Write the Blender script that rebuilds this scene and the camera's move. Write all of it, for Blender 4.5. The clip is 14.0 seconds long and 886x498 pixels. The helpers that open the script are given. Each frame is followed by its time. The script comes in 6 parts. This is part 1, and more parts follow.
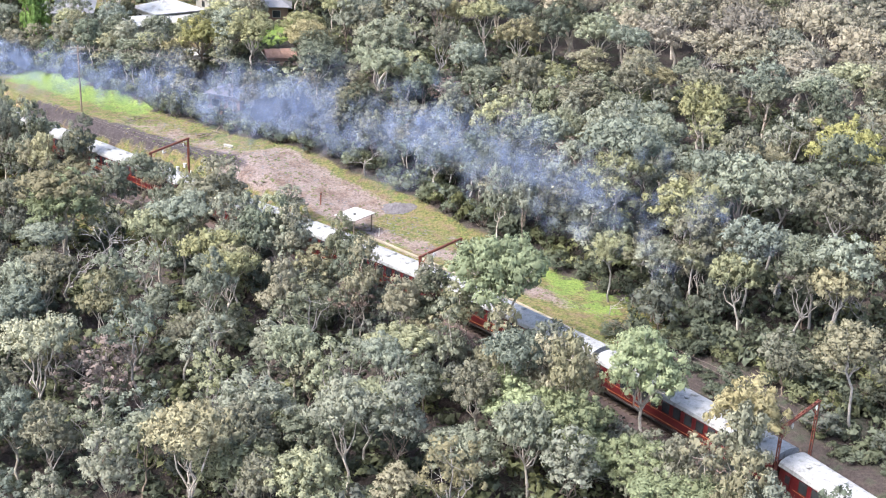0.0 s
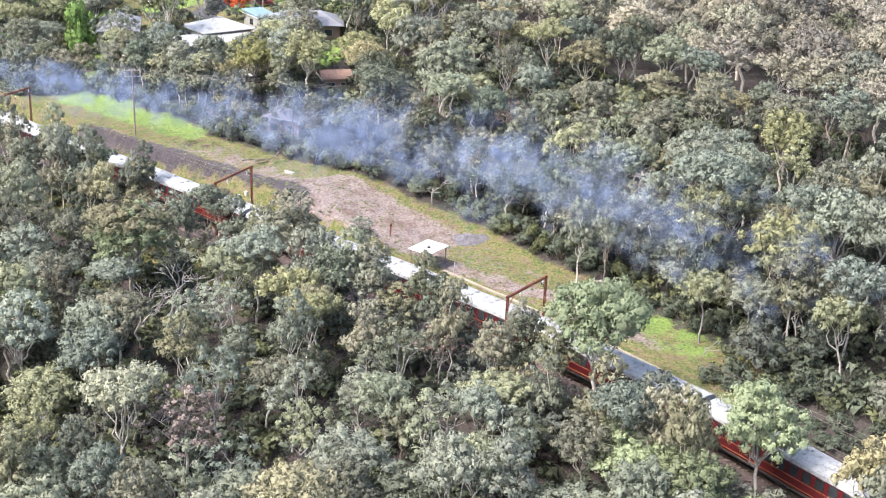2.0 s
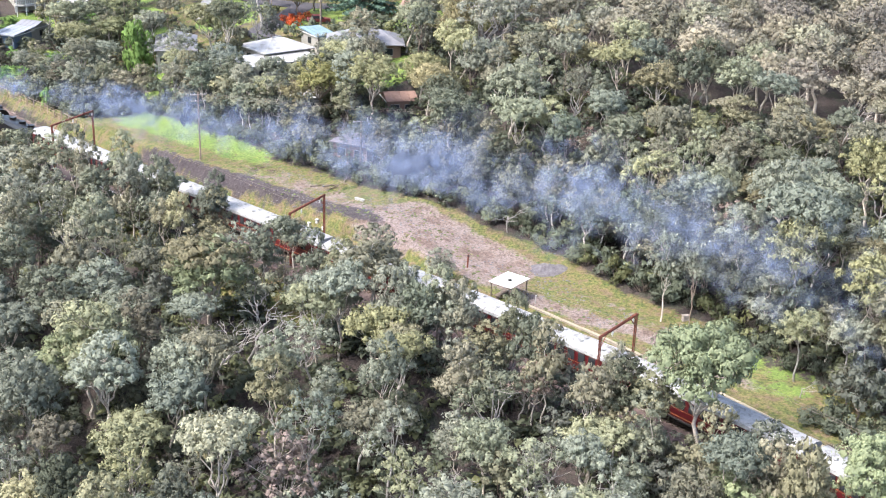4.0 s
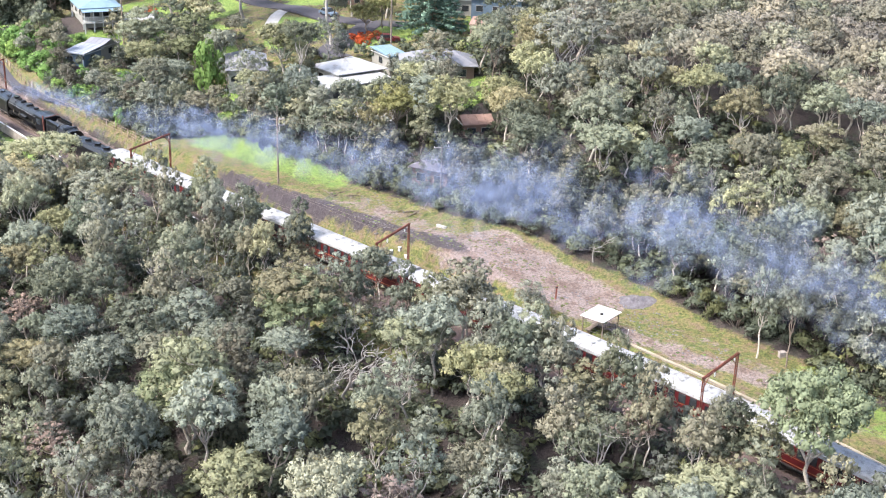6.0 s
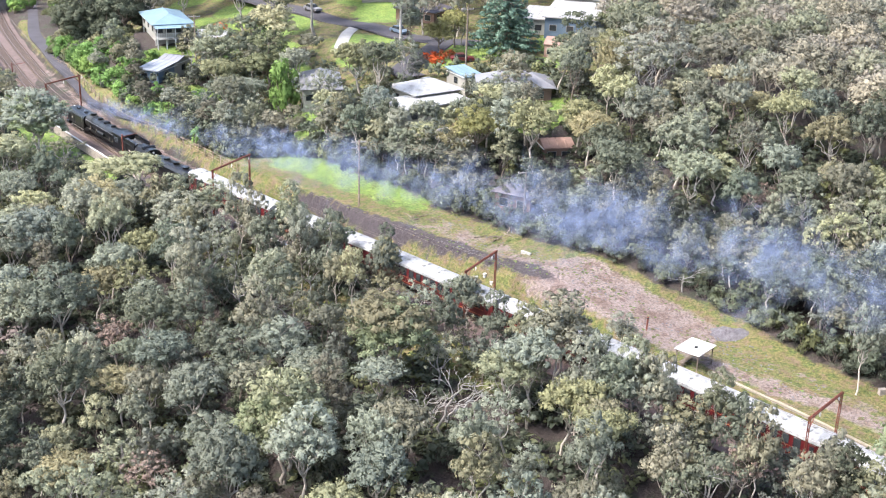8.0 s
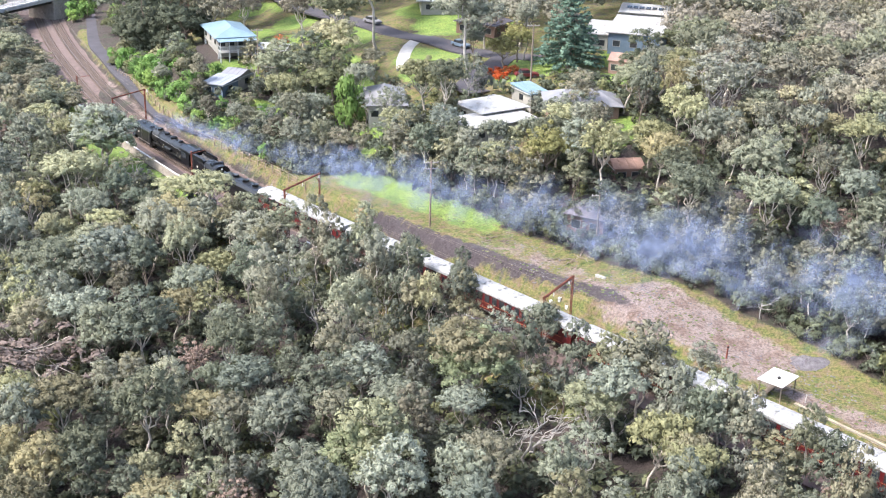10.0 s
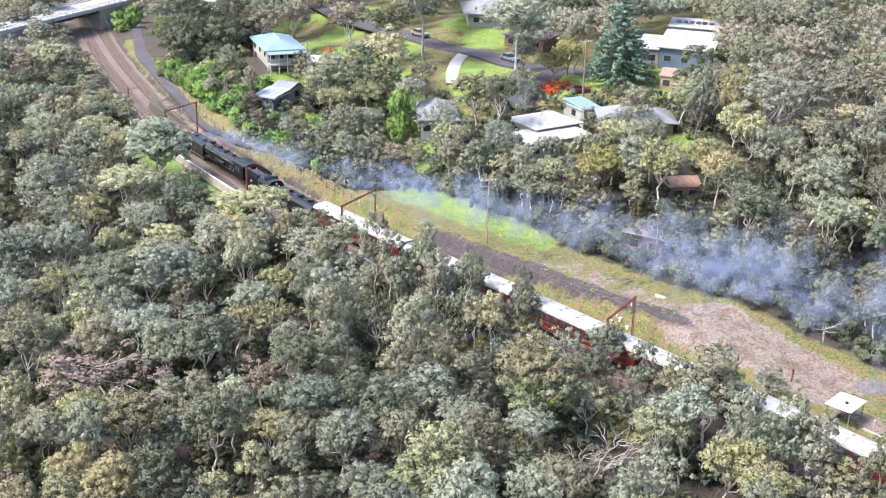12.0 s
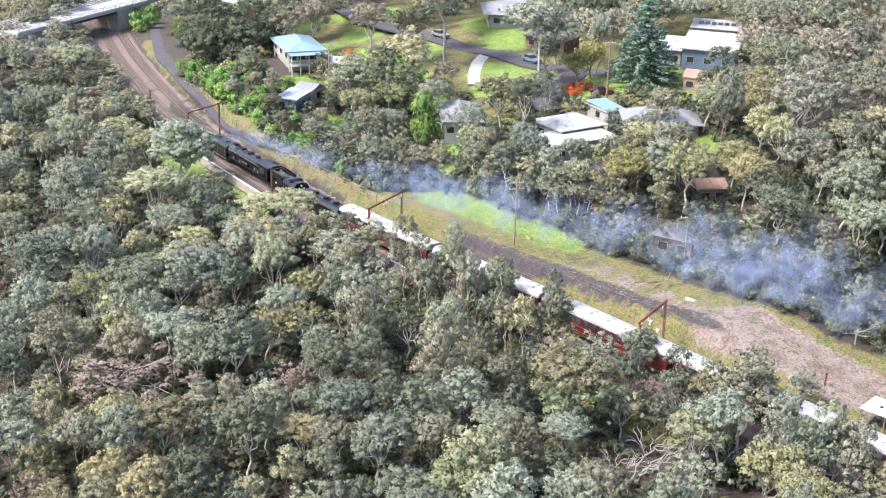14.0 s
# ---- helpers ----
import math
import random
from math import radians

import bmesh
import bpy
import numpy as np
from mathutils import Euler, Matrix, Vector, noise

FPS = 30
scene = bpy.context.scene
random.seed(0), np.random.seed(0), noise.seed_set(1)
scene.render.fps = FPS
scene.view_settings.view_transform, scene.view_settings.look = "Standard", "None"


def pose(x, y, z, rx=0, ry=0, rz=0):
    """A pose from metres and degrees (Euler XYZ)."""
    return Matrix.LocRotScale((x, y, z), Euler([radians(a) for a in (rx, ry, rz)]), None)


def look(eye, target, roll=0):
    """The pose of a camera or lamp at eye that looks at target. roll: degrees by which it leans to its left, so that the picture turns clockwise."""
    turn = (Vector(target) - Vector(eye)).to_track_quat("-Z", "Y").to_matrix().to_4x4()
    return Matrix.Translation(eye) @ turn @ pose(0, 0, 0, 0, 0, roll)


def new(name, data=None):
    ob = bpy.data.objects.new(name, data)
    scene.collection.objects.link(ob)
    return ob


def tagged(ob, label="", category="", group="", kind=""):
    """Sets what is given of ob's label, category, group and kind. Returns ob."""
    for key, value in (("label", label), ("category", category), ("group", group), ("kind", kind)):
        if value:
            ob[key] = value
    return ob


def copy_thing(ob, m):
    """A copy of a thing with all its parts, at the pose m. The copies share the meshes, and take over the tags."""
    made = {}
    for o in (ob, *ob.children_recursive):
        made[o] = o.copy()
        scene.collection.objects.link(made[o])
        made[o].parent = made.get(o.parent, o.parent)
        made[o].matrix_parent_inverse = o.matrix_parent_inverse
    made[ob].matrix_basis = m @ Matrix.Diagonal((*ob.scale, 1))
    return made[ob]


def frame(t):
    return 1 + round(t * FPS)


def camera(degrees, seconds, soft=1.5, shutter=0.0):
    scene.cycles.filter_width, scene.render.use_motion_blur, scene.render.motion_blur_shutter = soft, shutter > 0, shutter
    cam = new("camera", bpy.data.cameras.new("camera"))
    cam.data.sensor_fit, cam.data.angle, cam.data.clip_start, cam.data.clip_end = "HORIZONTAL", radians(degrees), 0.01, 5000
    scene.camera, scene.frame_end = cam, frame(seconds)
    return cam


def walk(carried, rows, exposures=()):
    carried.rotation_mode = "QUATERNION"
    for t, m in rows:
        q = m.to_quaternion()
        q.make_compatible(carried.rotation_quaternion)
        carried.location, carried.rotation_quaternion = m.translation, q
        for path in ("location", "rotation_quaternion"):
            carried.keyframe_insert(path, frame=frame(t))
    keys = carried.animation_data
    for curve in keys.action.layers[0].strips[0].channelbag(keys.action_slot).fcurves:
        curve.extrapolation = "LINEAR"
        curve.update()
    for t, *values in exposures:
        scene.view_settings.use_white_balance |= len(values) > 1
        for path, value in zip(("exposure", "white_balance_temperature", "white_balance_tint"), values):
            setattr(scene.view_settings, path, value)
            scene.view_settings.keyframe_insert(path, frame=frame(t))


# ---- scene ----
import functools
import itertools

# ---------------------------------------------------------------- camera
cam = camera(39.46, 14.0, soft=1.1)
PATH = [
    (0, (64.128, -45.938, 52.443), (59.190, 47.120, 16.168), 2.71),
    (0.5, (61.737, -44.395, 52.877), (56.915, 48.633, 16.511), 2.72),
    (1, (59.610, -43.010, 53.235), (54.783, 49.993, 16.806), 2.73),
    (1.5, (57.594, -41.800, 53.652), (52.381, 51.213, 17.301), 2.65),
    (2, (55.675, -40.776, 54.087), (50.127, 52.241, 17.794), 2.57),
    (2.5, (53.804, -39.914, 54.523), (47.870, 53.098, 18.279), 2.53),
    (5, (44.915, -36.798, 58.432), (36.682, 55.828, 21.653), 1.91),
    (5.5, (43.191, -36.388, 59.039), (34.250, 56.193, 22.315), 1.88),
    (6, (41.501, -35.917, 59.527), (31.743, 56.600, 22.848), 1.88),
    (6.5, (39.909, -35.526, 59.957), (29.303, 56.937, 23.376), 1.87),
    (7, (38.291, -35.124, 60.382), (26.863, 57.283, 23.908), 1.84),
    (7.5, (36.749, -34.812, 60.827), (24.526, 57.524, 24.432), 1.85),
    (8, (35.116, -34.782, 61.429), (22.299, 57.493, 25.085), 1.88),
    (10.5, (28.074, -34.511, 65.169), (12.132, 57.128, 28.451), 1.72),
    (11, (26.829, -34.558, 65.706), (10.298, 56.988, 29.017), 1.73),
    (11.5, (25.599, -34.623, 66.091), (8.532, 56.862, 29.496), 1.74),
    (12, (24.536, -34.817, 66.229), (7.292, 56.685, 29.759), 1.74),
    (12.5, (23.610, -34.887, 66.372), (6.217, 56.555, 29.821), 1.70),
    (13, (22.757, -34.949, 66.470), (5.272, 56.462, 29.887), 1.70),
    (13.5, (22.074, -35.083, 66.574), (4.467, 56.299, 29.976), 1.66),
    (14, (21.485, -35.094, 66.688), (3.765, 56.256, 30.065), 1.64),
]
walk(cam, [(t, look(e, g, r)) for t, e, g, r in PATH])

# ---------------------------------------------------------------- light
SUN_EL, SUN_AZ = 54.0, 240.0
world = bpy.data.worlds.new("sky")
scene.world = world
world.use_nodes = True
wn = world.node_tree
sky = wn.nodes.new("ShaderNodeTexSky")
sky.sky_type = "NISHITA"
sky.sun_disc = False
sky.sun_elevation = radians(SUN_EL)
sky.sun_rotation = radians(SUN_AZ)
sky.dust_density = 3.0
sky.ozone_density = 1.0
back = wn.nodes["Background"]
back.inputs["Strength"].default_value = 0.15
wn.links.new(sky.outputs["Color"], back.inputs["Color"])
sun_data = bpy.data.lights.new("sun", "SUN")
sun_data.energy = 2.4
sun_data.angle = radians(20)
sun_data.color = (1.0, 0.955, 0.91)
sun = new("sun", sun_data)
sx, sy = math.sin(radians(SUN_AZ)), math.cos(radians(SUN_AZ))
sun_dir = Vector((sx * math.cos(radians(SUN_EL)), sy * math.cos(radians(SUN_EL)), math.sin(radians(SUN_EL))))
sun.matrix_world = look(sun_dir * 400, (0, 0, 0))
scene.view_settings.exposure = 1.92

# ---------------------------------------------------------------- materials
def nodes_of(name):
    m = bpy.data.materials.new(name)
    m.use_nodes = True
    nt = m.node_tree
    return m, nt, nt.nodes["Principled BSDF"]


def ramp(nt, fac, stops):
    r = nt.nodes.new("ShaderNodeValToRGB")
    els = r.color_ramp.elements
    while len(els) < len(stops):
        els.new(0.5)
    for e, (p, c) in zip(els, stops):
        e.position, e.color = p, (*c, 1)
    nt.links.new(fac, r.inputs[0])
    return r.outputs[0]


def noise_tex(nt, scale, detail=4.0, rough=0.6, coord=None):
    n = nt.nodes.new("ShaderNodeTexNoise")
    n.inputs["Scale"].default_value = scale
    n.inputs["Detail"].default_value = detail
    n.inputs["Roughness"].default_value = rough
    if coord is None:
        geo = nt.nodes.new("ShaderNodeNewGeometry")
        coord = geo.outputs["Position"]
    nt.links.new(coord, n.inputs["Vector"])
    return n.outputs["Fac"]


def mix(nt, fac, a, b, mode="MIX"):
    m = nt.nodes.new("ShaderNodeMix")
    m.data_type, m.blend_type = "RGBA", mode
    for sock, v in ((m.inputs[0], fac), (m.inputs[6], a), (m.inputs[7], b)):
        if isinstance(v, (int, float)):
            sock.default_value = v
        elif isinstance(v, tuple):
            sock.default_value = (*v, 1)
        else:
            nt.links.new(v, sock)
    return m.outputs[2]


def maths(nt, op, a, b=0.0, c=None):
    m = nt.nodes.new("ShaderNodeMath")
    m.operation = op
    for sock, v in zip(m.inputs, (a, b, c)):
        if v is None:
            continue
        if isinstance(v, (int, float)):
            sock.default_value = v
        else:
            nt.links.new(v, sock)
    return m.outputs[0]


def bump(nt, bsdf, height, strength=0.3, dist=0.05):
    b = nt.nodes.new("ShaderNodeBump")
    b.inputs["Strength"].default_value = strength
    b.inputs["Distance"].default_value = dist
    nt.links.new(height, b.inputs["Height"])
    nt.links.new(b.outputs[0], bsdf.inputs["Normal"])


def surface(name, a, b, rough=0.7, metal=0.0, scale=0.6, fine=6.0, relief=0.25, dist=0.03, dirt=None):
    """Two colours blended by coarse and fine noise, with fine relief and an optional third colour of dirt."""
    m, nt, bs = nodes_of(name)
    n1, n2 = noise_tex(nt, scale), noise_tex(nt, fine, 3)
    f = maths(nt, "MULTIPLY_ADD", n1, 0.6, maths(nt, "MULTIPLY", n2, 0.4))
    col = ramp(nt, f, [(0.36, a), (0.64, b)])
    if dirt:
        spots = ramp(nt, noise_tex(nt, scale * 2.3, 6, 0.7), [(0.5, (0, 0, 0)), (0.68, (1, 1, 1))])
        col = mix(nt, spots, col, dirt)
    nt.links.new(col, bs.inputs["Base Color"])
    bs.inputs["Roughness"].default_value = rough
    bs.inputs["Metallic"].default_value = metal
    bump(nt, bs, n2, relief, dist)
    return m


def foliage(name, stops, clear=0.3, spread=0.11):
    """Leaves: each tree takes its own tone, each leaf varies round it, and light passes through."""
    m, nt, bs = nodes_of(name)
    stops = [(p, (r * 1.045, g, b * 1.10)) for p, (r, g, b) in stops]
    info = nt.nodes.new("ShaderNodeObjectInfo")
    geo = nt.nodes.new("ShaderNodeNewGeometry")
    own = nt.nodes.new("ShaderNodeAttribute")
    own.attribute_name = "tone"
    tone = ramp(nt, maths(nt, "FRACT", maths(nt, "ADD", info.outputs["Random"], own.outputs["Fac"])), stops)
    leaf = nt.nodes.new("ShaderNodeMapRange")
    leaf.inputs[3].default_value, leaf.inputs[4].default_value = 1 - spread, 1 + spread
    nt.links.new(geo.outputs["Random Per Island"], leaf.inputs[0])
    patch = nt.nodes.new("ShaderNodeMapRange")
    patch.inputs[1].default_value, patch.inputs[2].default_value = 0.3, 0.7
    patch.inputs[3].default_value, patch.inputs[4].default_value = 0.74, 1.28
    nt.links.new(noise_tex(nt, 0.8, 4, 0.65), patch.inputs[0])
    val = maths(nt, "MULTIPLY", leaf.outputs[0], patch.outputs[0])
    light = nt.nodes.new("ShaderNodeMapRange")
    light.inputs[3].default_value, light.inputs[4].default_value = 0.74, 1.3
    nt.links.new(maths(nt, "FRACT", maths(nt, "MULTIPLY", maths(nt, "ADD", info.outputs["Random"], own.outputs["Fac"]), 7.31)), light.inputs[0])
    val = maths(nt, "MULTIPLY", val, light.outputs[0])
    hsv = nt.nodes.new("ShaderNodeHueSaturation")
    nt.links.new(tone, hsv.inputs["Color"])
    nt.links.new(val, hsv.inputs["Value"])
    hsv.inputs["Saturation"].default_value = 1.08
    nt.links.new(hsv.outputs[0], bs.inputs["Base Color"])
    bs.inputs["Roughness"].default_value = 0.6
    bs.inputs["Specular IOR Level"].default_value = 0.12
    bump(nt, bs, noise_tex(nt, 4.0, 3, 0.6), 0.5, 0.16)
    tr = nt.nodes.new("ShaderNodeBsdfTranslucent")
    nt.links.new(hsv.outputs[0], tr.inputs["Color"])
    ms = nt.nodes.new("ShaderNodeMixShader")
    ms.inputs[0].default_value = clear
    nt.links.new(bs.outputs[0], ms.inputs[1])
    nt.links.new(tr.outputs[0], ms.inputs[2])
    nt.links.new(ms.outputs[0], nt.nodes["Material Output"].inputs["Surface"])
    return m


M_GUM = foliage("gum_leaves", [(0.0, (0.120, 0.134, 0.085)), (0.15, (0.204, 0.232, 0.170)), (0.3, (0.245, 0.253, 0.131)), (0.45, (0.130, 0.156, 0.118)), (0.6, (0.208, 0.232, 0.170)), (0.75, (0.150, 0.154, 0.107)), (0.9, (0.261, 0.247, 0.137)), (1.0, (0.187, 0.221, 0.175))])
M_DOME = foliage("domed_gum_leaves", [(0.0, (0.215, 0.251, 0.140)), (1.0, (0.199, 0.240, 0.140))])
M_FOREST = foliage("forest_leaves", [(0.0, (0.088, 0.103, 0.068)), (0.2, (0.172, 0.191, 0.142)), (0.4, (0.200, 0.197, 0.132)), (0.6, (0.118, 0.146, 0.105)), (0.8, (0.240, 0.242, 0.142)), (1.0, (0.140, 0.138, 0.102))])
M_GREY = foliage("grey_gum_leaves", [(0.0, (0.17, 0.185, 0.14)), (1.0, (0.18, 0.19, 0.14))])
M_FAR = foliage("far_leaves", [(0.0, (0.125, 0.140, 0.085)), (0.2, (0.185, 0.200, 0.135)), (0.4, (0.215, 0.202, 0.142)), (0.6, (0.142, 0.156, 0.118)), (0.8, (0.227, 0.217, 0.153)), (1.0, (0.175, 0.169, 0.134))])
# White roof's dark blotches mix grime with branch shade, put into the colour.
M_SAPLING = foliage("sapling_leaves", [(0.0, (0.091, 0.110, 0.079)), (0.5, (0.118, 0.130, 0.103)), (1.0, (0.150, 0.156, 0.097))])
M_BUSH = foliage("bush_leaves", [(0.0, (0.073, 0.088, 0.057)), (0.5, (0.096, 0.114, 0.078)), (1.0, (0.129, 0.141, 0.066))])
M_BRIGHT = foliage("bright_leaves", [(0.0, (0.100, 0.180, 0.060)), (0.5, (0.150, 0.250, 0.080)), (1.0, (0.190, 0.280, 0.085))])
M_YELLOW = foliage("yellow_leaves", [(0.0, (0.180, 0.199, 0.083)), (1.0, (0.209, 0.204, 0.089))])
M_BROWN = foliage("dry_leaves", [(0.0, (0.19, 0.15, 0.115)), (1.0, (0.17, 0.145, 0.12))], 0.15)
M_RUST = foliage("rust_leaves", [(0.0, (0.34, 0.085, 0.04)), (1.0, (0.30, 0.12, 0.06))], 0.2)
M_PINE = foliage("pine_leaves", [(0.0, (0.085, 0.135, 0.095)), (1.0, (0.10, 0.155, 0.10))], 0.1)
M_BARK = surface("pale_bark", (0.319, 0.274, 0.230), (0.513, 0.470, 0.415), 0.85, scale=1.2, dirt=(0.195, 0.151, 0.116))
M_BARK_DARK = surface("rough_bark", (0.096, 0.072, 0.056), (0.208, 0.168, 0.136), 0.9, scale=1.5)
M_DEAD = surface("bleached_wood", (0.20, 0.183, 0.17), (0.32, 0.30, 0.28), 0.85, scale=1.5)
M_ROOF_W = surface("white_roof", (0.215, 0.217, 0.222), (0.32, 0.322, 0.328), 0.65, scale=0.9, dirt=(0.12, 0.12, 0.122))
M_RED = surface("red_carriage_paint", (0.066, 0.007, 0.009), (0.100, 0.010, 0.012), 0.4, scale=0.7)
M_BLACK = surface("black_paint", (0.003, 0.003, 0.004), (0.008, 0.008, 0.009), 0.3, scale=1.0, relief=0.08)
M_SOOT = surface("sooty_black_iron", (0.004, 0.004, 0.004), (0.014, 0.013, 0.012), 0.45, scale=1.2)
M_BALLAST = surface("ballast", (0.095, 0.066, 0.060), (0.150, 0.110, 0.102), 0.95, scale=0.5, fine=9, relief=0.6, dist=0.06, dirt=(0.07, 0.05, 0.047))
M_ASPHALT = surface("asphalt", (0.035, 0.033, 0.040), (0.059, 0.054, 0.066), 0.9, scale=0.3, fine=5)
M_STEEL = surface("rail_steel", (0.12, 0.085, 0.07), (0.22, 0.17, 0.15), 0.5, 0.6)
M_RUSTRED = surface("rusty_red_steel", (0.11, 0.032, 0.022), (0.19, 0.055, 0.035), 0.7)
M_POLE = surface("weathered_pole_timber", (0.17, 0.12, 0.095), (0.30, 0.235, 0.19), 0.85, scale=1.2)
M_CONCRETE = surface("concrete", (0.26, 0.25, 0.24), (0.38, 0.37, 0.35), 0.85, dirt=(0.28, 0.26, 0.24))


# ---------------------------------------------------------------- mesh helpers
def obj(name, verts, faces, material, parent=None, label="", smooth=False):
    me = bpy.data.meshes.new(name)
    me.from_pydata([tuple(v) for v in verts], [], faces)
    me.update()
    if smooth:
        me.polygons.foreach_set("use_smooth", [True] * len(me.polygons))
    for m in (material if isinstance(material, (list, tuple)) else [material]):
        me.materials.append(m)
    ob = new(name, me)
    if parent is not None:
        ob.parent = parent
    if label:
        ob["label"] = label
    return ob


def part(name, bm, material, parent=None, label="", smooth=False):
    me = bpy.data.meshes.new(name)
    bm.to_mesh(me)
    bm.free()
    if smooth:
        me.polygons.foreach_set("use_smooth", [True] * len(me.polygons))
    me.materials.append(material)
    ob = new(name, me)
    if parent is not None:
        ob.parent = parent
    if label:
        ob["label"] = label
    return ob


def box(bm, x0, x1, y0, y1, z0, z1, bevel=0.0, m=None):
    r = bmesh.ops.create_cube(bm, size=1.0)
    vs = r["verts"]
    for v in vs:
        v.co = Vector((x0 + (v.co.x + 0.5) * (x1 - x0), y0 + (v.co.y + 0.5) * (y1 - y0), z0 + (v.co.z + 0.5) * (z1 - z0)))
    if bevel:
        es = list({e for v in vs for e in v.link_edges})
        r2 = bmesh.ops.bevel(bm, geom=es, offset=bevel, segments=1, affect="EDGES")
        vs = list({v for f in r2["faces"] for v in f.verts} | {v for v in vs if v.is_valid})
    if m is not None:
        bmesh.ops.transform(bm, matrix=m, verts=vs)
    return vs


def tube(bm, p, q, r0, r1=None, seg=8):
    r1 = r0 if r1 is None else r1
    p, q = Vector(p), Vector(q)
    d = q - p
    m = Matrix.Translation((p + q) / 2) @ d.to_track_quat("Z", "Y").to_matrix().to_4x4()
    bmesh.ops.create_cone(bm, cap_ends=True, segments=seg, radius1=r0, radius2=max(r1, 0.004), depth=d.length, matrix=m)


def thing(name, label, category, group="", m=None):
    e = new(name)
    tagged(e, label, category, group)
    if m is not None:
        e.matrix_basis = m
    return e


# ---------------------------------------------------------------- the railway's line
RAIL = -0.6
LINE = [(-150, 296), (-130, 262), (-113, 235), (-97, 212), (-82, 191.5), (-66, 172.5), (-51, 157.2), (-35.6, 142.7), (-21, 130.8), (-9.4, 122), (1.7, 114), (13.9, 104.7),
        (28, 93.9), (47.5, 79.3), (60, 68.8), (70.5, 58.8), (84.7, 42.5), (100, 20), (112, -6), (124, -40), (136, -80)]
SHIFT = 1.5


def spline(pts, n=16):
    pts = np.array(pts, float)
    out = []
    for i in range(len(pts) - 1):
        a, b, c, d = pts[max(i - 1, 0)], pts[i], pts[i + 1], pts[min(i + 2, len(pts) - 1)]
        for k in range(n):
            u = k / n
            out.append(0.5 * (2 * b + (c - a) * u + (2 * a - 5 * b + 4 * c - d) * u * u + (3 * b - a - 3 * c + d) * u ** 3))
    out.append(pts[-1])
    return np.array(out)


CL = spline(LINE)
tan_ = np.gradient(CL, axis=0)
tan_ /= np.linalg.norm(tan_, axis=1)[:, None]
CL = CL + SHIFT * np.stack([-tan_[:, 1], tan_[:, 0]], 1)
SEGV = np.diff(CL, axis=0)
SEGL = np.hypot(SEGV[:, 0], SEGV[:, 1])
ARC = np.concatenate([[0], np.cumsum(SEGL)])


def on_line(s, d=0.0):
    """Place beside the near track: s metres along it, d metres to its uphill side; and its heading."""
    x, y = np.interp(s, ARC, CL[:, 0]), np.interp(s, ARC, CL[:, 1])
    x2, y2 = np.interp(s + 1, ARC, CL[:, 0]), np.interp(s + 1, ARC, CL[:, 1])
    a = math.atan2(y2 - y, x2 - x)
    return x - d * math.sin(a), y + d * math.cos(a), a


def line_coords(x, y):
    x, y = np.atleast_1d(np.asarray(x, float)), np.atleast_1d(np.asarray(y, float))
    s, d = np.empty_like(x), np.empty_like(x)
    for i in range(0, len(x), 4000):
        q = np.stack([x[i:i + 4000], y[i:i + 4000]], 1)
        v = q[:, None, :] - CL[None, :-1]
        u = np.clip((v * SEGV).sum(2) / SEGL ** 2, 0, 1)
        e = v - SEGV * u[..., None]
        e2 = (e ** 2).sum(2)
        j = e2.argmin(1)
        k = np.arange(len(q))
        s[i:i + 4000] = ARC[j] + u[k, j] * SEGL[j]
        side = np.sign(SEGV[j, 0] * v[k, j, 1] - SEGV[j, 1] * v[k, j, 0])
        d[i:i + 4000] = side * np.sqrt(e2[k, j])
    return s, d


def smooth(a, b, x):
    t = np.clip((x - a) / (b - a), 0, 1)
    return t * t * (3 - 2 * t)


# level ground under the houses: x, y, height, radius
PADS = [(-56.0, 203.5, 8.2, 8.0), (-50.0, 185.5, 5.2, 4.5), (4.4, 160.5, 8.6, 7.0), (10.6, 145.8, 6.0, 3.5), (25.0, 206.0, 14.3, 9.0), (26.5, 218.0, 14.9, 7.0), (-16.0, 235.5, 13.4, 8.0), (-88.5, 256.0, 6.2, 7.0)]


def rise(x, y):
    """Height of the ground."""
    x, y = np.atleast_1d(np.asarray(x, float)), np.atleast_1d(np.asarray(y, float))
    s, d = line_coords(x, y)
    yard = 0.4 + 1.0 * smooth(60, 130, s) + 1.0 * smooth(180, 215, s) - 2.2 * smooth(262, 290, s)
    z = np.full_like(x, RAIL - 0.45)
    bank = 6.4 - 2.0 * smooth(270, 284, s)
    z += (yard - (RAIL - 0.45)) * smooth(bank, bank + 2.0, d)
    up = np.clip(d - 16, 0, 45)
    z += 0.25 * np.clip(up, 0, 40) + 0.04 * np.clip(d - 56, 0, 200)
    z += 2.0 * np.exp(-((x + 58) ** 2 + (y - 206) ** 2) / 300)
    for px, py, pz, pr_ in PADS:
        w = 1 - smooth(pr_, pr_ + 9.0, np.hypot(x - px, y - py))
        z = z * (1 - w) + pz * w
    dn = np.clip(-d - 5.2, 0, 75)
    z -= 0.17 * dn
    z += 0.35 * np.sin(x * 0.21 + 1.3 * np.sin(y * 0.13)) * np.sin(y * 0.17 + x * 0.05) * smooth(8, 14, np.abs(d))
    return z


def z_at(x, y):
    return float(rise(x, y)[0])


def edge_d(s):
    """Distance from the line at which the woods above the open ground begin."""
    return np.interp(s, (225, 247, 262, 278, 287, 296, 306, 312, 325), (17.0, 17.0, 18.4, 19.8, 20.0, 17.6, 17.6, 15.2, 15.0))


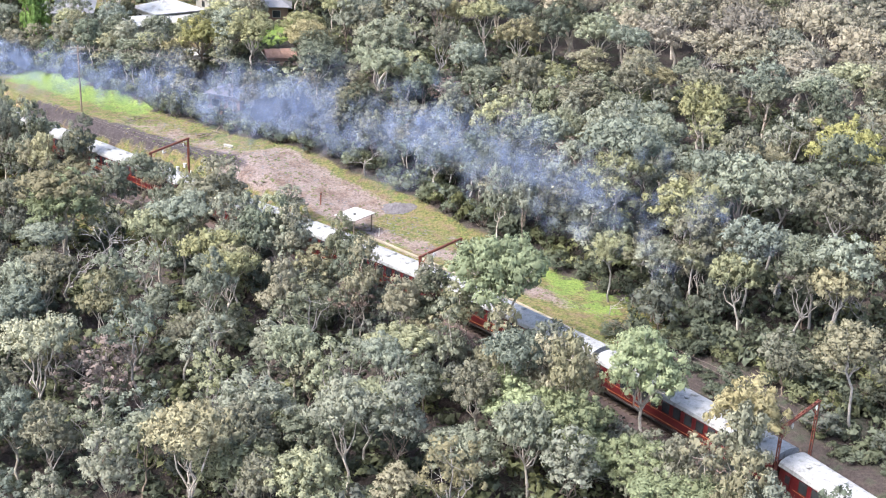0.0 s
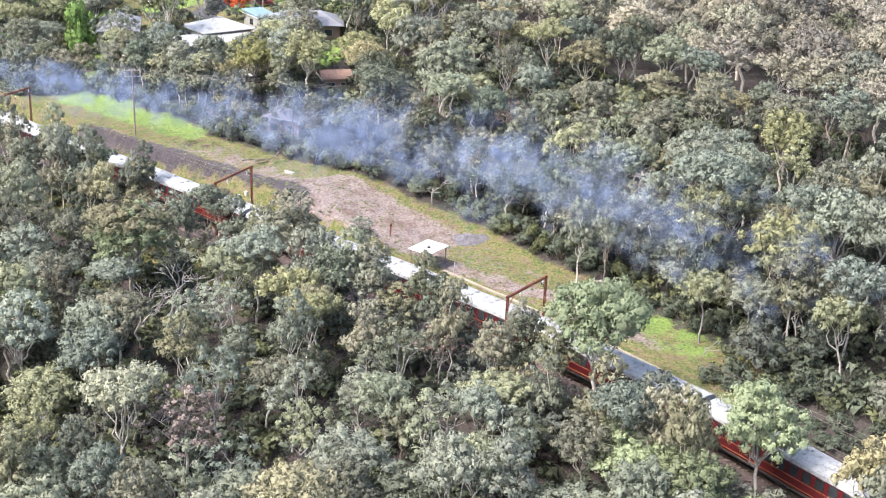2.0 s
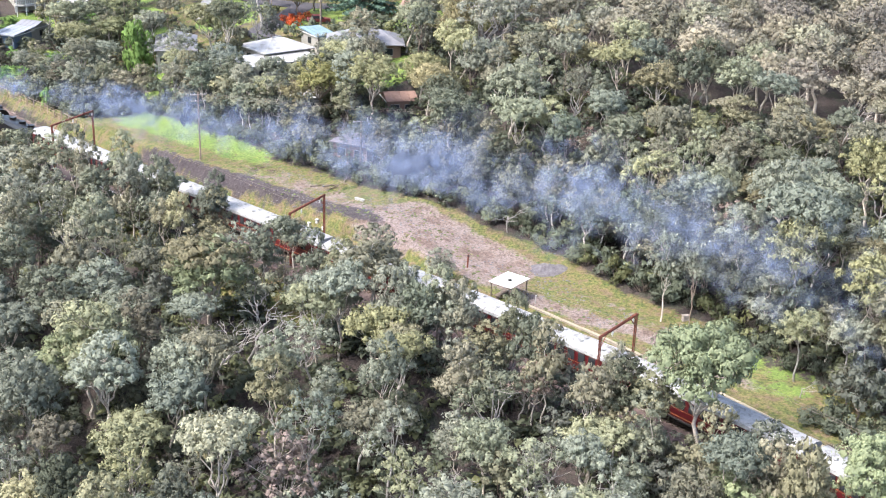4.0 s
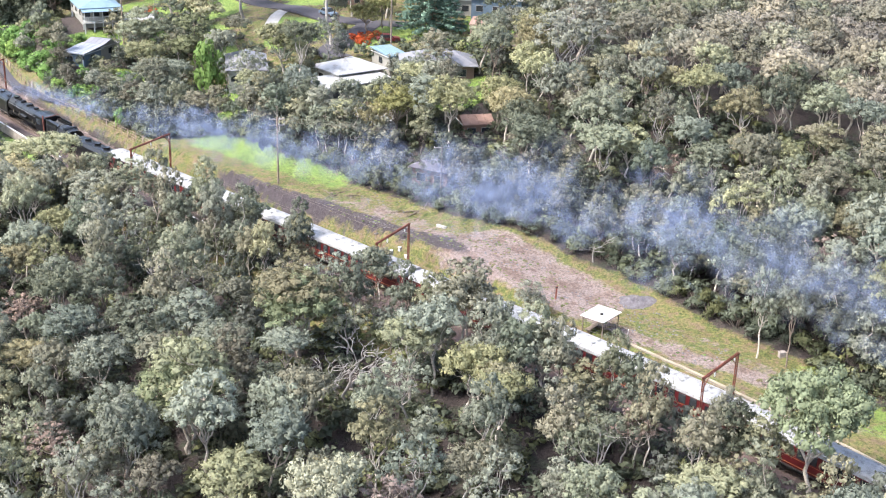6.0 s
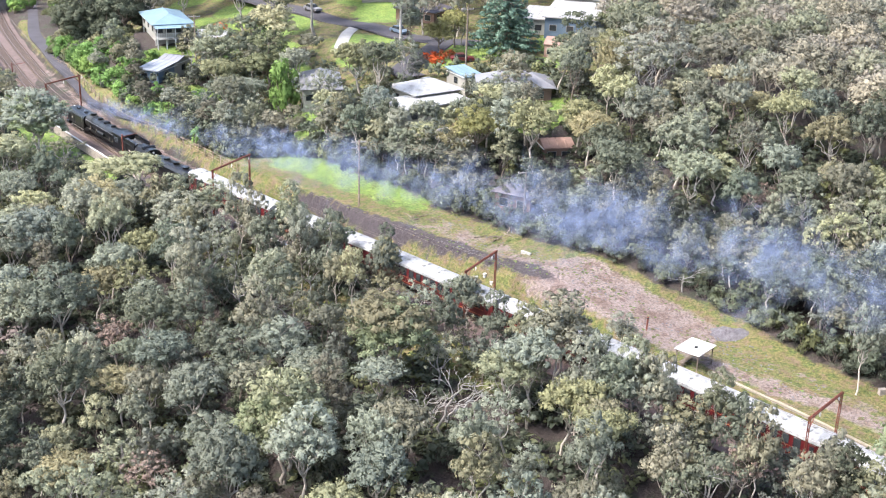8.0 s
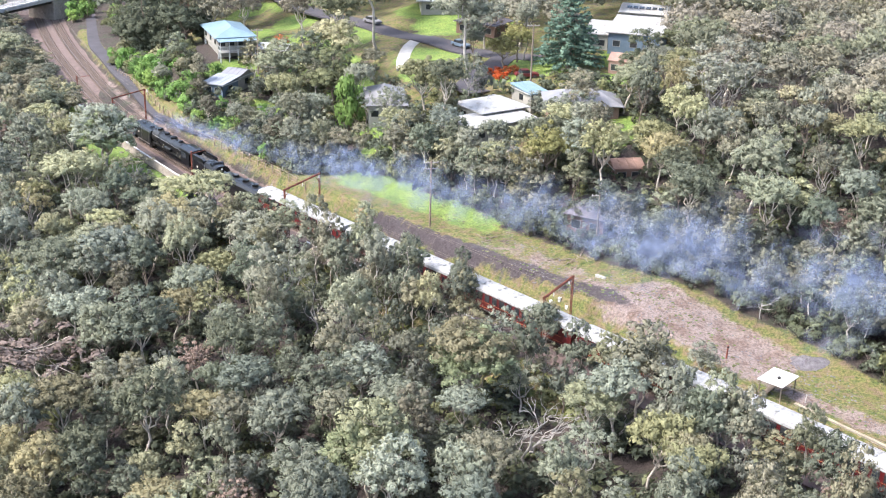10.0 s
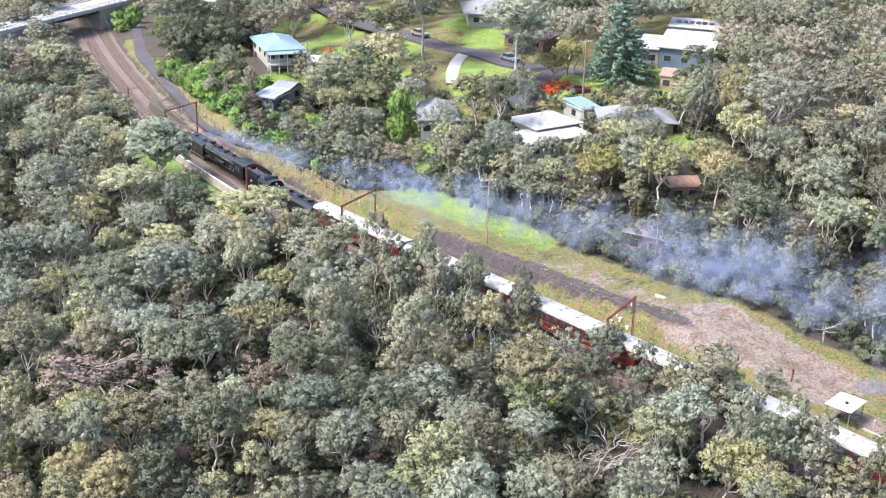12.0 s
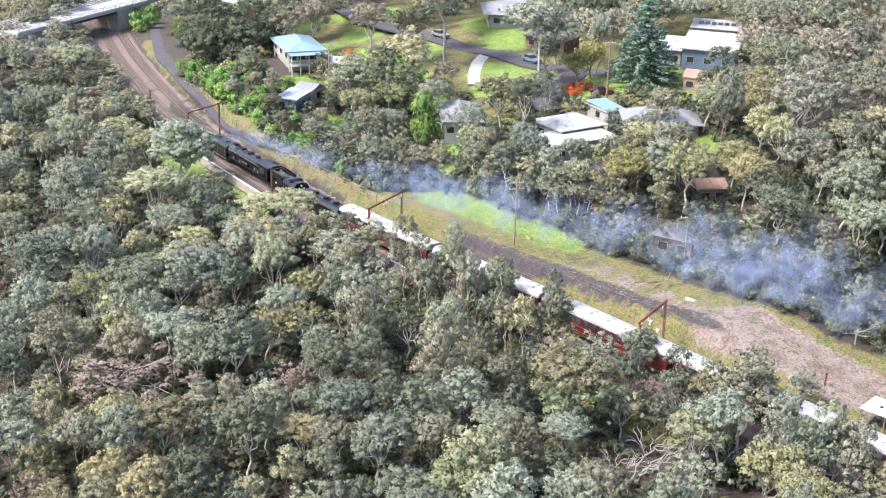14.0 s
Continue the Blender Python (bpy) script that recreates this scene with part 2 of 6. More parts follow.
# ---------------------------------------------------------------- ground
def axis_steps(lo, hi, step):
    mid = np.arange(lo, hi + step, step)
    out = step * 1.25 ** np.arange(3, 38)
    out = np.cumsum(out)
    out = out[out < 6000]
    return np.concatenate([(lo - out)[::-1], mid, hi + step + out])


GX, GY = axis_steps(-170, 150, 1.1), axis_steps(20, 330, 1.1)
gx, gy = np.meshgrid(GX, GY)
gx, gy = gx.ravel(), gy.ravel()
gz = rise(gx, gy)
nxg, nyg = len(GX), len(GY)
idx = np.arange(nxg * nyg).reshape(nyg, nxg)
quads = np.stack([idx[:-1, :-1], idx[:-1, 1:], idx[1:, 1:], idx[1:, :-1]], -1).reshape(-1, 4)


def ground_material():
    m, nt, bs = nodes_of("ground")
    litter = ramp(nt, noise_tex(nt, 0.35, 6, 0.7), [(0.3, (0.026, 0.021, 0.019)), (0.5, (0.05, 0.037, 0.035)), (0.66, (0.038, 0.05, 0.028))])
    grass = ramp(nt, noise_tex(nt, 0.8, 6, 0.7), [(0.34, (0.062, 0.088, 0.020)), (0.46, (0.102, 0.112, 0.030)), (0.53, (0.138, 0.118, 0.048)), (0.62, (0.130, 0.092, 0.062))])
    lush = ramp(nt, noise_tex(nt, 0.5, 5, 0.7), [(0.35, (0.090, 0.155, 0.030)), (0.65, (0.160, 0.215, 0.048))])
    dirt = ramp(nt, noise_tex(nt, 0.45, 8, 0.75), [(0.3, (0.080, 0.053, 0.043)), (0.42, (0.140, 0.100, 0.085)), (0.55, (0.205, 0.166, 0.162)), (0.66, (0.135, 0.100, 0.082)), (0.75, (0.105, 0.110, 0.042))])
    cinder = ramp(nt, noise_tex(nt, 0.7, 8, 0.75), [(0.3, (0.030, 0.025, 0.030)), (0.62, (0.058, 0.047, 0.053)), (0.78, (0.120, 0.095, 0.088))])
    wob = maths(nt, "SUBTRACT", noise_tex(nt, 0.28, 6, 0.7), 0.5)
    col = litter
    for name, c, amt in (("grass", grass, 1.6), ("lush", lush, 2.4), ("dirt", dirt, 1.8), ("cinder", cinder, 1.7)):
        a = nt.nodes.new("ShaderNodeAttribute")
        a.attribute_name = name
        f = maths(nt, "MULTIPLY_ADD", wob, amt, a.outputs["Fac"])
        f = ramp(nt, f, [(0.38, (0, 0, 0)), (0.62, (1, 1, 1))])
        col = mix(nt, f, col, c)
    specks = ramp(nt, noise_tex(nt, 3.2, 6, 0.75), [(0.36, (0.45, 0.42, 0.38)), (0.5, (0.95, 0.95, 0.95)), (0.66, (1.35, 1.32, 1.28))])
    col = mix(nt, 1.0, col, specks, "MULTIPLY")
    nt.links.new(col, bs.inputs["Base Color"])
    bs.inputs["Roughness"].default_value = 0.95
    bump(nt, bs, noise_tex(nt, 1.8, 8, 0.75), 1.0, 0.3)
    return m


ground = obj("ground", np.stack([gx, gy, gz], 1), quads.tolist(), ground_material(), smooth=True)
tagged(ground, "leaf litter and grass sloping across the railway", "ground", kind="structure")
gs, gd = line_coords(gx, gy)
flat = lambda lo, hi, v, e=1.2: smooth(lo - e, lo + e, v) * (1 - smooth(hi - e, hi + e, v))
EDGE = edge_d(gs) + 0.4
zone = {}
zone["grass"] = np.clip(flat(196, 328, gs, 5) * smooth(5.0, 6.5, gd) * (1 - smooth(EDGE - 1.2, EDGE + 1.2, gd)) + 0.85 * flat(60, 205, gs, 5) * flat(6.9, 10.5, gd)
                        + 0.8 * flat(150, 275, gs, 5) * flat(-12, -5.5, gd) + 0.62 * smooth(22, 30, gd) * (1 - smooth(222, 242, gs)) * smooth(60, 90, gs), 0, 1)
zone["lush"] = np.clip(flat(199, 236, gs, 9) * flat(12.5, 18.5, gd, 1.8) + 0.6 * flat(305, 322, gs, 4) * flat(9, 17, gd) + 1.0 * flat(118, 195, gs, 4) * flat(-12, -5, gd), 0, 1)
LAWNS = [(-33, 199, 6), (-41, 178, 5), (8, 192, 8), (5, 186, 5), (-40, 220, 6), (-34, 214, 7), (-19, 234, 9), (-26, 187, 5), (-53, 250, 9), (-50, 232, 6), (-57, 224, 5), (-50, 216, 6), (-15, 199, 6), (-12, 192, 6), (-9, 203, 5), (26, 160, 4), (-84, 250, 6), (-66, 248, 6), (22, 184, 5), (25, 195, 6), (-14, 222, 8), (-8, 230, 7), (-52, 194, 5), (-16.5, 166, 4.5), (-15, 157, 4.5), (23.3, 155.4, 4)]
for lx, ly, lr in LAWNS:
    zone["lush"] = np.maximum(zone["lush"], 1 - smooth(lr * 0.6, lr * 1.3, np.hypot(gx - lx, gy - ly)))
zone["dirt"] = np.clip(flat(262, 286, gs, 3) * flat(8.0, 18.0, gd, 2.0) + 0.62 * flat(236, 268, gs, 8) * flat(9.0, 15.0, gd, 3) + 0.85 * flat(287, 318, gs, 4) * np.exp(-((gd - 10.2 - 0.9 * np.sin(gs * 0.21)) / 1.7) ** 2) + 0.6 * flat(290, 308, gs, 4) * np.exp(-((gd - 14.2 + 0.06 * (gs - 298)) / 0.8) ** 2) + 0.55 * flat(215, 262, gs, 5) * flat(4.6, 6.4, gd) + 0.6 * flat(90, 216, gs, 6) * flat(4.6, 6.6, gd, 0.8), 0, 1)
zone["cinder"] = np.clip(flat(216, 264, gs, 4) * 1.1 * np.exp(-((gd - 8.3 - 0.085 * (gs - 237).clip(-4)) / (0.92 + 0.014 * (gs - 215).clip(0))) ** 2), 0, 1)
for key, val in zone.items():
    at = ground.data.attributes.new(key, "FLOAT", "POINT")
    at.data.foreach_set("value", val.astype(np.float32))


def ribbon(name, s0, s1, d0, d1, lift, material, step=2.0, thick=0.3, follow=True, parent=None, wob=0.0):
    """A slab that runs beside the line, with its own thickness."""
    n = max(2, int((s1 - s0) / step))
    vs, fs = [], []
    for i in range(n + 1):
        s = s0 + (s1 - s0) * i / n
        w = wob * (noise.noise((s * 0.13, 2.0, 1.0)))
        for d in (d0 + w, d1 + wob * noise.noise((s * 0.13, 9.0, 1.0))):
            x, y, a = on_line(s, d)
            z = (z_at(x, y) if follow else RAIL) + lift
            vs += [(x, y, z), (x, y, z - thick)]
    for i in range(n):
        a, b = 4 * i, 4 * i + 4
        fs += [(a, b, b + 2, a + 2), (a + 1, a + 3, b + 3, b + 1), (a, a + 1, b + 1, b), (a + 2, b + 2, b + 3, a + 3)]
    fs += [(0, 2, 3, 1), (4 * n, 4 * n + 1, 4 * n + 3, 4 * n + 2)]
    return obj(name, vs, fs, material, parent)


TRACKS = (0.0, 4.1)
M_CINDER = surface("dark_cinder_path", (0.040, 0.030, 0.031), (0.068, 0.052, 0.053), 0.95, scale=0.5, fine=9, relief=0.6, dist=0.05, dirt=(0.085, 0.065, 0.062))
bed = ribbon("ballast_bed", 5, 470, -4.4, 6.3, -0.22, M_BALLAST, follow=False, thick=0.5, wob=0.4)
tagged(bed, "brown stone ballast bed under the railway tracks", "ballast", kind="structure")
path_ = ribbon("cinder_path", 96, 262, -4.0, -1.7, -0.2, M_CINDER, follow=False, thick=0.3, wob=0.3)
tagged(path_, "dark cinder path between the wall and the track", "path", kind="structure")


def rail_track(d):
    tr = thing("railway_track", "rusty steel rails on timber sleepers in brown ballast", "railway track", "tracks")
    tagged(tr, kind="structure")
    for off in (-0.7175, 0.7175):
        n = 150
        vs, fs = [], []
        for i in range(n + 1):
            s = 5 + 460 * i / n
            for dd, z in ((-0.07, 0.0), (0.07, 0.0), (0.07, -0.15), (-0.07, -0.15)):
                x, y, a = on_line(s, d + off + dd)
                vs.append((x, y, RAIL + z))
        for i in range(n):
            for k in range(4):
                a, b = 4 * i + k, 4 * i + (k + 1) % 4
                fs.append((a, b, b + 4, a + 4))
        obj("rail", vs, fs, M_STEEL, tr)
    vs, fs = [], []
    for i in range(700):
        s = 6 + i * 0.65
        x, y, a = on_line(s, d)
        c, q = math.cos(a), math.sin(a)
        b = len(vs)
        for z in (-0.15, -0.28):
            for u, v in ((-0.12, -1.25), (0.12, -1.25), (0.12, 1.25), (-0.12, 1.25)):
                vs.append((x + u * c - v * q, y + u * q + v * c, RAIL + z))
        fs += [(b, b + 1, b + 2, b + 3)] + [(b + k, b + 4 + k, b + 4 + (k + 1) % 4, b + (k + 1) % 4) for k in range(4)]
    sl = obj("sleepers", vs, fs, M_SLEEPER, tr, "weathered brown timber sleepers")
    sl["kind"] = "stuff"


M_SLEEPER = surface("sleeper_wood", (0.10, 0.075, 0.06), (0.19, 0.145, 0.12), 0.9, scale=2)
for d_ in TRACKS:
    rail_track(d_)

# ---------------------------------------------------------------- the train
M_GLASSD = surface("dark_window_glass", (0.02, 0.022, 0.025), (0.04, 0.045, 0.05), 0.12, scale=0.8, relief=0.02)
M_CREAM = surface("cream_lining", (0.30, 0.11, 0.05), (0.38, 0.15, 0.07), 0.5)
M_UNDER = surface("sooty_underframe", (0.018, 0.016, 0.015), (0.05, 0.042, 0.038), 0.8)
M_WHITE = surface("white_paint", (0.40, 0.40, 0.39), (0.52, 0.52, 0.50), 0.5)
M_COAL = surface("coal", (0.01, 0.01, 0.011), (0.04, 0.04, 0.042), 0.6, scale=3, relief=0.8, dist=0.1)
M_MAROON = surface("maroon_van_paint", (0.13, 0.035, 0.03), (0.20, 0.06, 0.05), 0.6, dirt=(0.22, 0.14, 0.11))


def mesh_of(bm, name, material, smooth_=False):
    me = bpy.data.meshes.new(name)
    bm.to_mesh(me)
    bm.free()
    if smooth_:
        me.polygons.foreach_set("use_smooth", [True] * len(me.polygons))
    me.materials.append(material)
    return me


def share(name, me, parent, m):
    ob = new(name, me)
    ob.parent = parent
    ob.matrix_basis = m
    return ob


def extrude_profile(pts, x0, x1):
    """A closed cross-section in y and z drawn out along x."""
    bm = bmesh.new()
    a = [bm.verts.new((x0, y, z)) for y, z in pts]
    b = [bm.verts.new((x1, y, z)) for y, z in pts]
    bm.faces.new(a[::-1])
    bm.faces.new(b)
    n = len(pts)
    for i in range(n):
        bm.faces.new((a[i], a[(i + 1) % n], b[(i + 1) % n], b[i]))
    bmesh.ops.recalc_face_normals(bm, faces=bm.faces)
    return bm


def roof_profile(w, z0, h, n=10):
    top = [(w * math.cos(math.pi * i / n), z0 + h * math.sin(math.pi * i / n) ** 0.75) for i in range(n + 1)]
    return top + [(-w, z0 - 0.06), (w, z0 - 0.06)]


def wheel_mesh():
    bm = bmesh.new()
    tube(bm, (0, -0.07, 0), (0, 0.07, 0), 0.46, seg=14)
    tube(bm, (0, -0.10, 0), (0, 0.10, 0), 0.14, seg=8)
    return mesh_of(bm, "wheel", M_UNDER)


WHEEL = wheel_mesh()


def bogie(parent, x):
    bm = bmesh.new()
    for y in (-0.95, 0.95):
        box(bm, x - 1.6, x + 1.6, y - 0.08, y + 0.08, 0.40, 0.70, 0.03)
    box(bm, x - 0.3, x + 0.3, -1.05, 1.05, 0.5, 0.9, 0.03)
    b = part("bogie", bm, M_UNDER, parent)
    for wx in (x - 1.15, x + 1.15):
        for y in (-0.75, 0.75):
            share("wheel", WHEEL, b, pose(wx, y, 0.46))


CAR_L = 20.6


def carriage():
    h = CAR_L / 2
    e = thing("passenger_carriage", "dark red railway carriage with a white curved roof on the track", "carriage", "carriages of the train")
    bm = extrude_profile([(-1.42, 1.0), (1.42, 1.0), (1.46, 1.6), (1.46, 3.25), (-1.46, 3.25), (-1.46, 1.6)], -h, h)
    part("body", bm, M_RED, e)
    bm = extrude_profile(roof_profile(1.56, 3.27, 0.62), -h - 0.12, h + 0.12)
    roof = part("roof", bm, M_ROOF_W, e, "white painted curved roof with grime and painted-in branch shade")
    bm = bmesh.new()
    tube(bm, (0, 0, 0), (0, 0, 0.16), 0.2, 0.2, 8)
    tube(bm, (0, 0, 0.16), (0, 0, 0.24), 0.27, 0.2, 8)
    vent = mesh_of(bm, "vent", M_ROOF_W)
    for i in range(7):
        share("vent", vent, roof, pose(-8.4 + 2.8 * i, 0.45, 3.78))
        share("vent", vent, roof, pose(-8.4 + 2.8 * i, -0.45, 3.78))
    bm = bmesh.new()
    box(bm, -0.42, 0.42, -0.03, 0.03, 0, 0.95, 0.02)
    pane = mesh_of(bm, "window", M_GLASSD)
    bm = bmesh.new()
    box(bm, -0.36, 0.36, -0.03, 0.03, 0, 1.9, 0.02)
    door = mesh_of(bm, "door", M_RED)
    for y in (-1.47, 1.47):
        for i in range(13):
            share("window", pane, e, pose(-7.8 + 1.3 * i, y, 2.1))
        for x in (-h + 0.9, h - 0.9):
            d = share("door", door, e, pose(x, y, 1.15))
            share("window", pane, d, Matrix.LocRotScale((0, 0, 1.0), None, (0.6, 1.1, 0.75)))
        for nm, z, t in (("lining", 1.94, 0.03), ("lining", 1.22, 0.04)):
            bm = bmesh.new()
            box(bm, -h + 1.5, h - 1.5, y - 0.02, y + 0.02, z, z + t)
            part(nm, bm, M_CREAM, e, "thin yellow lining stripe")
        bm = bmesh.new()
        box(bm, -h + 0.3, h - 0.3, y * 0.98 - 0.12, y * 0.98 + 0.12, 0.86, 0.98)
        part("footboard", bm, M_UNDER, e)
    bm = bmesh.new()
    box(bm, -h, h, -1.2, 1.2, 0.82, 1.02)
    box(bm, -3.5, -0.8, -1.1, 1.1, 0.35, 0.85, 0.05)
    box(bm, 0.6, 3.2, -1.1, 1.1, 0.4, 0.85, 0.05)
    part("underframe", bm, M_UNDER, e)
    for x in (-h - 0.28, h + 0.28):
        bm = bmesh.new()
        for k in range(3):
            box(bm, x - 0.26 + 0.18 * k, x - 0.12 + 0.18 * k, -0.55, 0.55, 1.1, 3.0, 0.03)
        part("gangway_bellows", bm, M_UNDER, e)
        bm = bmesh.new()
        box(bm, x * 0.985 - 0.03, x * 0.985 + 0.03, -1.25, -0.95, 1.1, 1.5, 0.02)
        part("marker_plate", bm, M_WHITE, e, "small white plate at the carriage end")
    for x in (-7.2, 7.2):
        bogie(e, x)
    return e


def at_rail(s, d=0.0, length=20.0):
    """Pose of a vehicle whose middle stands s metres along the line."""
    ax, ay, _ = on_line(s - length * 0.35, d)
    bx, by, _ = on_line(s + length * 0.35, d)
    return pose((ax + bx) / 2, (ay + by) / 2, RAIL, 0, 0, math.degrees(math.atan2(by - ay, bx - ax)))


M_RODS = surface("bright_steel_rods", (0.30, 0.29, 0.28), (0.45, 0.44, 0.42), 0.35, 0.8)
M_BRASS = surface("pale_brass_fittings", (0.38, 0.34, 0.27), (0.55, 0.50, 0.42), 0.4, 0.2)


def garratt():
    e = thing("steam_locomotive", "black articulated steam locomotive with tank, boiler, cab and bunker", "locomotive")
    # front water tank, x runs from the front (negative) to the rear
    bm = extrude_profile([(-1.4, 1.25), (1.4, 1.25), (1.4, 3.0), (1.2, 3.35), (0.7, 3.5), (-0.7, 3.5), (-1.2, 3.35), (-1.4, 3.0)], -16.2, -8.9)
    tank = part("water_tank", bm, M_BLACK, e)
    for x in (-14.2, -11.0):
        bm = bmesh.new()
        tube(bm, (x, 0, 3.45), (x, 0, 3.72), 0.42, 0.4, 12)
        part("tank_hatch", bm, M_BLACK, tank)
    bm = bmesh.new()
    tube(bm, (-16.4, 0, 3.3), (-16.1, 0, 3.3), 0.26, 0.26, 12)
    part("headlamp", bm, M_WHITE, tank, "round headlamp with white rim")
    bm = bmesh.new()
    box(bm, -16.9, -16.7, -1.35, 1.35, 0.85, 1.35, 0.03)
    part("buffer_beam", bm, M_RED, e, "red buffer beam")
    bm = bmesh.new()
    box(bm, -16.7, -8.2, -0.9, 0.9, 0.75, 1.25)
    box(bm, 8.4, 16.6, -0.9, 0.9, 0.75, 1.25)
    box(bm, -9.5, 9.5, -0.75, 0.75, 1.0, 1.35)
    part("frame", bm, M_SOOT, e)
    # boiler
    bm = bmesh.new()
    tube(bm, (-8.3, 0, 2.6), (3.6, 0, 2.6), 1.16, 1.18, 22)
    boil = part("boiler", bm, M_BLACK, e)
    bm = bmesh.new()
    tube(bm, (-8.75, 0, 2.6), (-6.3, 0, 2.6), 1.22, 1.22, 22)
    tube(bm, (-8.95, 0, 2.6), (-8.75, 0, 2.6), 0.95, 1.1, 22)
    part("smokebox", bm, M_SOOT, boil)
    bm = bmesh.new()
    tube(bm, (-7.5, 0, 3.7), (-7.5, 0, 4.15), 0.45, 0.5, 14)
    part("chimney", bm, M_SOOT, boil)
    for x, r in ((-4.6, 0.5), (-1.9, 0.62), (0.9, 0.45)):
        bm = bmesh.new()
        tube(bm, (x, 0, 3.55), (x, 0, 3.98), r, r * 0.92, 14)
        tube(bm, (x, 0, 3.98), (x, 0, 4.08), r * 0.92, r * 0.5, 14)
        part("steam_dome", bm, M_BLACK, boil)
    for x in (-5.8, -3.2, -0.5, 2.2):
        bm = bmesh.new()
        tube(bm, (x - 0.06, 0, 2.6), (x + 0.06, 0, 2.6), 1.2, 1.2, 22)
        part("boiler_band", bm, M_SOOT, boil)
    for y in (-1.15, 1.15):
        bm = bmesh.new()
        box(bm, -8.2, 3.8, y - 0.25, y + 0.25, 1.62, 1.70)
        part("running_board", bm, M_SOOT, e)
        bm = bmesh.new()
        tube(bm, (-8.2, y * 1.08, 3.05), (3.6, y * 1.08, 3.05), 0.04, seg=6)
        part("handrail", bm, M_RODS, e)
        bm = bmesh.new()
        tube(bm, (-3.2, y * 0.98, 2.0), (-0.8, y * 0.98, 2.0), 0.28, seg=10)
        part("air_tank", bm, M_SOOT, e)
    # cab and bunker
    bm = bmesh.new()
    box(bm, 3.6, 7.0, -1.42, 1.42, 1.25, 3.5, 0.05)
    cab = part("cab", bm, M_BLACK, e)
    bm = extrude_profile(roof_profile(1.5, 3.5, 0.5), 3.3, 7.5)
    part("cab_roof", bm, M_BLACK, cab)
    for y in (-1.43, 1.43):
        bm = bmesh.new()
        box(bm, 4.2, 5.9, y - 0.02, y + 0.02, 2.3, 3.2, 0.02)
        part("cab_window", bm, M_GLASSD, cab)
    bm = extrude_profile([(-1.4, 1.25), (1.4, 1.25), (1.4, 3.1), (1.15, 3.5), (0.7, 3.75), (0.55, 3.2), (-0.55, 3.2), (-0.7, 3.75), (-1.15, 3.5), (-1.4, 3.1)], 8.0, 12.2)
    bunker = part("coal_bunker", bm, M_BLACK, e)
    bm = bmesh.new()
    bmesh.ops.create_grid(bm, x_segments=14, y_segments=5, size=0.5)
    for v in bm.verts:
        v.co = Vector((10.1 + v.co.x * 4.0, v.co.y * 1.2, 3.35 + 0.25 * noise.noise(v.co * 9)))
    part("coal", bm, M_COAL, bunker)
    bm = extrude_profile([(-1.4, 1.25), (1.4, 1.25), (1.4, 2.9), (1.0, 3.45), (0.5, 3.65), (-0.5, 3.65), (-1.0, 3.45), (-1.4, 2.9)], 12.22, 16.4)
    rear = part("rear_tank", bm, M_BLACK, e)
    bm = bmesh.new()
    tube(bm, (14.6, -1.05, 3.5), (14.6, 1.05, 3.5), 0.42, seg=14)
    part("tool_drum", bm, M_BLACK, rear)
    for y in (-0.45, 0.0, 0.45):
        bm = bmesh.new()
        tube(bm, (16.38, y, 2.75 if y else 3.2), (16.58, y, 2.75 if y else 3.2), 0.16, 0.14, 10)
        part("rear_lamp", bm, M_WHITE, rear, "small white-rimmed rear lamp")
    bm = bmesh.new()
    box(bm, 16.39, 16.44, -0.55, 0.55, 1.95, 2.2, 0.01)
    part("plate", bm, M_WHITE, rear, "pale plate on the rear tank")
    bm = bmesh.new()
    box(bm, 16.6, 16.8, -1.35, 1.35, 0.85, 1.35, 0.03)
    part("buffer_beam", bm, M_RED, e, "red buffer beam")
    for x in (-16.95, 16.85):
        for y in (-0.85, 0.85):
            bm = bmesh.new()
            tube(bm, (x - 0.2, y, 1.1), (x + 0.2, y, 1.1), 0.17, 0.2, 10)
            part("buffer", bm, M_SOOT, e)
    # open coal bunker sides, ladder rails, sand pipes and injectors
    for y in (-1.28, 1.28):
        bm = bmesh.new()
        box(bm, 8.0, 12.2, y - 0.06, y + 0.06, 3.05, 3.85, 0.02)
        part("bunker_side", bm, M_BLACK, bunker)
        for x in (-15.6, -12.6, -9.6, 8.6, 12.9, 15.8):
            bm = bmesh.new()
            tube(bm, (x, y * 1.12, 1.3), (x, y * 1.12, 3.3), 0.03, seg=6)
            part("grab_rail", bm, M_RODS, e)
        for x in (-6.6, -4.1, 1.6, 2.9):
            bm = bmesh.new()
            tube(bm, (x, y * 0.96, 1.7), (x + 0.3, y * 0.8, 2.9), 0.06, 0.05, 6)
            part("pipe", bm, M_BRASS, e, "pale brass pipe")
        for x in (-14.0, 10.2, 13.6):
            bm = bmesh.new()
            box(bm, x - 0.25, x + 0.25, y * 1.1 - 0.02, y * 1.1 + 0.02, 2.0, 2.3, 0.01)
            part("plate", bm, M_BRASS, e, "small pale plate")
        for x in (-8.6, 7.4):
            for k in range(3):
                bm = bmesh.new()
                box(bm, x - 0.22, x + 0.22, y - 0.1, y + 0.1, 0.45 + 0.4 * k, 0.49 + 0.4 * k)
                part("step", bm, M_SOOT, e)
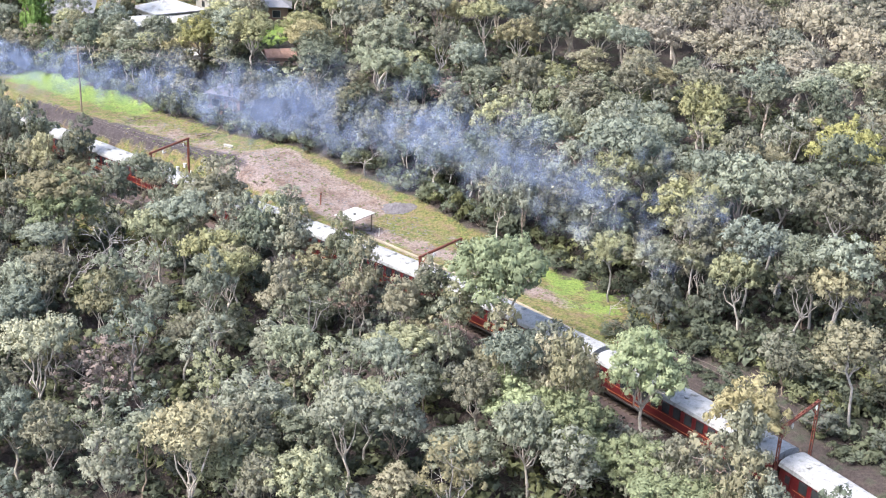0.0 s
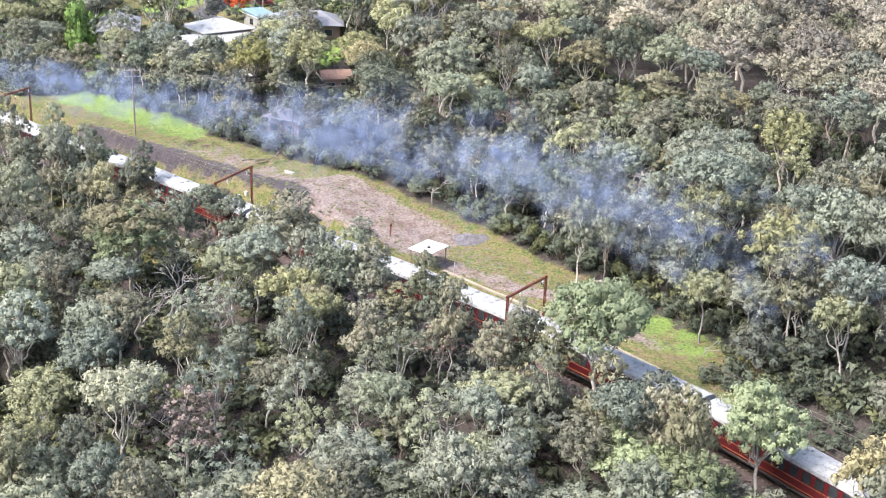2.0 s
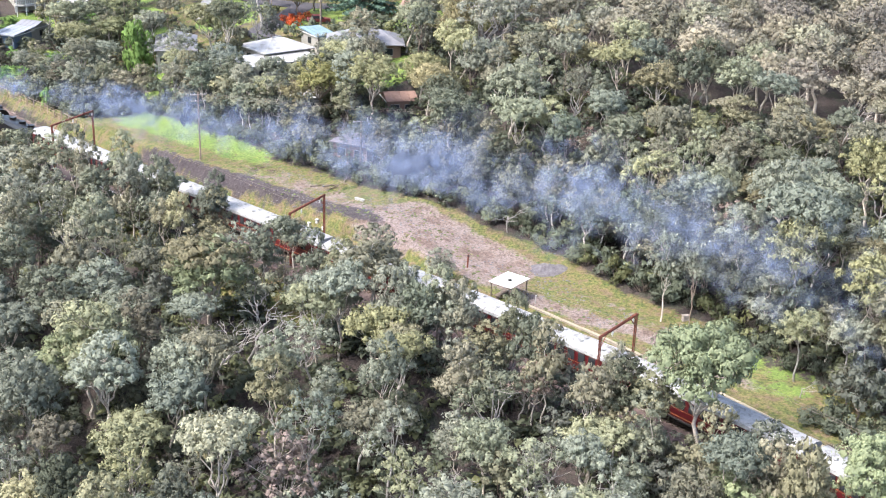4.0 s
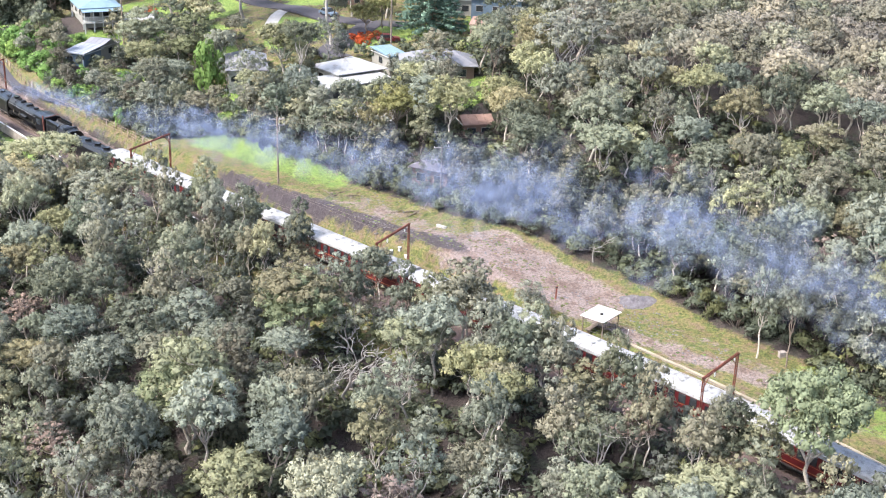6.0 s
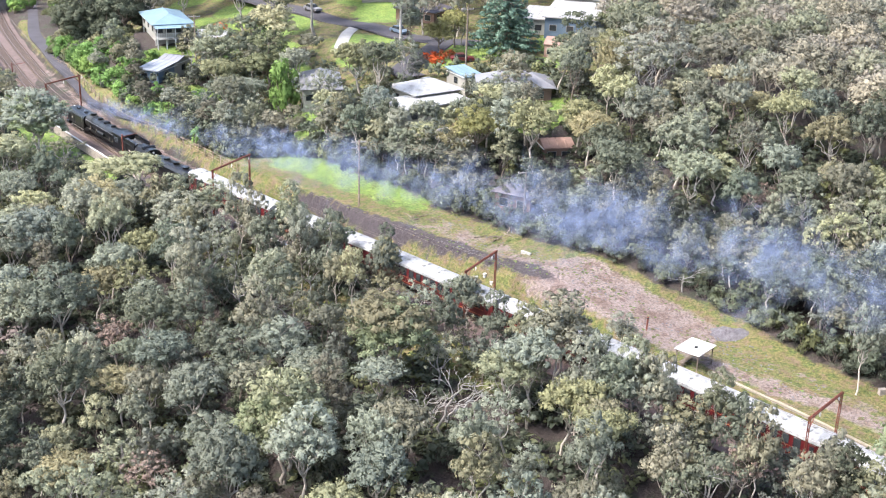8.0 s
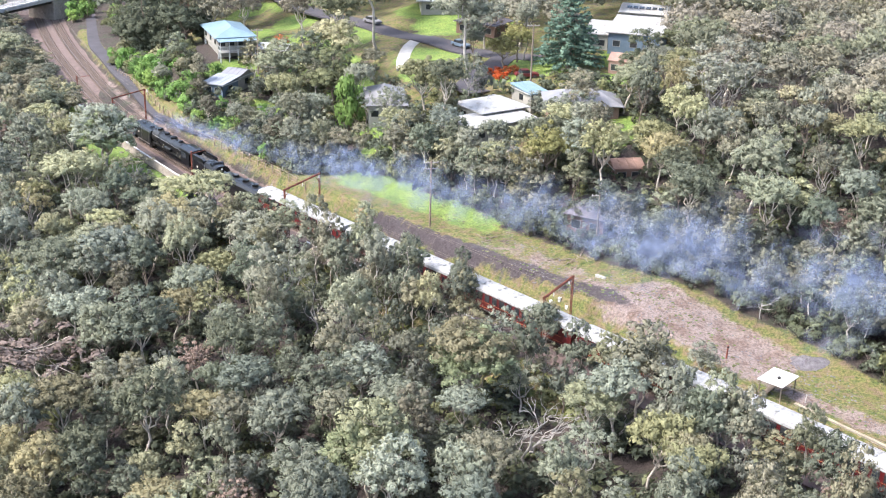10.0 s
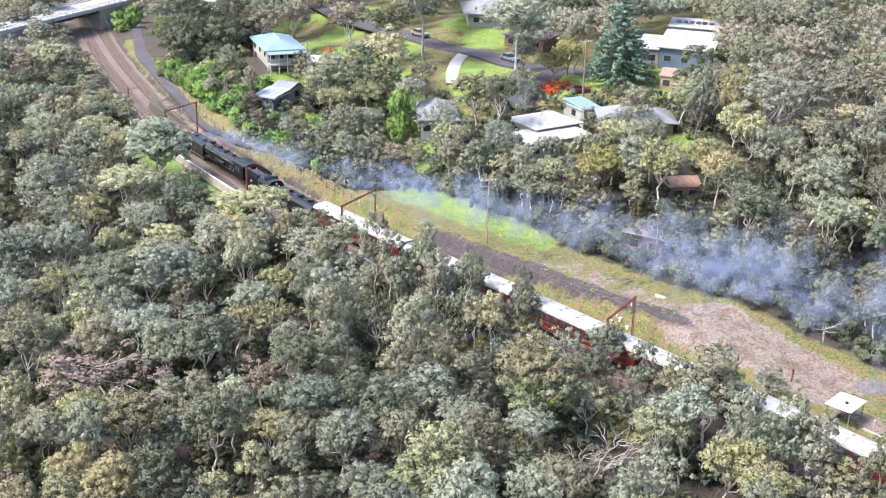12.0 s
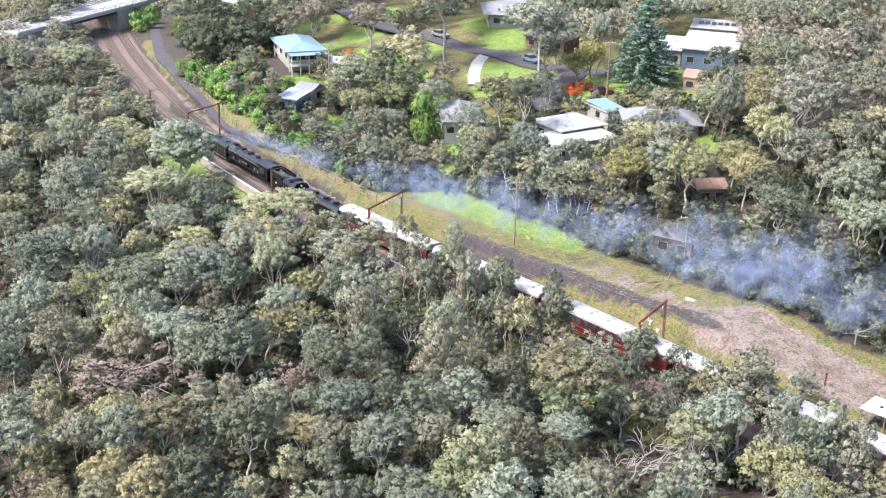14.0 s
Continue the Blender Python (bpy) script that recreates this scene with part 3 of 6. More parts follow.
    for x0 in (-15.2, 9.4):
        for k in range(4):
            for y in (-0.76, 0.76):
                share("driving_wheel", WHEEL, e, Matrix.LocRotScale((x0 + 1.55 * k, y, 0.68), None, (1.48, 1.0, 1.48)))
        for y in (-1.0, 1.0):
            bm = bmesh.new()
            box(bm, x0 - 0.3, x0 + 5.0, y - 0.05, y + 0.05, 0.58, 0.74)
            part("coupling_rod", bm, M_RODS, e)
            bm = bmesh.new()
            xc = x0 - 1.1 if x0 < 0 else x0 + 6.0
            tube(bm, (xc - 0.5, y * 1.1, 0.85), (xc + 0.5, y * 1.1, 0.85), 0.4, seg=12)
            part("cylinder", bm, M_BLACK, e)
    return e


def water_gin():
    e = thing("water_tank_wagon", "black water tank wagon with two round filler domes", "wagon")
    bm = extrude_profile([(-1.3, 1.1), (1.3, 1.1), (1.35, 1.6), (1.3, 2.5), (1.0, 2.95), (0.5, 3.12), (-0.5, 3.12), (-1.0, 2.95), (-1.3, 2.5), (-1.35, 1.6)], -5.4, 5.4)
    t = part("tank", bm, M_BLACK, e)
    for x in (-2.6, 0.4, 3.2):
        bm = bmesh.new()
        tube(bm, (x, 0, 3.05), (x, 0, 3.4), 0.55, 0.5, 14)
        tube(bm, (x, 0, 3.4), (x, 0, 3.46), 0.58, 0.58, 14)
        part("filler_dome", bm, M_BLACK, t)
    bm = bmesh.new()
    box(bm, -5.7, 5.7, -1.2, 1.2, 0.85, 1.1)
    part("underframe", bm, M_SOOT, e)
    for x in (-3.6, 3.6):
        bogie(e, x)
    return e


def brown_van():
    e = thing("guard_van", "maroon wooden guard's van with a pale worn roof", "van")
    bm = extrude_profile([(-1.4, 1.0), (1.4, 1.0), (1.4, 3.2), (-1.4, 3.2)], -5.8, 5.8)
    body = part("body", bm, M_MAROON, e)
    for y in (-1.42, 1.42):
        for i in range(9):
            bm = bmesh.new()
            box(bm, -5.4 + 1.3 * i, -5.3 + 1.3 * i, y - 0.03, y + 0.03, 1.05, 3.15)
            part("post", bm, M_MAROON, body)
    bm = extrude_profile(roof_profile(1.52, 3.2, 0.45), -5.95, 5.95)
    part("roof", bm, M_MAROON, e, "dusty maroon roof")
    bm = bmesh.new()
    box(bm, -5.8, 5.8, -1.15, 1.15, 0.8, 1.0)
    part("underframe", bm, M_UNDER, e)
    for x in (-3.8, 3.8):
        bogie(e, x)
    return e


def diesel():
    m_green = surface("green_engine_paint", (0.02, 0.16, 0.11), (0.035, 0.24, 0.17), 0.4)
    m_yel = surface("yellow_engine_paint", (0.62, 0.34, 0.02), (0.74, 0.43, 0.04), 0.4)
    e = thing("diesel_locomotive", "green and yellow diesel locomotive at the train's tail", "locomotive")
    for nm, z0, z1, mm in (("lower_body", 1.0, 1.5, m_green), ("band", 1.5, 2.2, m_yel), ("upper_body", 2.2, 3.3, m_green)):
        bm = bmesh.new()
        box(bm, -7.6, 7.6, -1.4, 1.4, z0, z1, 0.04)
        part(nm, bm, mm, e)
    bm = extrude_profile(roof_profile(1.4, 3.3, 0.5), -7.4, 7.4)
    roof = part("roof", bm, M_STEEL, e, "grey roof with fans and hatches")
    for x in (-4, -2, 0, 2.4):
        bm = bmesh.new()
        tube(bm, (x, 0, 3.7), (x, 0, 3.95), 0.55, 0.5, 12)
        part("fan_housing", bm, M_CONCRETE, roof)
    bm = bmesh.new()
    box(bm, -7.7, 7.7, -1.2, 1.2, 0.8, 1.0)
    part("underframe", bm, M_UNDER, e)
    for x in (-4.8, 4.8):
        bogie(e, x)
    return e


FRONT = 155.0
loco = garratt()
loco.matrix_basis = at_rail(FRONT + 17.0, 0, 30)
gin = water_gin()
gin.matrix_basis = at_rail(FRONT + 40.2, 0, 10)
car = carriage()
s_ = FRONT + 46.6 + CAR_L / 2
car.matrix_basis = at_rail(s_, 0, CAR_L)
for i in range(7):
    s_ += CAR_L + 0.95
    copy_thing(car, at_rail(s_, 0, CAR_L))
s_ += CAR_L / 2 + 7
van = brown_van()
van.matrix_basis = at_rail(s_, 0, 11)
die = diesel()
die.matrix_basis = at_rail(s_ + 15.2, 0, 14)


# ---------------------------------------------------------------- trees
RNG = np.random.default_rng(7)



def limb(vs, fs, pts, radii, seg=5, join=None):
    """Adds a tapered, bent branch to the lists, grown onto the corner join; gives its first corner."""
    pts = [np.asarray(p, float) for p in pts]
    base = len(vs)
    for i, (p, r) in enumerate(zip(pts, radii)):
        t = pts[min(i + 1, len(pts) - 1)] - pts[max(i - 1, 0)]
        t = t / (np.linalg.norm(t) + 1e-9)
        a = np.cross(t, (0.3, 0.9, 0.2))
        a /= np.linalg.norm(a) + 1e-9
        b = np.cross(t, a)
        for k in range(seg):
            w = 2 * math.pi * k / seg
            vs.append(p + r * (math.cos(w) * a + math.sin(w) * b))
    for i in range(len(pts) - 1):
        for k in range(seg):
            q = base + i * seg
            fs.append((q + k, q + (k + 1) % seg, q + seg + (k + 1) % seg, q + seg + k))
    if join is not None:
        fs.append((join, base, base + 1))
    return base


def bend(p, q, rng, n=4, amount=0.12):
    p, q = np.asarray(p, float), np.asarray(q, float)
    ln = np.linalg.norm(q - p)
    out = [p + (q - p) * i / n for i in range(n + 1)]
    for i in range(1, n):
        out[i] = out[i] + rng.normal(0, amount * ln / n * 1.6, 3) * (1, 1, 0.5)
    return out


@functools.cache
def ico(round_=False):
    """Corners and faces of a coarse or a rounder ball."""
    bm = bmesh.new()
    if round_:
        bmesh.ops.create_icosphere(bm, subdivisions=1, radius=1.0)
    else:
        bmesh.ops.create_uvsphere(bm, u_segments=4, v_segments=2, radius=1.0)
    bm.verts.index_update()
    v, f = np.array([q.co[:] for q in bm.verts]), [tuple(q.index for q in g.verts) for g in bm.faces]
    bm.free()
    return v, f


class Leafage:
    """Lists of leaf corners, triangles and the soft outward normals of the foliage."""

    def __init__(self):
        self.v, self.f, self.n = [], [], []


def tuft(lf, c, r, rng, leaves, size, flat_=0.8, heart=None, round_=False):
    """A billow of leaves: a lumpy leafy core under a coat of single leaves that lie along it and fray its outline."""
    c = np.asarray(c, float)
    out = np.zeros(3) if heart is None else (c - heart) / (np.linalg.norm(c - heart) + 1e-6)
    iv, if_ = ico(round_)
    b = len(lf.v)
    long_ = rng.uniform(0.8, 1.28)
    r3 = np.array((r * long_, r / long_ * rng.uniform(0.9, 1.1), r * flat_ * rng.uniform(0.8, 1.15)))
    turn = np.linalg.qr(rng.normal(size=(3, 3)))[0]
    iv = iv @ (turn * np.sign(np.linalg.det(turn)))
    lf.v.extend(c + iv * rng.uniform(0.34, 0.56, (len(iv), 1)) * r3)
    lf.f.extend(tuple(b + k for k in f) for f in if_)
    lf.n.extend(0.7 * iv + 0.6 * out + (0, 0, 0.1))
    n = rng.normal(size=(leaves, 3))
    n[:, 2] = n[:, 2] * 0.85 + 0.55
    n /= np.linalg.norm(n, axis=1)[:, None]
    pos = c + n * rng.uniform(0.64, 1.06, (leaves, 1)) * r3
    nn = n + rng.normal(0, 0.38, (leaves, 3))
    nn /= np.linalg.norm(nn, axis=1)[:, None]
    u = np.cross(nn, rng.normal(size=(leaves, 3)))
    u /= np.linalg.norm(u, axis=1)[:, None] + 1e-9
    v = np.cross(nn, u)
    sz = size * rng.uniform(0.6, 1.5, (leaves, 1))
    q = np.stack([pos - u * sz * 1.2, pos + u * sz * 0.8 - v * sz * 0.6, pos + u * sz * 0.6 + v * sz * 0.7], 1).reshape(-1, 3)
    b = len(lf.v)
    lf.v.extend(q)
    lf.f.extend((b + 3 * k, b + 3 * k + 1, b + 3 * k + 2) for k in range(leaves))
    lf.n.extend(np.repeat(1.0 * n + 0.1 * nn + 0.5 * out, 3, axis=0))


def soften(me, normals):
    n = np.asarray(normals)
    n = n / (np.linalg.norm(n, axis=1)[:, None] + 1e-9)
    me.polygons.foreach_set("use_smooth", [True] * len(me.polygons))
    me.normals_split_custom_set_from_vertices(n.tolist())


def gum(name, label, seed, height, spread, fork, tufts, rt, leaves, size, leaf_mat, bark, group, lean=0.05, lobes=6, lift=0.62, trunk_r=0.22, thin=0.0, deep=0.35, round_=False):
    """A forked tree whose limbs each carry a dome of leaf tufts; lift is the height of the outer domes."""
    rng = np.random.default_rng(seed)
    e = thing(name, label, "tree", group)
    tv, tf, lf = [], [], Leafage()
    top = np.array([rng.normal(0, lean) * height, rng.normal(0, lean) * height, fork * height])
    stem = bend((0, 0, -0.5), top, rng, 4, 0.10)
    root = limb(tv, tf, stem, np.linspace(trunk_r * 1.15, trunk_r * 0.72, 5), 7)
    a0 = rng.uniform(0, 6.28)
    share_ = tufts / lobes
    for k in range(lobes):
        a = a0 + 6.283 * k / max(1, lobes - 1) + rng.normal(0, 0.25)
        lr = spread * (rng.uniform(0.42, 0.56) if k else 0.62)
        rad = (spread - lr) * rng.uniform(0.8, 1.1) if k else spread * 0.08
        zc = height * (lift + rng.uniform(-0.09, 0.1)) if k else height * 0.98 - lr * 0.8
        c = np.array([top[0] + rad * math.cos(a), top[1] + rad * math.sin(a), zc])
        start = stem[-1] if k < 4 else stem[-2] * 0.4 + stem[-1] * 0.6
        path = bend(start, c - (0, 0, lr * 0.25), rng, 4, 0.16)
        path[1] = path[1] + np.array([math.cos(a), math.sin(a), -0.2]) * rad * 0.14
        bough = limb(tv, tf, path, np.linspace(trunk_r * 0.58, trunk_r * 0.28, 5), 5, root + 28)
        n_t = max(5, int(share_ * (1.35 if k == 0 else 0.93)))
        squash = rng.uniform(0.55, 0.8)
        for i in range(n_t):
            # even cover of the dome from its crest to below its girth
            w = 1 - (i + 0.5) / n_t * (1 + deep)
            ring = math.sqrt(max(0.0, 1 - w * w))
            b = i * 2.39996 + seed
            n = np.array([ring * math.cos(b), ring * math.sin(b), w * squash])
            p = c + n * lr * rng.uniform(0.7, 1.2) + rng.normal(0, 0.10, 3) * lr
            if i % 3 == 0:
                limb(tv, tf, [path[-1], path[-1] * 0.5 + p * 0.5 - (0, 0, 0.1 * lr), p], (trunk_r * 0.2, trunk_r * 0.14, trunk_r * 0.06), 3, bough + 20)
            if rng.uniform() >= thin:
                tuft(lf, p, rt * rng.uniform(0.65, 1.45), rng, leaves, size, 0.82, c - (0, 0, lr * 0.5), round_)
    obj("trunk", tv, tf, bark, e, smooth=True)
    if lf.v:
        soften(obj("crown", lf.v, lf.f, leaf_mat, e).data, lf.n)
    PARTS_OF[e.name] = lf
    return e


PARTS_OF = {}


def bush(name, label, seed, height, spread, tufts, rt, leaves, size, leaf_mat, group):
    rng = np.random.default_rng(seed)
    e = thing(name, label, "bush", group)
    tv, tf, lf = [], [], Leafage()
    for i in range(tufts):
        a, rr = rng.uniform(0, 6.28), spread * math.sqrt(rng.uniform(0, 1)) * 0.85
        z = height * rng.uniform(0.15, 1.0) * (1 - 0.5 * (rr / spread) ** 2)
        p = np.array([rr * math.cos(a), rr * math.sin(a), z])
        limb(tv, tf, bend((p[0] * 0.15, p[1] * 0.15, -0.3), p, rng, 2, 0.1), (0.07, 0.05, 0.02), 4, 0 if tv else None)
        tuft(lf, p, rt * rng.uniform(0.7, 1.3), rng, leaves, size, 0.85, np.array((0, 0, height * 0.1)))
    obj("stem", tv, tf, M_BARK_DARK, e)
    soften(obj("crown", lf.v, lf.f, leaf_mat, e).data, lf.n)
    PARTS_OF[e.name] = lf
    return e


def bare_tree(name, label, seed, height, spread, group, bark):
    rng = np.random.default_rng(seed)
    e = thing(name, label, "tree", group)
    tv, tf = [], []

    def grow(p, d, length, r, depth, join=None):
        q = p + d * length
        seg = 6 if depth < 2 else 4
        own = limb(tv, tf, bend(p, q, rng, 3, 0.2), np.linspace(r, r * 0.6, 4), seg, join)
        if depth >= 4:
            return
        for k in range(int(rng.integers(2, 4))):
            nd = d + rng.normal(0, 0.55, 3) * (spread, spread, 0.6)
            nd[2] = abs(nd[2]) * 0.8 + 0.1
            nd /= np.linalg.norm(nd)
            grow(q - d * length * rng.uniform(0, 0.35), nd, length * rng.uniform(0.55, 0.85), r * 0.58, depth + 1, own + 3 * seg)

    grow(np.array([0, 0, -0.4]), np.array([0.05, 0.03, 1.0]), height * 0.36, 0.165, 0)
    obj("trunk", tv, tf, bark, e, smooth=True)
    return e


def pine(seed, height, spread):
    rng = np.random.default_rng(seed)
    e = thing("pine_tree", "dark green pine with level tiers of drooping branches", "tree")
    tv, tf, lf = [], [], Leafage()
    limb(tv, tf, bend((0, 0, -0.5), (0, 0, height), rng, 5, 0.02), np.linspace(0.32, 0.04, 6), 8)
    ring = lambda u: 8 * min(5, int(round(u * 5)))
    tiers = 15
    for k in range(tiers):
        u = k / (tiers - 1)
        z, r = height * (0.12 + 0.86 * u), spread * (1 - u) ** 0.8 + 0.3
        n = int(9 - 4 * u)
        for j in range(n):
            a = 6.283 * j / n + k * 0.7 + rng.normal(0, 0.15)
            end = np.array([math.cos(a) * r, math.sin(a) * r, z - 0.12 * r])
            limb(tv, tf, [(0, 0, z), end * (0.5, 0.5, 1) + (0, 0, 0.05 * r), end], (0.07, 0.05, 0.02), 4, ring(z / height))
            for q in np.linspace(0.3, 1.0, max(2, int(r / 0.8))):
                tuft(lf, end * (q, q, 1) + (0, 0, 0.06 * r * (1 - q)), 0.62 * rng.uniform(0.8, 1.2), rng, 22, 0.2, 0.45)
    obj("trunk", tv, tf, M_BARK_DARK, e, smooth=True)
    soften(obj("crown", lf.v, lf.f, M_PINE, e).data, lf.n)
    return e




# ---------------------------------------------------------------- lineside structures
def gantry(a, b, top):
    e = thing("overhead_wire_gantry", "rusty red steel portal gantry over the railway tracks", "gantry", "gantries along the line")
    (x0, y0), (x1, y1) = a, b
    d0, d1 = float(line_coords(x0, y0)[1][0]), float(line_coords(x1, y1)[1][0])
    e.matrix_basis = pose(x0, y0, RAIL - 0.4, 0, 0, math.degrees(math.atan2(y1 - y0, x1 - x0)))
    w, h = math.hypot(x1 - x0, y1 - y0), top - RAIL + 0.4
    z1 = z_at(x1, y1) - RAIL + 0.3
    for x, zb in ((0.0, 0.0), (w, min(z1, 2.0))):
        bm = bmesh.new()
        for k in (-0.09, 0.09):
            box(bm, x - 0.1, x + 0.1, k - 0.025, k + 0.025, zb, h)
        for i in range(7):
            z = zb + (h - zb) * (i + 0.5) / 7
            box(bm, x - 0.08, x + 0.08, -0.08, 0.08, z - 0.04, z + 0.04)
        part("post", bm, M_RUSTRED, e)
    bm = bmesh.new()
    for k in (-0.09, 0.09):
        box(bm, -0.2, w + 0.2, k - 0.025, k + 0.025, h - 0.1, h + 0.1)
    for i in range(9):
        x = w * (i + 0.5) / 9
        box(bm, x - 0.05, x + 0.05, -0.1, 0.1, h - 0.1, h + 0.1)
    part("beam", bm, M_RUSTRED, e)
    for xs, sgn in ((0, 1), (w, -1)):
        bm = bmesh.new()
        tube(bm, (xs, 0, h - 1.3), (xs + sgn * 1.3, 0, h - 0.05), 0.05, seg=6)
        part("brace", bm, M_RUSTRED, e)
    for d in TRACKS:
        bm = bmesh.new()
        x = (d - d0) * w / (d1 - d0)
        tube(bm, (x, 0, h - 0.1), (x, 0, h - 0.75), 0.05, 0.04, 6)
        tube(bm, (x, 0, h - 0.35), (x, 0, h - 0.6), 0.1, 0.1, 8)
        part("insulator", bm, M_WHITE, e, "white porcelain insulator")
    return e


def mast(s, d, top):
    e = thing("signal_mast", "slim dark red steel mast beside the track", "mast", "masts by the track")
    x, y, a = on_line(s, d)
    e.matrix_basis = pose(x, y, RAIL - 0.4, 0, 0, math.degrees(a))
    h = top - RAIL + 0.4
    bm = bmesh.new()
    box(bm, -0.1, 0.1, -0.1, 0.1, 0, h, 0.02)
    part("post", bm, M_RUSTRED, e)
    bm = bmesh.new()
    tube(bm, (0, 0, h - 0.4), (0, 2.6, h - 0.2), 0.05, seg=6)
    part("arm", bm, M_RUSTRED, e)
    return e


GANTRIES = [(46, -3.7, 6.8, 5.6), (150.5, -3.5, 6.6, 6.4), (211, -3.9, 5.9, 6.6), (260.3, -2.8, 5.9, 6.0), (306.4, -2.9, 5.8, 5.6), (351.5, -2.9, 5.9, 6.0)]
gantry((-65.9, 169.0), (-63.0, 176.6), 6.4)
gantry((-21.0, 127.2), (-18.2, 135.8), 6.7)
gantry((19.3, 99.4), (22.1, 106.7), 6.0)
gantry((55.6, 71.6), (59.4, 77.6), 5.6)
gantry((86.4, 39.6), (90.3, 44.7), 6.1)
mast(129.5, -4.1, 5.6)
mast(185.8, -4.1, 5.6)

# contact and carrier wires
M_WIRE = surface("copper_wire", (0.10, 0.08, 0.07), (0.16, 0.13, 0.12), 0.5, 0.5)
for d_ in TRACKS:
    w_ = thing("overhead_wire", "thin dark contact and carrier wires above the track", "overhead wire", "overhead wires")
    for drop, sag in ((0.75, 0.9), (1.9, 0.0)):
        pts_w = []
        for (sa, _, _, ta), (sb, _, _, tb) in zip(GANTRIES[:-1], GANTRIES[1:]):
            for i in range(9):
                u = i / 8
                x, y, _a = on_line(sa + (sb - sa) * u, d_)
                pts_w.append((x, y, ta + (tb - ta) * u - drop - sag * 4 * u * (1 - u)))
        wv, wf = [], []
        limb(wv, wf, pts_w, [0.018] * len(pts_w), 4)
        obj("wire", wv, wf, M_WIRE, w_)


def strip_wall(name, label, s0, s1, d, w, z0, z1, wall_m, cap_m, cap=0.08, over=0.08, step=4.0):
    """A low wall beside the line in panels, each with its own coping slab."""
    e = thing(name, label, "wall")
    n = max(1, int((s1 - s0) / step))
    for i in range(n):
        a, b = s0 + (s1 - s0) * i / n, s0 + (s1 - s0) * (i + 1) / n
        da, db = (d, d) if not isinstance(d, tuple) else (d[0] + (d[1] - d[0]) * i / n, d[0] + (d[1] - d[0]) * (i + 1) / n)
        xa, ya, _ = on_line(a, da)
        xb, yb, _ = on_line(b, db)
        m = pose((xa + xb) / 2, (ya + yb) / 2, 0, 0, 0, math.degrees(math.atan2(yb - ya, xb - xa)))
        ln = math.hypot(xb - xa, yb - ya)
        dz = RNG_S.uniform(-0.03, 0.03)
        bm = bmesh.new()
        box(bm, -ln / 2, ln / 2, -w / 2, w / 2, z0, z1 + dz, 0.0, m)
        panel = part("panel", bm, wall_m, e)
        bm = bmesh.new()
        box(bm, -ln / 2 + 0.02, ln / 2 - 0.02, -w / 2 - over, w / 2 + over, z1 + dz, z1 + cap + dz, 0.02, m)
        part("coping", bm, cap_m, panel)
    return e


RNG_S = random.Random(3)
M_STONE = surface("grey_brown_stone", (0.20, 0.17, 0.15), (0.33, 0.29, 0.26), 0.9, scale=1.5)
strip_wall("low_wall", "low grey wall with white coping along the ballast", 157, 192, -4.5, 0.25, -2.0, 0.4, M_STONE, M_WHITE, 0.08, 0.03)
strip_wall("low_wall", "low grey wall with white coping along the ballast", 218, 252, -4.5, 0.25, -2.0, 0.4, M_STONE, M_WHITE, 0.08, 0.03)
strip_wall("low_wall", "short white-capped wall piece beside the ballast", 118, 152, -4.5, 0.25, -2.0, 0.3, M_STONE, M_WHITE, 0.08, 0.03)
strip_wall("platform_edge", "low platform edge with cream coping beside the track", 290, 331, (7.5, 4.9), 0.3, -1.2, 0.32, M_STONE, surface("cream_coping", (0.20, 0.17, 0.12), (0.30, 0.265, 0.20), 0.8), 0.1, 0.05)


def wire_fence(pts_s, d, h, label):
    e = thing("wire_fence", label, "fence")
    bm = bmesh.new()
    box(bm, -0.05, 0.05, -0.05, 0.05, 0, h)
    post_me = mesh_of(bm, "post", M_POLE)
    tops = []
    for s in pts_s:
        x, y, a = on_line(s, d + 0.3 * math.sin(s * 0.11))
        z = z_at(x, y)
        share("post", post_me, e, pose(x, y, z - 0.2, RNG_S.uniform(-4, 4), RNG_S.uniform(-4, 4), math.degrees(a)))
        tops.append((x, y, z))
    for zz, r in ((h - 0.3, 0.035), (h * 0.5, 0.025), (h * 0.2, 0.025)):
        bm = bmesh.new()
        for p, q in zip(tops[:-1], tops[1:]):
            tube(bm, (p[0], p[1], p[2] + zz), (q[0], q[1], q[2] + zz), r, seg=4)
        part("rail", bm, M_POLE, e)


wire_fence([110 + 2.6 * i for i in range(36)], 7.7, 1.5, "weathered grey post and rail fence above the tracks")


def path_road(name, pts, width, material, label, lift=0.06, thick=0.35):
    line = spline(pts, 8)
    wide = np.interp(np.linspace(0, 1, len(line)), np.linspace(0, 1, len(pts)), width) if isinstance(width, tuple) else np.full(len(line), width)
    t = np.gradient(line, axis=0)
    t /= np.linalg.norm(t, axis=1)[:, None]
    nrm = np.stack([-t[:, 1], t[:, 0]], 1)
    vs, fs = [], []
    for p, n, width in zip(line, nrm, wide):
        zc = max(z_at(*p), z_at(*(p + n * width / 2)), z_at(*(p - n * width / 2)))
        for k in (-0.5, 0.5):
            q = p + n * k * width
            vs += [(q[0], q[1], zc + lift), (q[0], q[1], zc + lift - thick)]
    for i in range(len(line) - 1):
        a, b = 4 * i, 4 * i + 4
        fs += [(a, b, b + 2, a + 2), (a, a + 1, b + 1, b), (a + 2, b + 2, b + 3, a + 3), (a + 1, a + 3, b + 3, b + 1)]
    return tagged(obj(name, vs, fs, material), label, "road", kind="structure")


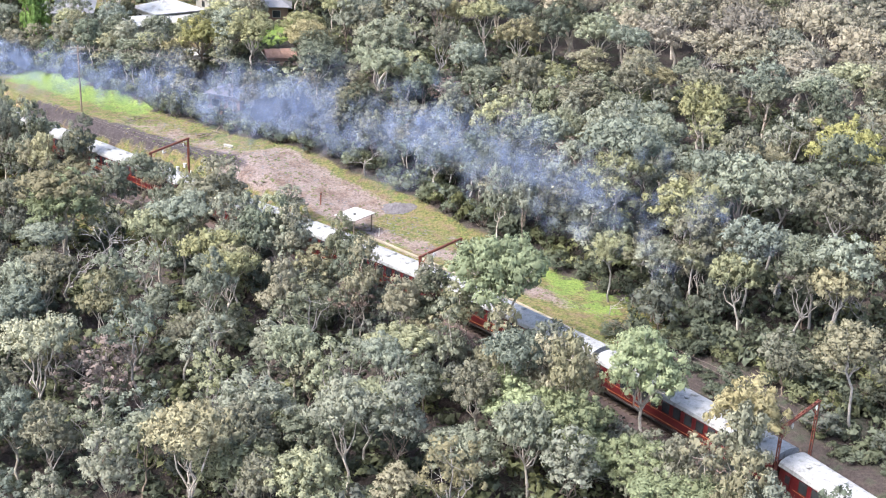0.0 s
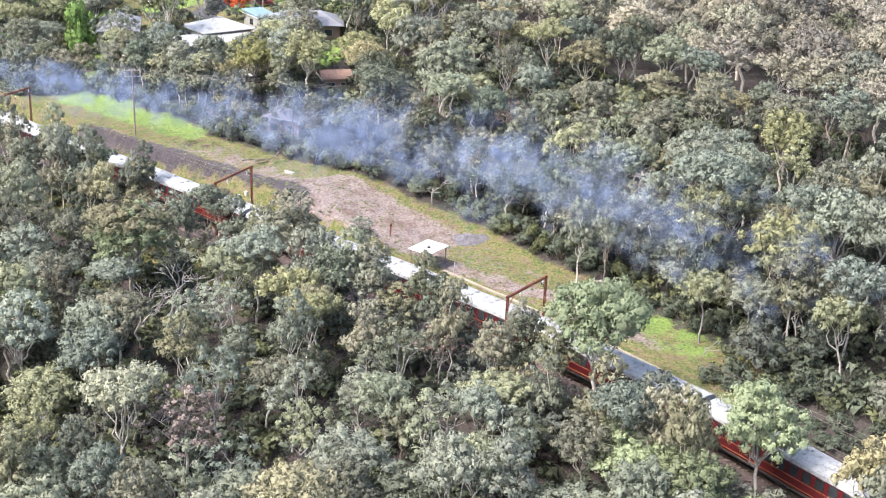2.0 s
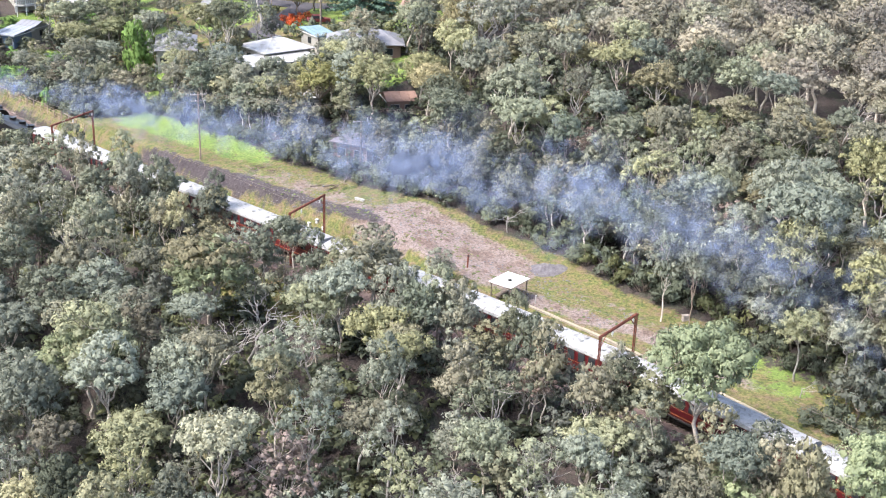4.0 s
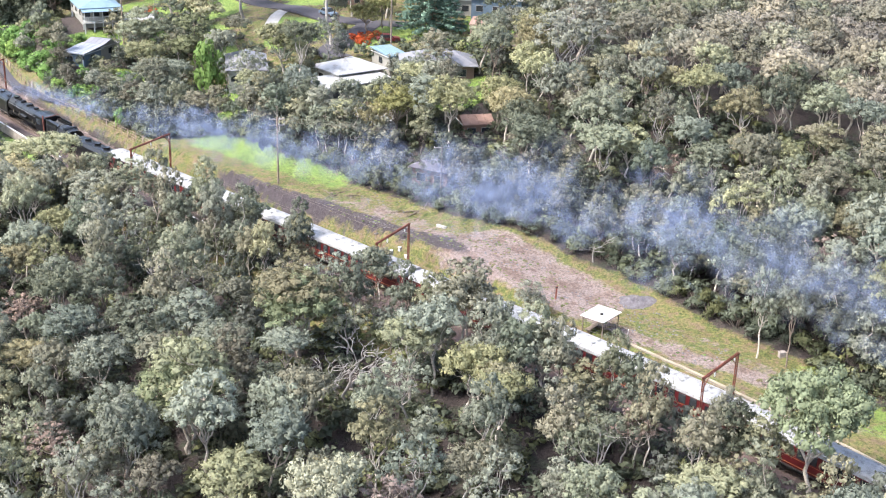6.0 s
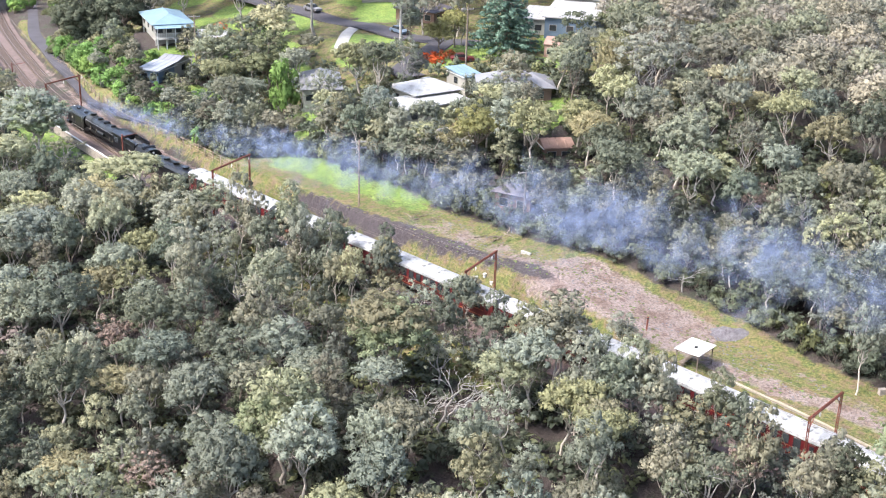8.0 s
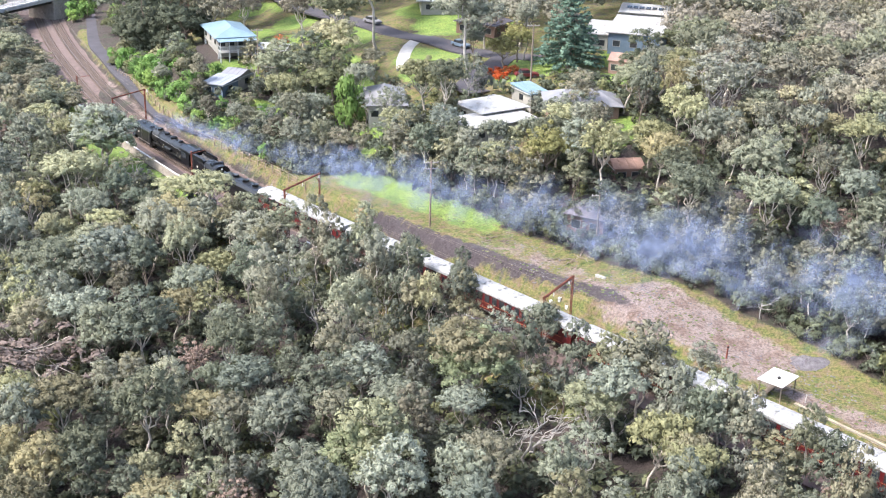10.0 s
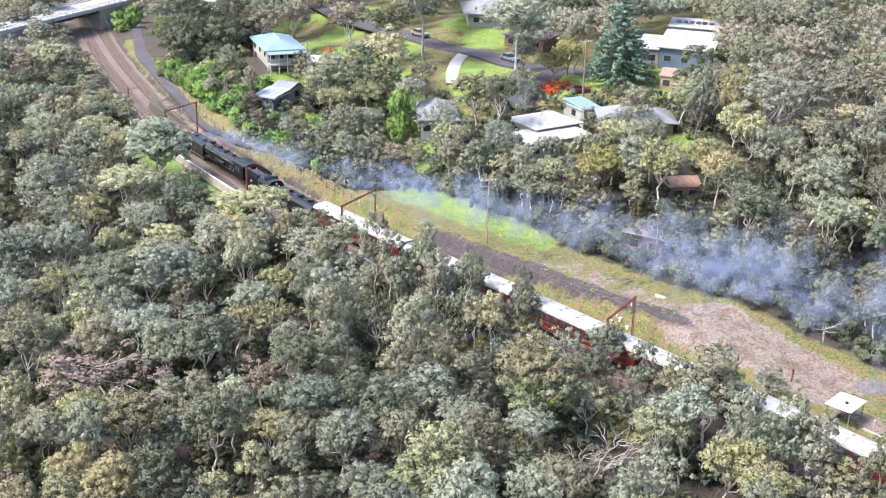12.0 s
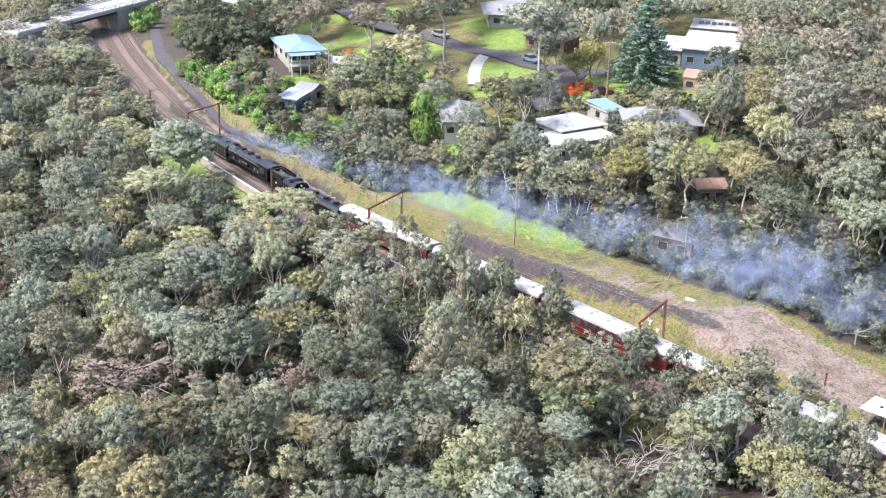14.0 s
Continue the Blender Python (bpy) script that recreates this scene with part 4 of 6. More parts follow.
path_road("road", [(-152, 345), (-127, 289.5), (-110.4, 255.2), (-99.8, 234.2), (-91.2, 221.4), (-79.6, 203.2), (-72.4, 193.0), (-62.6, 181.0), (-50.5, 169.6), (-41.5, 163.6)], (3.4, 2.6, 2.4, 2.8, 3.0, 2.6, 1.9, 1.3, 0.8, 0.3), M_ASPHALT, "narrow dark asphalt service road beside the railway", 0.04, 0.5)
path_road("road", [(-80, 284), (-63, 258), (-51, 240), (-36, 226), (-27, 219), (-16, 211), (-5, 202.5), (8, 199)], 5.5, M_ASPHALT, "quiet asphalt street with faded surface")
path_road("driveway", [(-18.5, 210), (-19.0, 204), (-18.6, 198), (-17.5, 193)], 2.4, M_CONCRETE, "pale concrete driveway down the lawn")
path_road("driveway", [(1.5, 201), (0.6, 194), (-1.5, 187), (-3, 180), (0, 176)], 4.6, M_ASPHALT, "dark asphalt driveway loop by the house", 0.09)


def bridge():
    e = thing("road_bridge", "grey concrete road bridge with white railings over the tracks", "bridge")
    m = pose(-130.6, 255.2, 0, 0, 0, math.degrees(math.atan2(23.8, 5.2)))
    e.matrix_basis = m
    bm = bmesh.new()
    box(bm, -28, 28, -4.5, 4.5, 4.3, 5.0, 0.05)
    part("deck", bm, M_CONCRETE, e)
    bm = bmesh.new()
    box(bm, -28, 28, -3.3, 3.3, 5.005, 5.05)
    part("roadway", bm, surface("worn_pale_road", (0.19, 0.185, 0.185), (0.26, 0.25, 0.25), 0.85, scale=0.4), e)
    for y in (-4.35, 4.35):
        bm = bmesh.new()
        box(bm, -28, 28, y - 0.13, y + 0.13, 5.0, 5.3, 0.02)
        part("kerb", bm, M_WHITE, e)
        for z in (5.65, 6.05):
            bm = bmesh.new()
            box(bm, -28, 28, y - 0.05, y + 0.05, z - 0.06, z + 0.06)
            part("rail", bm, M_WHITE, e)
        bm = bmesh.new()
        box(bm, -0.07, 0.07, -0.07, 0.07, 5.0, 6.1)
        me = mesh_of(bm, "post", M_WHITE)
        for i in range(24):
            share("post", me, e, pose(-27.6 + 2.4 * i, y, 0))
    for x0, x1 in ((-28, -10.5), (9.5, 28)):
        bm = bmesh.new()
        box(bm, x0, x1, -4.2, 4.2, -3.0, 4.3, 0.05)
        part("abutment", bm, M_STONE, e)
    for y in (-3.4, -1.1, 1.1, 3.4):
        bm = bmesh.new()
        box(bm, -10.5, 9.5, y - 0.22, y + 0.22, 3.5, 4.3)
        part("girder", bm, M_UNDER, e)


bridge()




def power_pole(x, y, h, arms, label, m_=None, r=0.15):
    e = thing("power_pole", label, "power pole", "power poles")
    e.matrix_basis = pose(x, y, z_at(x, y), 0, 0, 25)
    bm = bmesh.new()
    tube(bm, (0, 0, -0.4), (0, 0, h), r, r * 0.7, 10)
    part("pole", bm, m_ or M_POLE, e)
    for k in range(arms):
        z = h - 0.35 - 0.9 * k
        bm = bmesh.new()
        box(bm, -1.1, 1.1, 0.08, 0.2, z - 0.07, z + 0.07, 0.01)
        arm = part("crossarm", bm, M_DEAD, e)
        for x_ in (-1.0, -0.4, 0.4, 1.0):
            bm = bmesh.new()
            tube(bm, (x_, 0.14, z + 0.07), (x_, 0.14, z + 0.24), 0.04, 0.03, 6)
            part("insulator", bm, M_WHITE, arm)
    return e


power_pole(0, 129, 9.9, 2, "tall timber power pole with crossarms on the grass")
power_pole(24.0, 124.4, 7.5, 1, "dark timber pole beside the small house", M_BARK_DARK)
power_pole(-47.0, 195.0, 9.0, 1, "slim pale pole among the bushes")
power_pole(8.6, 177.5, 11.5, 1, "dark timber pole beside the garage", M_BARK_DARK, 0.18)
wl = thing("power_line", "thin dark power wires strung above the trees", "power line")
for off in (-0.9, 0.0, 0.9):
    pts_w = [(118 * i / 16, 129 + off - 6 * i / 16, 12.0 + 6 * i / 16 - 9.5 * (i / 16) * (1 - i / 16)) for i in range(17)]
    wv, wf = [], []
    limb(wv, wf, pts_w, [0.01] * 17, 4)
    obj("wire", wv, wf, M_WIRE, wl)

# the flat-roofed shed and the small things on the open ground
def shed():
    e = thing("lineside_shelter", "small open shelter with a flat white roof on thin posts", "shelter")
    e.matrix_basis = pose(46.1, 91.7, z_at(46.1, 91.7), 0, 0, -32)
    bm = bmesh.new()
    box(bm, -0.05, 0.05, -0.05, 0.05, -0.3, 2.2)
    post = mesh_of(bm, "post", M_BARK_DARK)
    for x in (-1.3, 1.3):
        for y in (-1.65, 1.65):
            share("post", post, e, pose(x, y, 0))
    for x in (-1.3, 1.3):
        bm = bmesh.new()
        box(bm, x - 0.05, x + 0.05, -1.9, 1.9, 2.08, 2.2, 0.01)
        part("bearer", bm, M_BARK_DARK, e)
    bm = bmesh.new()
    box(bm, -1.55, 1.55, -1.95, 1.95, 2.2, 2.3, 0.03)
    roof = part("roof", bm, M_WHITE, e, "flat white sheet roof")
    bm = bmesh.new()
    tube(bm, (0.2, -0.2, 2.29), (0.2, -0.2, 2.46), 0.2, 0.2, 10)
    part("vent", bm, M_SOOT, roof)
    bm = bmesh.new()
    box(bm, -1.2, -0.6, -1.2, 1.2, 0.38, 0.46, 0.01)
    for y in (-0.9, 0.9):
        box(bm, -1.1, -0.7, y - 0.05, y + 0.05, -0.2, 0.38)
    part("bench", bm, M_BARK_DARK, e)


shed()


def simple_box(name, label, cat, x, y, sx_, sy_, sz_, turn, material, bev=0.03, parts=()):
    e = thing(name, label, cat)
    e.matrix_basis = pose(x, y, z_at(x, y), 0, 0, turn)
    bm = bmesh.new()
    box(bm, -sx_ / 2, sx_ / 2, -sy_ / 2, sy_ / 2, -0.1, sz_, bev)
    body = part("body", bm, material, e)
    bm = bmesh.new()
    box(bm, -sx_ / 2 - 0.04, sx_ / 2 + 0.04, -sy_ / 2 - 0.04, sy_ / 2 + 0.04, sz_, sz_ + 0.06, 0.015)
    part("lid", bm, material, e)
    return e


simple_box("concrete_trough", "long white concrete trough lying on the grass", "trough", 25.2, 115.9, 1.5, 0.35, 0.25, -32, M_CONCRETE)
for k_, (sx0, dx0) in enumerate(((254.2, 7.1), (255.4, 7.4), (255.8, 6.8), (256.8, 7.2))):
    x_, y_, a_ = on_line(sx0, dx0)
    simple_box("equipment_cabinet", "white trackside equipment cabinet near the gantry", "cabinet", x_, y_, 0.34, 0.3, 0.5 - 0.06 * k_, math.degrees(a_) + 6 * k_, M_WHITE)
for k_, sx0 in enumerate((290.6,)):
    x_, y_, a_ = on_line(sx0, 8.6 - 0.3 * k_)
    e_ = thing("marker_post", "short white marker post in the grass", "post", "marker posts")
    e_.matrix_basis = pose(x_, y_, z_at(x_, y_), 2, 3 - 2 * k_, 20)
    bm = bmesh.new()
    tube(bm, (0, 0, -0.2), (0, 0, 1.0), 0.06, 0.05, 8)
    part("post", bm, M_CONCRETE, e_)
    bm = bmesh.new()
    tube(bm, (0, 0, 1.0), (0, 0, 1.08), 0.08, 0.05, 8)
    part("cap", bm, M_WHITE, e_)
simple_box("concrete_block", "pale concrete block at the foot of the trees", "block", 65.8, 88.5, 0.75, 0.5, 0.55, 20, M_STONE)
x_, y_, a_ = on_line(279.4, 9.9)
e_ = thing("stub_post", "short rusty red steel post on bare dirt", "post")
e_.matrix_basis = pose(x_, y_, z_at(x_, y_), 0, 2, 10)
bm = bmesh.new()
box(bm, -0.09, 0.09, -0.09, 0.09, -0.3, 1.7, 0.02)
part("post", bm, M_RUSTRED, e_)
bm = bmesh.new()
box(bm, -0.14, 0.14, -0.14, 0.14, 1.45, 1.57, 0.02)
part("collar", bm, M_UNDER, e_)


def heap(name, label, x, y, rx_, ry_, h, material):
    vs, fs = [], []
    n, k = 14, 40
    for i in range(n + 1):
        r = i / n
        for j in range(k):
            w = 6.2832 * j / k
            reach = r * (1 + 0.42 * noise.noise((1.3 * math.cos(w) + x, 1.3 * math.sin(w) + y, 0)))
            px, py = x + rx_ * reach * math.cos(w), y + ry_ * reach * math.sin(w)
            bumpy = (0.5 * noise.noise((px * 1.3, py * 1.3, 0)) + 0.45 * noise.noise((px * 4.1, py * 4.1, 3))) * (1 - r * r)
            vs.append((px, py, z_at(px, py) - 0.08 + h * (1 - r ** 1.6) + bumpy * h))
    for i in range(n):
        for j in range(k):
            fs.append((i * k + j, i * k + (j + 1) % k, (i + 1) * k + (j + 1) % k, (i + 1) * k + j))
    return tagged(obj(name, vs, fs, material, smooth=True), label, "heap")


M_GRAVEL = surface("grey_gravel", (0.085, 0.08, 0.09), (0.15, 0.145, 0.155), 0.95, scale=1.5, fine=12, relief=0.8, dist=0.1)
heap("spoil_mound", "low heap of grey gravel on the dirt", 50.3, 100.6, 2.3, 1.6, 0.5, surface("lavender_rubble", (0.06, 0.055, 0.064), (0.15, 0.14, 0.158), 0.95, scale=1.9, fine=12, relief=0.9, dist=0.12))


def fallen_branches(x, y, seed):
    rng = np.random.default_rng(seed)
    e = thing("fallen_branches", "dry fallen branches lying on the grass", "branches")
    for k in range(9):
        vs, fs = [], []
        a = rng.uniform(0, 6.28)
        p = np.array([x + rng.normal(0, 1.6), y + rng.normal(0, 0.9), 0])
        p[2] = z_at(p[0], p[1]) + 0.12
        q = p + np.array([math.cos(a), math.sin(a), rng.uniform(0, 0.3)]) * rng.uniform(1.0, 2.8)
        q[2] = z_at(q[0], q[1]) + rng.uniform(0.1, 0.5)
        limb(vs, fs, bend(p, q, rng, 3, 0.15), (0.09, 0.07, 0.05, 0.03), 5)
        obj("branch", vs, fs, M_BARK_DARK, e)
    return e


# ---------------------------------------------------------------- houses
M_TIN_BLUE = surface("pale_blue_iron_roof", (0.111, 0.170, 0.217), (0.162, 0.238, 0.289), 0.45, scale=0.4)
M_TIN_GREY = surface("grey_iron_roof", (0.128, 0.128, 0.145), (0.196, 0.196, 0.212), 0.5, scale=0.4)
M_TIN_WHITE = surface("white_iron_roof", (0.258, 0.258, 0.258), (0.343, 0.343, 0.338), 0.5, scale=0.3, dirt=(0.181, 0.167, 0.152))
M_TIN_DULL = surface("dull_blue_grey_iron_roof", (0.17, 0.185, 0.21), (0.24, 0.255, 0.285), 0.5, scale=0.4)
M_PURPLE = surface("purple_grey_tiles", (0.06, 0.055, 0.07), (0.10, 0.092, 0.115), 0.7, scale=0.6)
M_WEATHER = surface("cream_weatherboard", (0.230, 0.221, 0.200), (0.306, 0.297, 0.268), 0.7, scale=0.5)
M_BLUEWALL = surface("blue_board_wall", (0.07, 0.105, 0.15), (0.11, 0.15, 0.20), 0.7)
M_SALMON = surface("salmon_brick", (0.20, 0.125, 0.10), (0.30, 0.19, 0.155), 0.85, scale=1.0, fine=8)
M_BRICK = surface("dark_brick", (0.14, 0.085, 0.065), (0.22, 0.14, 0.11), 0.85)


def corrugate(name, quad, material, parent, thick=0.12, ribs=0):
    """A sloping roof sheet over four corners, with thickness and raised seams as parts."""
    a, b, c, d = (Vector(v) for v in quad)
    up = Vector((0, 0, thick))
    vs = [a, b, c, d, a + up, b + up, c + up, d + up]
    fs = [(3, 2, 1, 0), (4, 5, 6, 7), (0, 1, 5, 4), (1, 2, 6, 5), (2, 3, 7, 6), (3, 0, 4, 7)]
    r = obj(name, vs, fs, material, parent)
    if ribs:
        bm = bmesh.new()
        for i in range(1, ribs):
            u = i / ribs
            p, q = a.lerp(b, u) + up, d.lerp(c, u) + up
            tube(bm, p, q, 0.05, seg=4)
        ob = part("roof_seams", bm, material, r)
    return r


def house(name, label, x, y, turn, w, l, wall_h, roof_h, kind, wall_m, roof_m, eaves, stilts=0.0, over=0.5, windows=3):
    """A house with four walls, roof planes, windows with frames and a door. w along x, l along y."""
    e = thing(name, label, "house", "houses on the hill")
    wall_h = max(wall_h, min(eaves - stilts - z_at(x, y) + 0.2, wall_h + 0.6))
    gz_ = eaves - stilts - wall_h
    e.matrix_basis = pose(x, y, gz_, 0, 0, turn)
    z0, z1 = stilts, stilts + wall_h
    t = 0.2
    for nm, x0, x1, y0, y1 in (("wall", -w / 2, w / 2, -l / 2, -l / 2 + t), ("wall", -w / 2, w / 2, l / 2 - t, l / 2),
                               ("wall", -w / 2, -w / 2 + t, -l / 2 + t, l / 2 - t), ("wall", w / 2 - t, w / 2, -l / 2 + t, l / 2 - t)):
        bm = bmesh.new()
        box(bm, x0, x1, y0, y1, z0 - (2.5 if not stilts else 0), z1)
        part(nm, bm, wall_m, e)
    bm = bmesh.new()
    box(bm, -w / 2 + t, w / 2 - t, -l / 2 + t, l / 2 - t, z0, z0 + 0.15)
    part("floor_slab", bm, M_CONCRETE, e)
    if stilts:
        bm = bmesh.new()
        box(bm, -0.15, 0.15, -0.15, 0.15, -4.0, stilts)
        me = mesh_of(bm, "stilt", M_WHITE)
        for i in range(4):
            for yy in (-l / 2 + 0.2, l / 2 - 0.2):
                share("stilt", me, e, pose(-w / 2 + 0.2 + (w - 0.4) * i / 3, yy, 0))
        bm = bmesh.new()
        box(bm, -w / 2 + 0.6, w / 2 - 0.6, -l / 2 + 0.8, l / 2 - 0.6, -4.0, stilts)
        part("lower_storey", bm, wall_m, e)
    W, L = w / 2 + over, l / 2 + over
    zt = z1 + roof_h
    ribs = max(4, int(w / 0.9))
    if kind == "gable":
        corrugate("roof_plane", [(-W, -L, z1), (W, -L, z1), (W, 0, zt), (-W, 0, zt)], roof_m, e, 0.12, ribs)
        corrugate("roof_plane", [(W, L, z1), (-W, L, z1), (-W, 0, zt), (W, 0, zt)], roof_m, e, 0.12, ribs)
        for xs in (-w / 2 + 0.1, w / 2 - 0.1):
            obj("gable_wall", [(xs - 0.1, -l / 2, z1), (xs - 0.1, l / 2, z1), (xs - 0.1, 0, zt - 0.1), (xs + 0.1, -l / 2, z1), (xs + 0.1, l / 2, z1), (xs + 0.1, 0, zt - 0.1)],
                [(0, 1, 2), (5, 4, 3), (0, 3, 4, 1), (1, 4, 5, 2), (2, 5, 3, 0)], wall_m, e)
    elif kind == "hip":
        r = min(W, L) * 0.95
        if W >= L:
            A, B = (-W + r, 0, zt), (W - r, 0, zt)
        else:
            A, B = (0, -L + r, zt), (0, L - r, zt)
        c = [(-W, -L, z1), (W, -L, z1), (W, L, z1), (-W, L, z1)]
        if W >= L:
            planes = [[c[0], c[1], B, A], [c[2], c[3], A, B], [c[1], c[2], B, B], [c[3], c[0], A, A]]
        else:
            planes = [[c[0], c[1], A, A], [c[2], c[3], B, B], [c[1], c[2], B, A], [c[3], c[0], A, B]]
        for k, pl in enumerate(planes):
            up = Vector((0, 0, 0.12))
            pts = [Vector(p) for p in pl]
            if (pts[2] - pts[3]).length < 1e-6:
                pts = pts[:3]
            n = len(pts)
            vs = pts + [p + up for p in pts]
            fs = [tuple(range(n))[::-1], tuple(range(n, 2 * n))] + [(i, (i + 1) % n, n + (i + 1) % n, n + i) for i in range(n)]
            obj("roof_plane", vs, fs, roof_m, e)
        bm = bmesh.new()
        tube(bm, Vector(A) + Vector((0, 0, 0.15)), Vector(B) + Vector((0, 0, 0.151)), 0.12, seg=6)
        part("ridge_cap", bm, roof_m, e)
    else:
        corrugate("roof_plane", [(-W, -L, z1), (W, -L, z1), (W, L, zt), (-W, L, zt)], roof_m, e, 0.2, ribs)
    bm = bmesh.new()
    box(bm, -0.7, 0.7, -0.02, 0.02, -0.6, 0.6)
    frame_me = mesh_of(bm, "window_frame", M_WEATHER)
    bm = bmesh.new()
    box(bm, -0.63, 0.63, -0.035, 0.035, -0.53, 0.53)
    pane_me = mesh_of(bm, "pane", M_GLASSD)
    zc = z0 + wall_h * 0.55
    for side in (-1, 1):
        for i in range(windows):
            f = share("window_frame", frame_me, e, pose(-w / 2 + w * (i + 0.5) / windows, side * (l / 2 + 0.02), zc))
            share("pane", pane_me, f, Matrix.Identity(4))
        for i in range(max(1, windows - 1)):
            f = share("window_frame", frame_me, e, pose(side * (w / 2 + 0.02), -l / 2 + l * (i + 0.5) / max(1, windows - 1), zc, 0, 0, 90))
            share("pane", pane_me, f, Matrix.Identity(4))
    for xs in (-w / 2 - over * 0.9, w / 2 + over * 0.9):
        bm = bmesh.new()
        tube(bm, (xs, -L, z1 - 0.02), (xs, L, z1 - 0.02), 0.07, seg=6)
        part("gutter", bm, M_WHITE, e)
    return e


blue_house = house("house", "white timber house on stilts with a pale blue iron roof", -56.6, 205.2, 32, 7.2, 13.2, 2.5, 1.4, "hip", M_WEATHER, M_TIN_BLUE, 12.2, 1.7, 0.7, 4)


def verandah(e, x0, x1, y0, y1, floor_z, roof_z, drop):
    """A raised deck with posts, rails and balusters, under a lean-to roof."""
    bm = bmesh.new()
    box(bm, x0, x1, y0, y1, floor_z - 0.15, floor_z)
    part("verandah_deck", bm, M_CONCRETE, e)
    bm = bmesh.new()
    box(bm, -0.07, 0.07, -0.07, 0.07, 0.0, roof_z - floor_z - 0.05)
    post = mesh_of(bm, "verandah_post", M_WHITE)
    bm = bmesh.new()
    box(bm, -0.09, 0.09, -0.09, 0.09, -3.0, floor_z - 0.15)
    pier = mesh_of(bm, "pier", M_WHITE)
    for i in range(5):
        x = x0 + 0.1 + (x1 - x0 - 0.2) * i / 4
        share("verandah_post", post, e, pose(x, y0 + 0.1, floor_z))
        share("pier", pier, e, pose(x, y0 + 0.1, 0))
    bm = bmesh.new()
    for z in (0.25, 1.0):
        box(bm, x0 + 0.1, x1 - 0.1, y0 + 0.07, y0 + 0.13, floor_z + z, floor_z + z + 0.07)
        for xs in (x0 + 0.1, x1 - 0.1):
            box(bm, xs - 0.03, xs + 0.03, y0 + 0.13, y1, floor_z + z, floor_z + z + 0.07)
    rail = part("verandah_rail", bm, M_WHITE, e)
    bm = bmesh.new()
    box(bm, -0.03, 0.03, -0.02, 0.02, 0.32, 1.0)
    bal = mesh_of(bm, "baluster", M_WHITE)
    n = int((x1 - x0) / 0.35)
    for i in range(1, n):
        share("baluster", bal, rail, pose(x0 + 0.1 + (x1 - x0 - 0.2) * i / n, y0 + 0.1, floor_z))
    corrugate("verandah_roof", [(x0 - 0.3, y0 - 0.3, roof_z - drop), (x1 + 0.3, y0 - 0.3, roof_z - drop), (x1 + 0.3, y1 - 0.4, roof_z), (x0 - 0.3, y1 - 0.4, roof_z)], M_TIN_BLUE, e, 0.08, 8)


verandah(blue_house, -3.6, 3.6, -8.8, -6.6, 1.7, 4.05, 0.25)
house("cottage", "small blue-walled cottage with a pale grey-blue iron roof", -50.3, 182.8, -12, 4.0, 5.6, 1.9, 0.5, "flat", M_BLUEWALL, M_TIN_DULL, 7.4, 0, 0.4, 2)
house("cottage", "low white roofed annex behind the cottage", -49.0, 188.8, -12, 3.6, 6.6, 2.0, 0.9, "gable", M_WEATHER, M_TIN_GREY, 7.6, 0, 0.4, 2)
house("cottage", "low outbuilding with a white iron roof among trees", -46.0, 203.0, 0, 5.6, 4.4, 2.4, 0.9, "gable", M_WEATHER, M_TIN_WHITE, 9.8, 0, 0.4, 2)
house("house", "cream house with a white hipped iron roof", 3.6, 164.2, 44, 8.6, 7.4, 2.6, 1.5, "hip", M_WEATHER, M_TIN_WHITE, 11.6, 0, 0.6, 3)
house("house_wing", "long cream wing with a low white flat roof", 4.8, 157.8, 44, 13.0, 6.0, 2.6, 0.25, "flat", M_WEATHER, M_TIN_WHITE, 10.9, 0, 0.4, 3)
house("garage", "open garage with a pale blue skillion roof", 9.0, 173.2, 38, 3.4, 6.4, 2.3, 0.4, "flat", M_WEATHER, M_TIN_BLUE, 12.4, 0, 0.3, 1)
house("house", "brick house with a broad grey hipped roof", 18.4, 165.2, 10, 11.5, 7.2, 2.6, 1.8, "hip", M_BRICK, M_TIN_GREY, 13.3, 0, 0.7, 3)
house("outbuilding", "low outbuilding with patched white roof sheets", 10.4, 147.6, -50, 8.4, 3.4, 1.7, 0.4, "flat", M_WEATHER, M_TIN_WHITE, 7.9, 0, 0.3, 2)
house("cottage", "small cottage with purple-grey tiled hip roof", 23.0, 128.3, -20, 5.4, 4.6, 2.3, 1.3, "hip", M_BRICK, M_PURPLE, 6.9, 0, 0.5, 2)
house("cottage", "cottage with weathered salmon roof between trees", 26.6, 145.6, 20, 4.4, 4.6, 2.3, 0.9, "gable", M_BRICK, M_SALMON, 8.9, 0, 0.3, 2)
house("house", "large white house with a broad white iron roof", 26.2, 203.5, -6, 9.6, 13.0, 4.0, 0.8, "flat", M_BLUEWALL, M_TIN_WHITE, 18.3, 0, 0.5, 3)
house("house_wing", "white-roofed wing with a row of skylights", 27.2, 216.0, -6, 9.0, 9.0, 4.5, 1.0, "gable", M_WEATHER, M_TIN_WHITE, 19.6, 0, 0.4, 3)
house("house_wing", "lower white-roofed wing behind the pine", 18.8, 205.0, -6, 4.6, 10.0, 3.4, 0.6, "flat", M_WEATHER, M_TIN_WHITE, 17.3, 0, 0.4, 2)
house("house", "large house with grey hipped roof and white verandah", -16.0, 235.5, 14, 13.0, 12.0, 3.0, 2.2, "hip", M_WEATHER, M_TIN_GREY, 16.5, 0, 1.2, 4)
house("house", "salmon brick house half hidden by dark trees", 24.2, 190.5, -10, 4.6, 5.0, 2.6, 1.0, "gable", M_SALMON, M_SALMON, 15.0, 0, 0.2, 2)
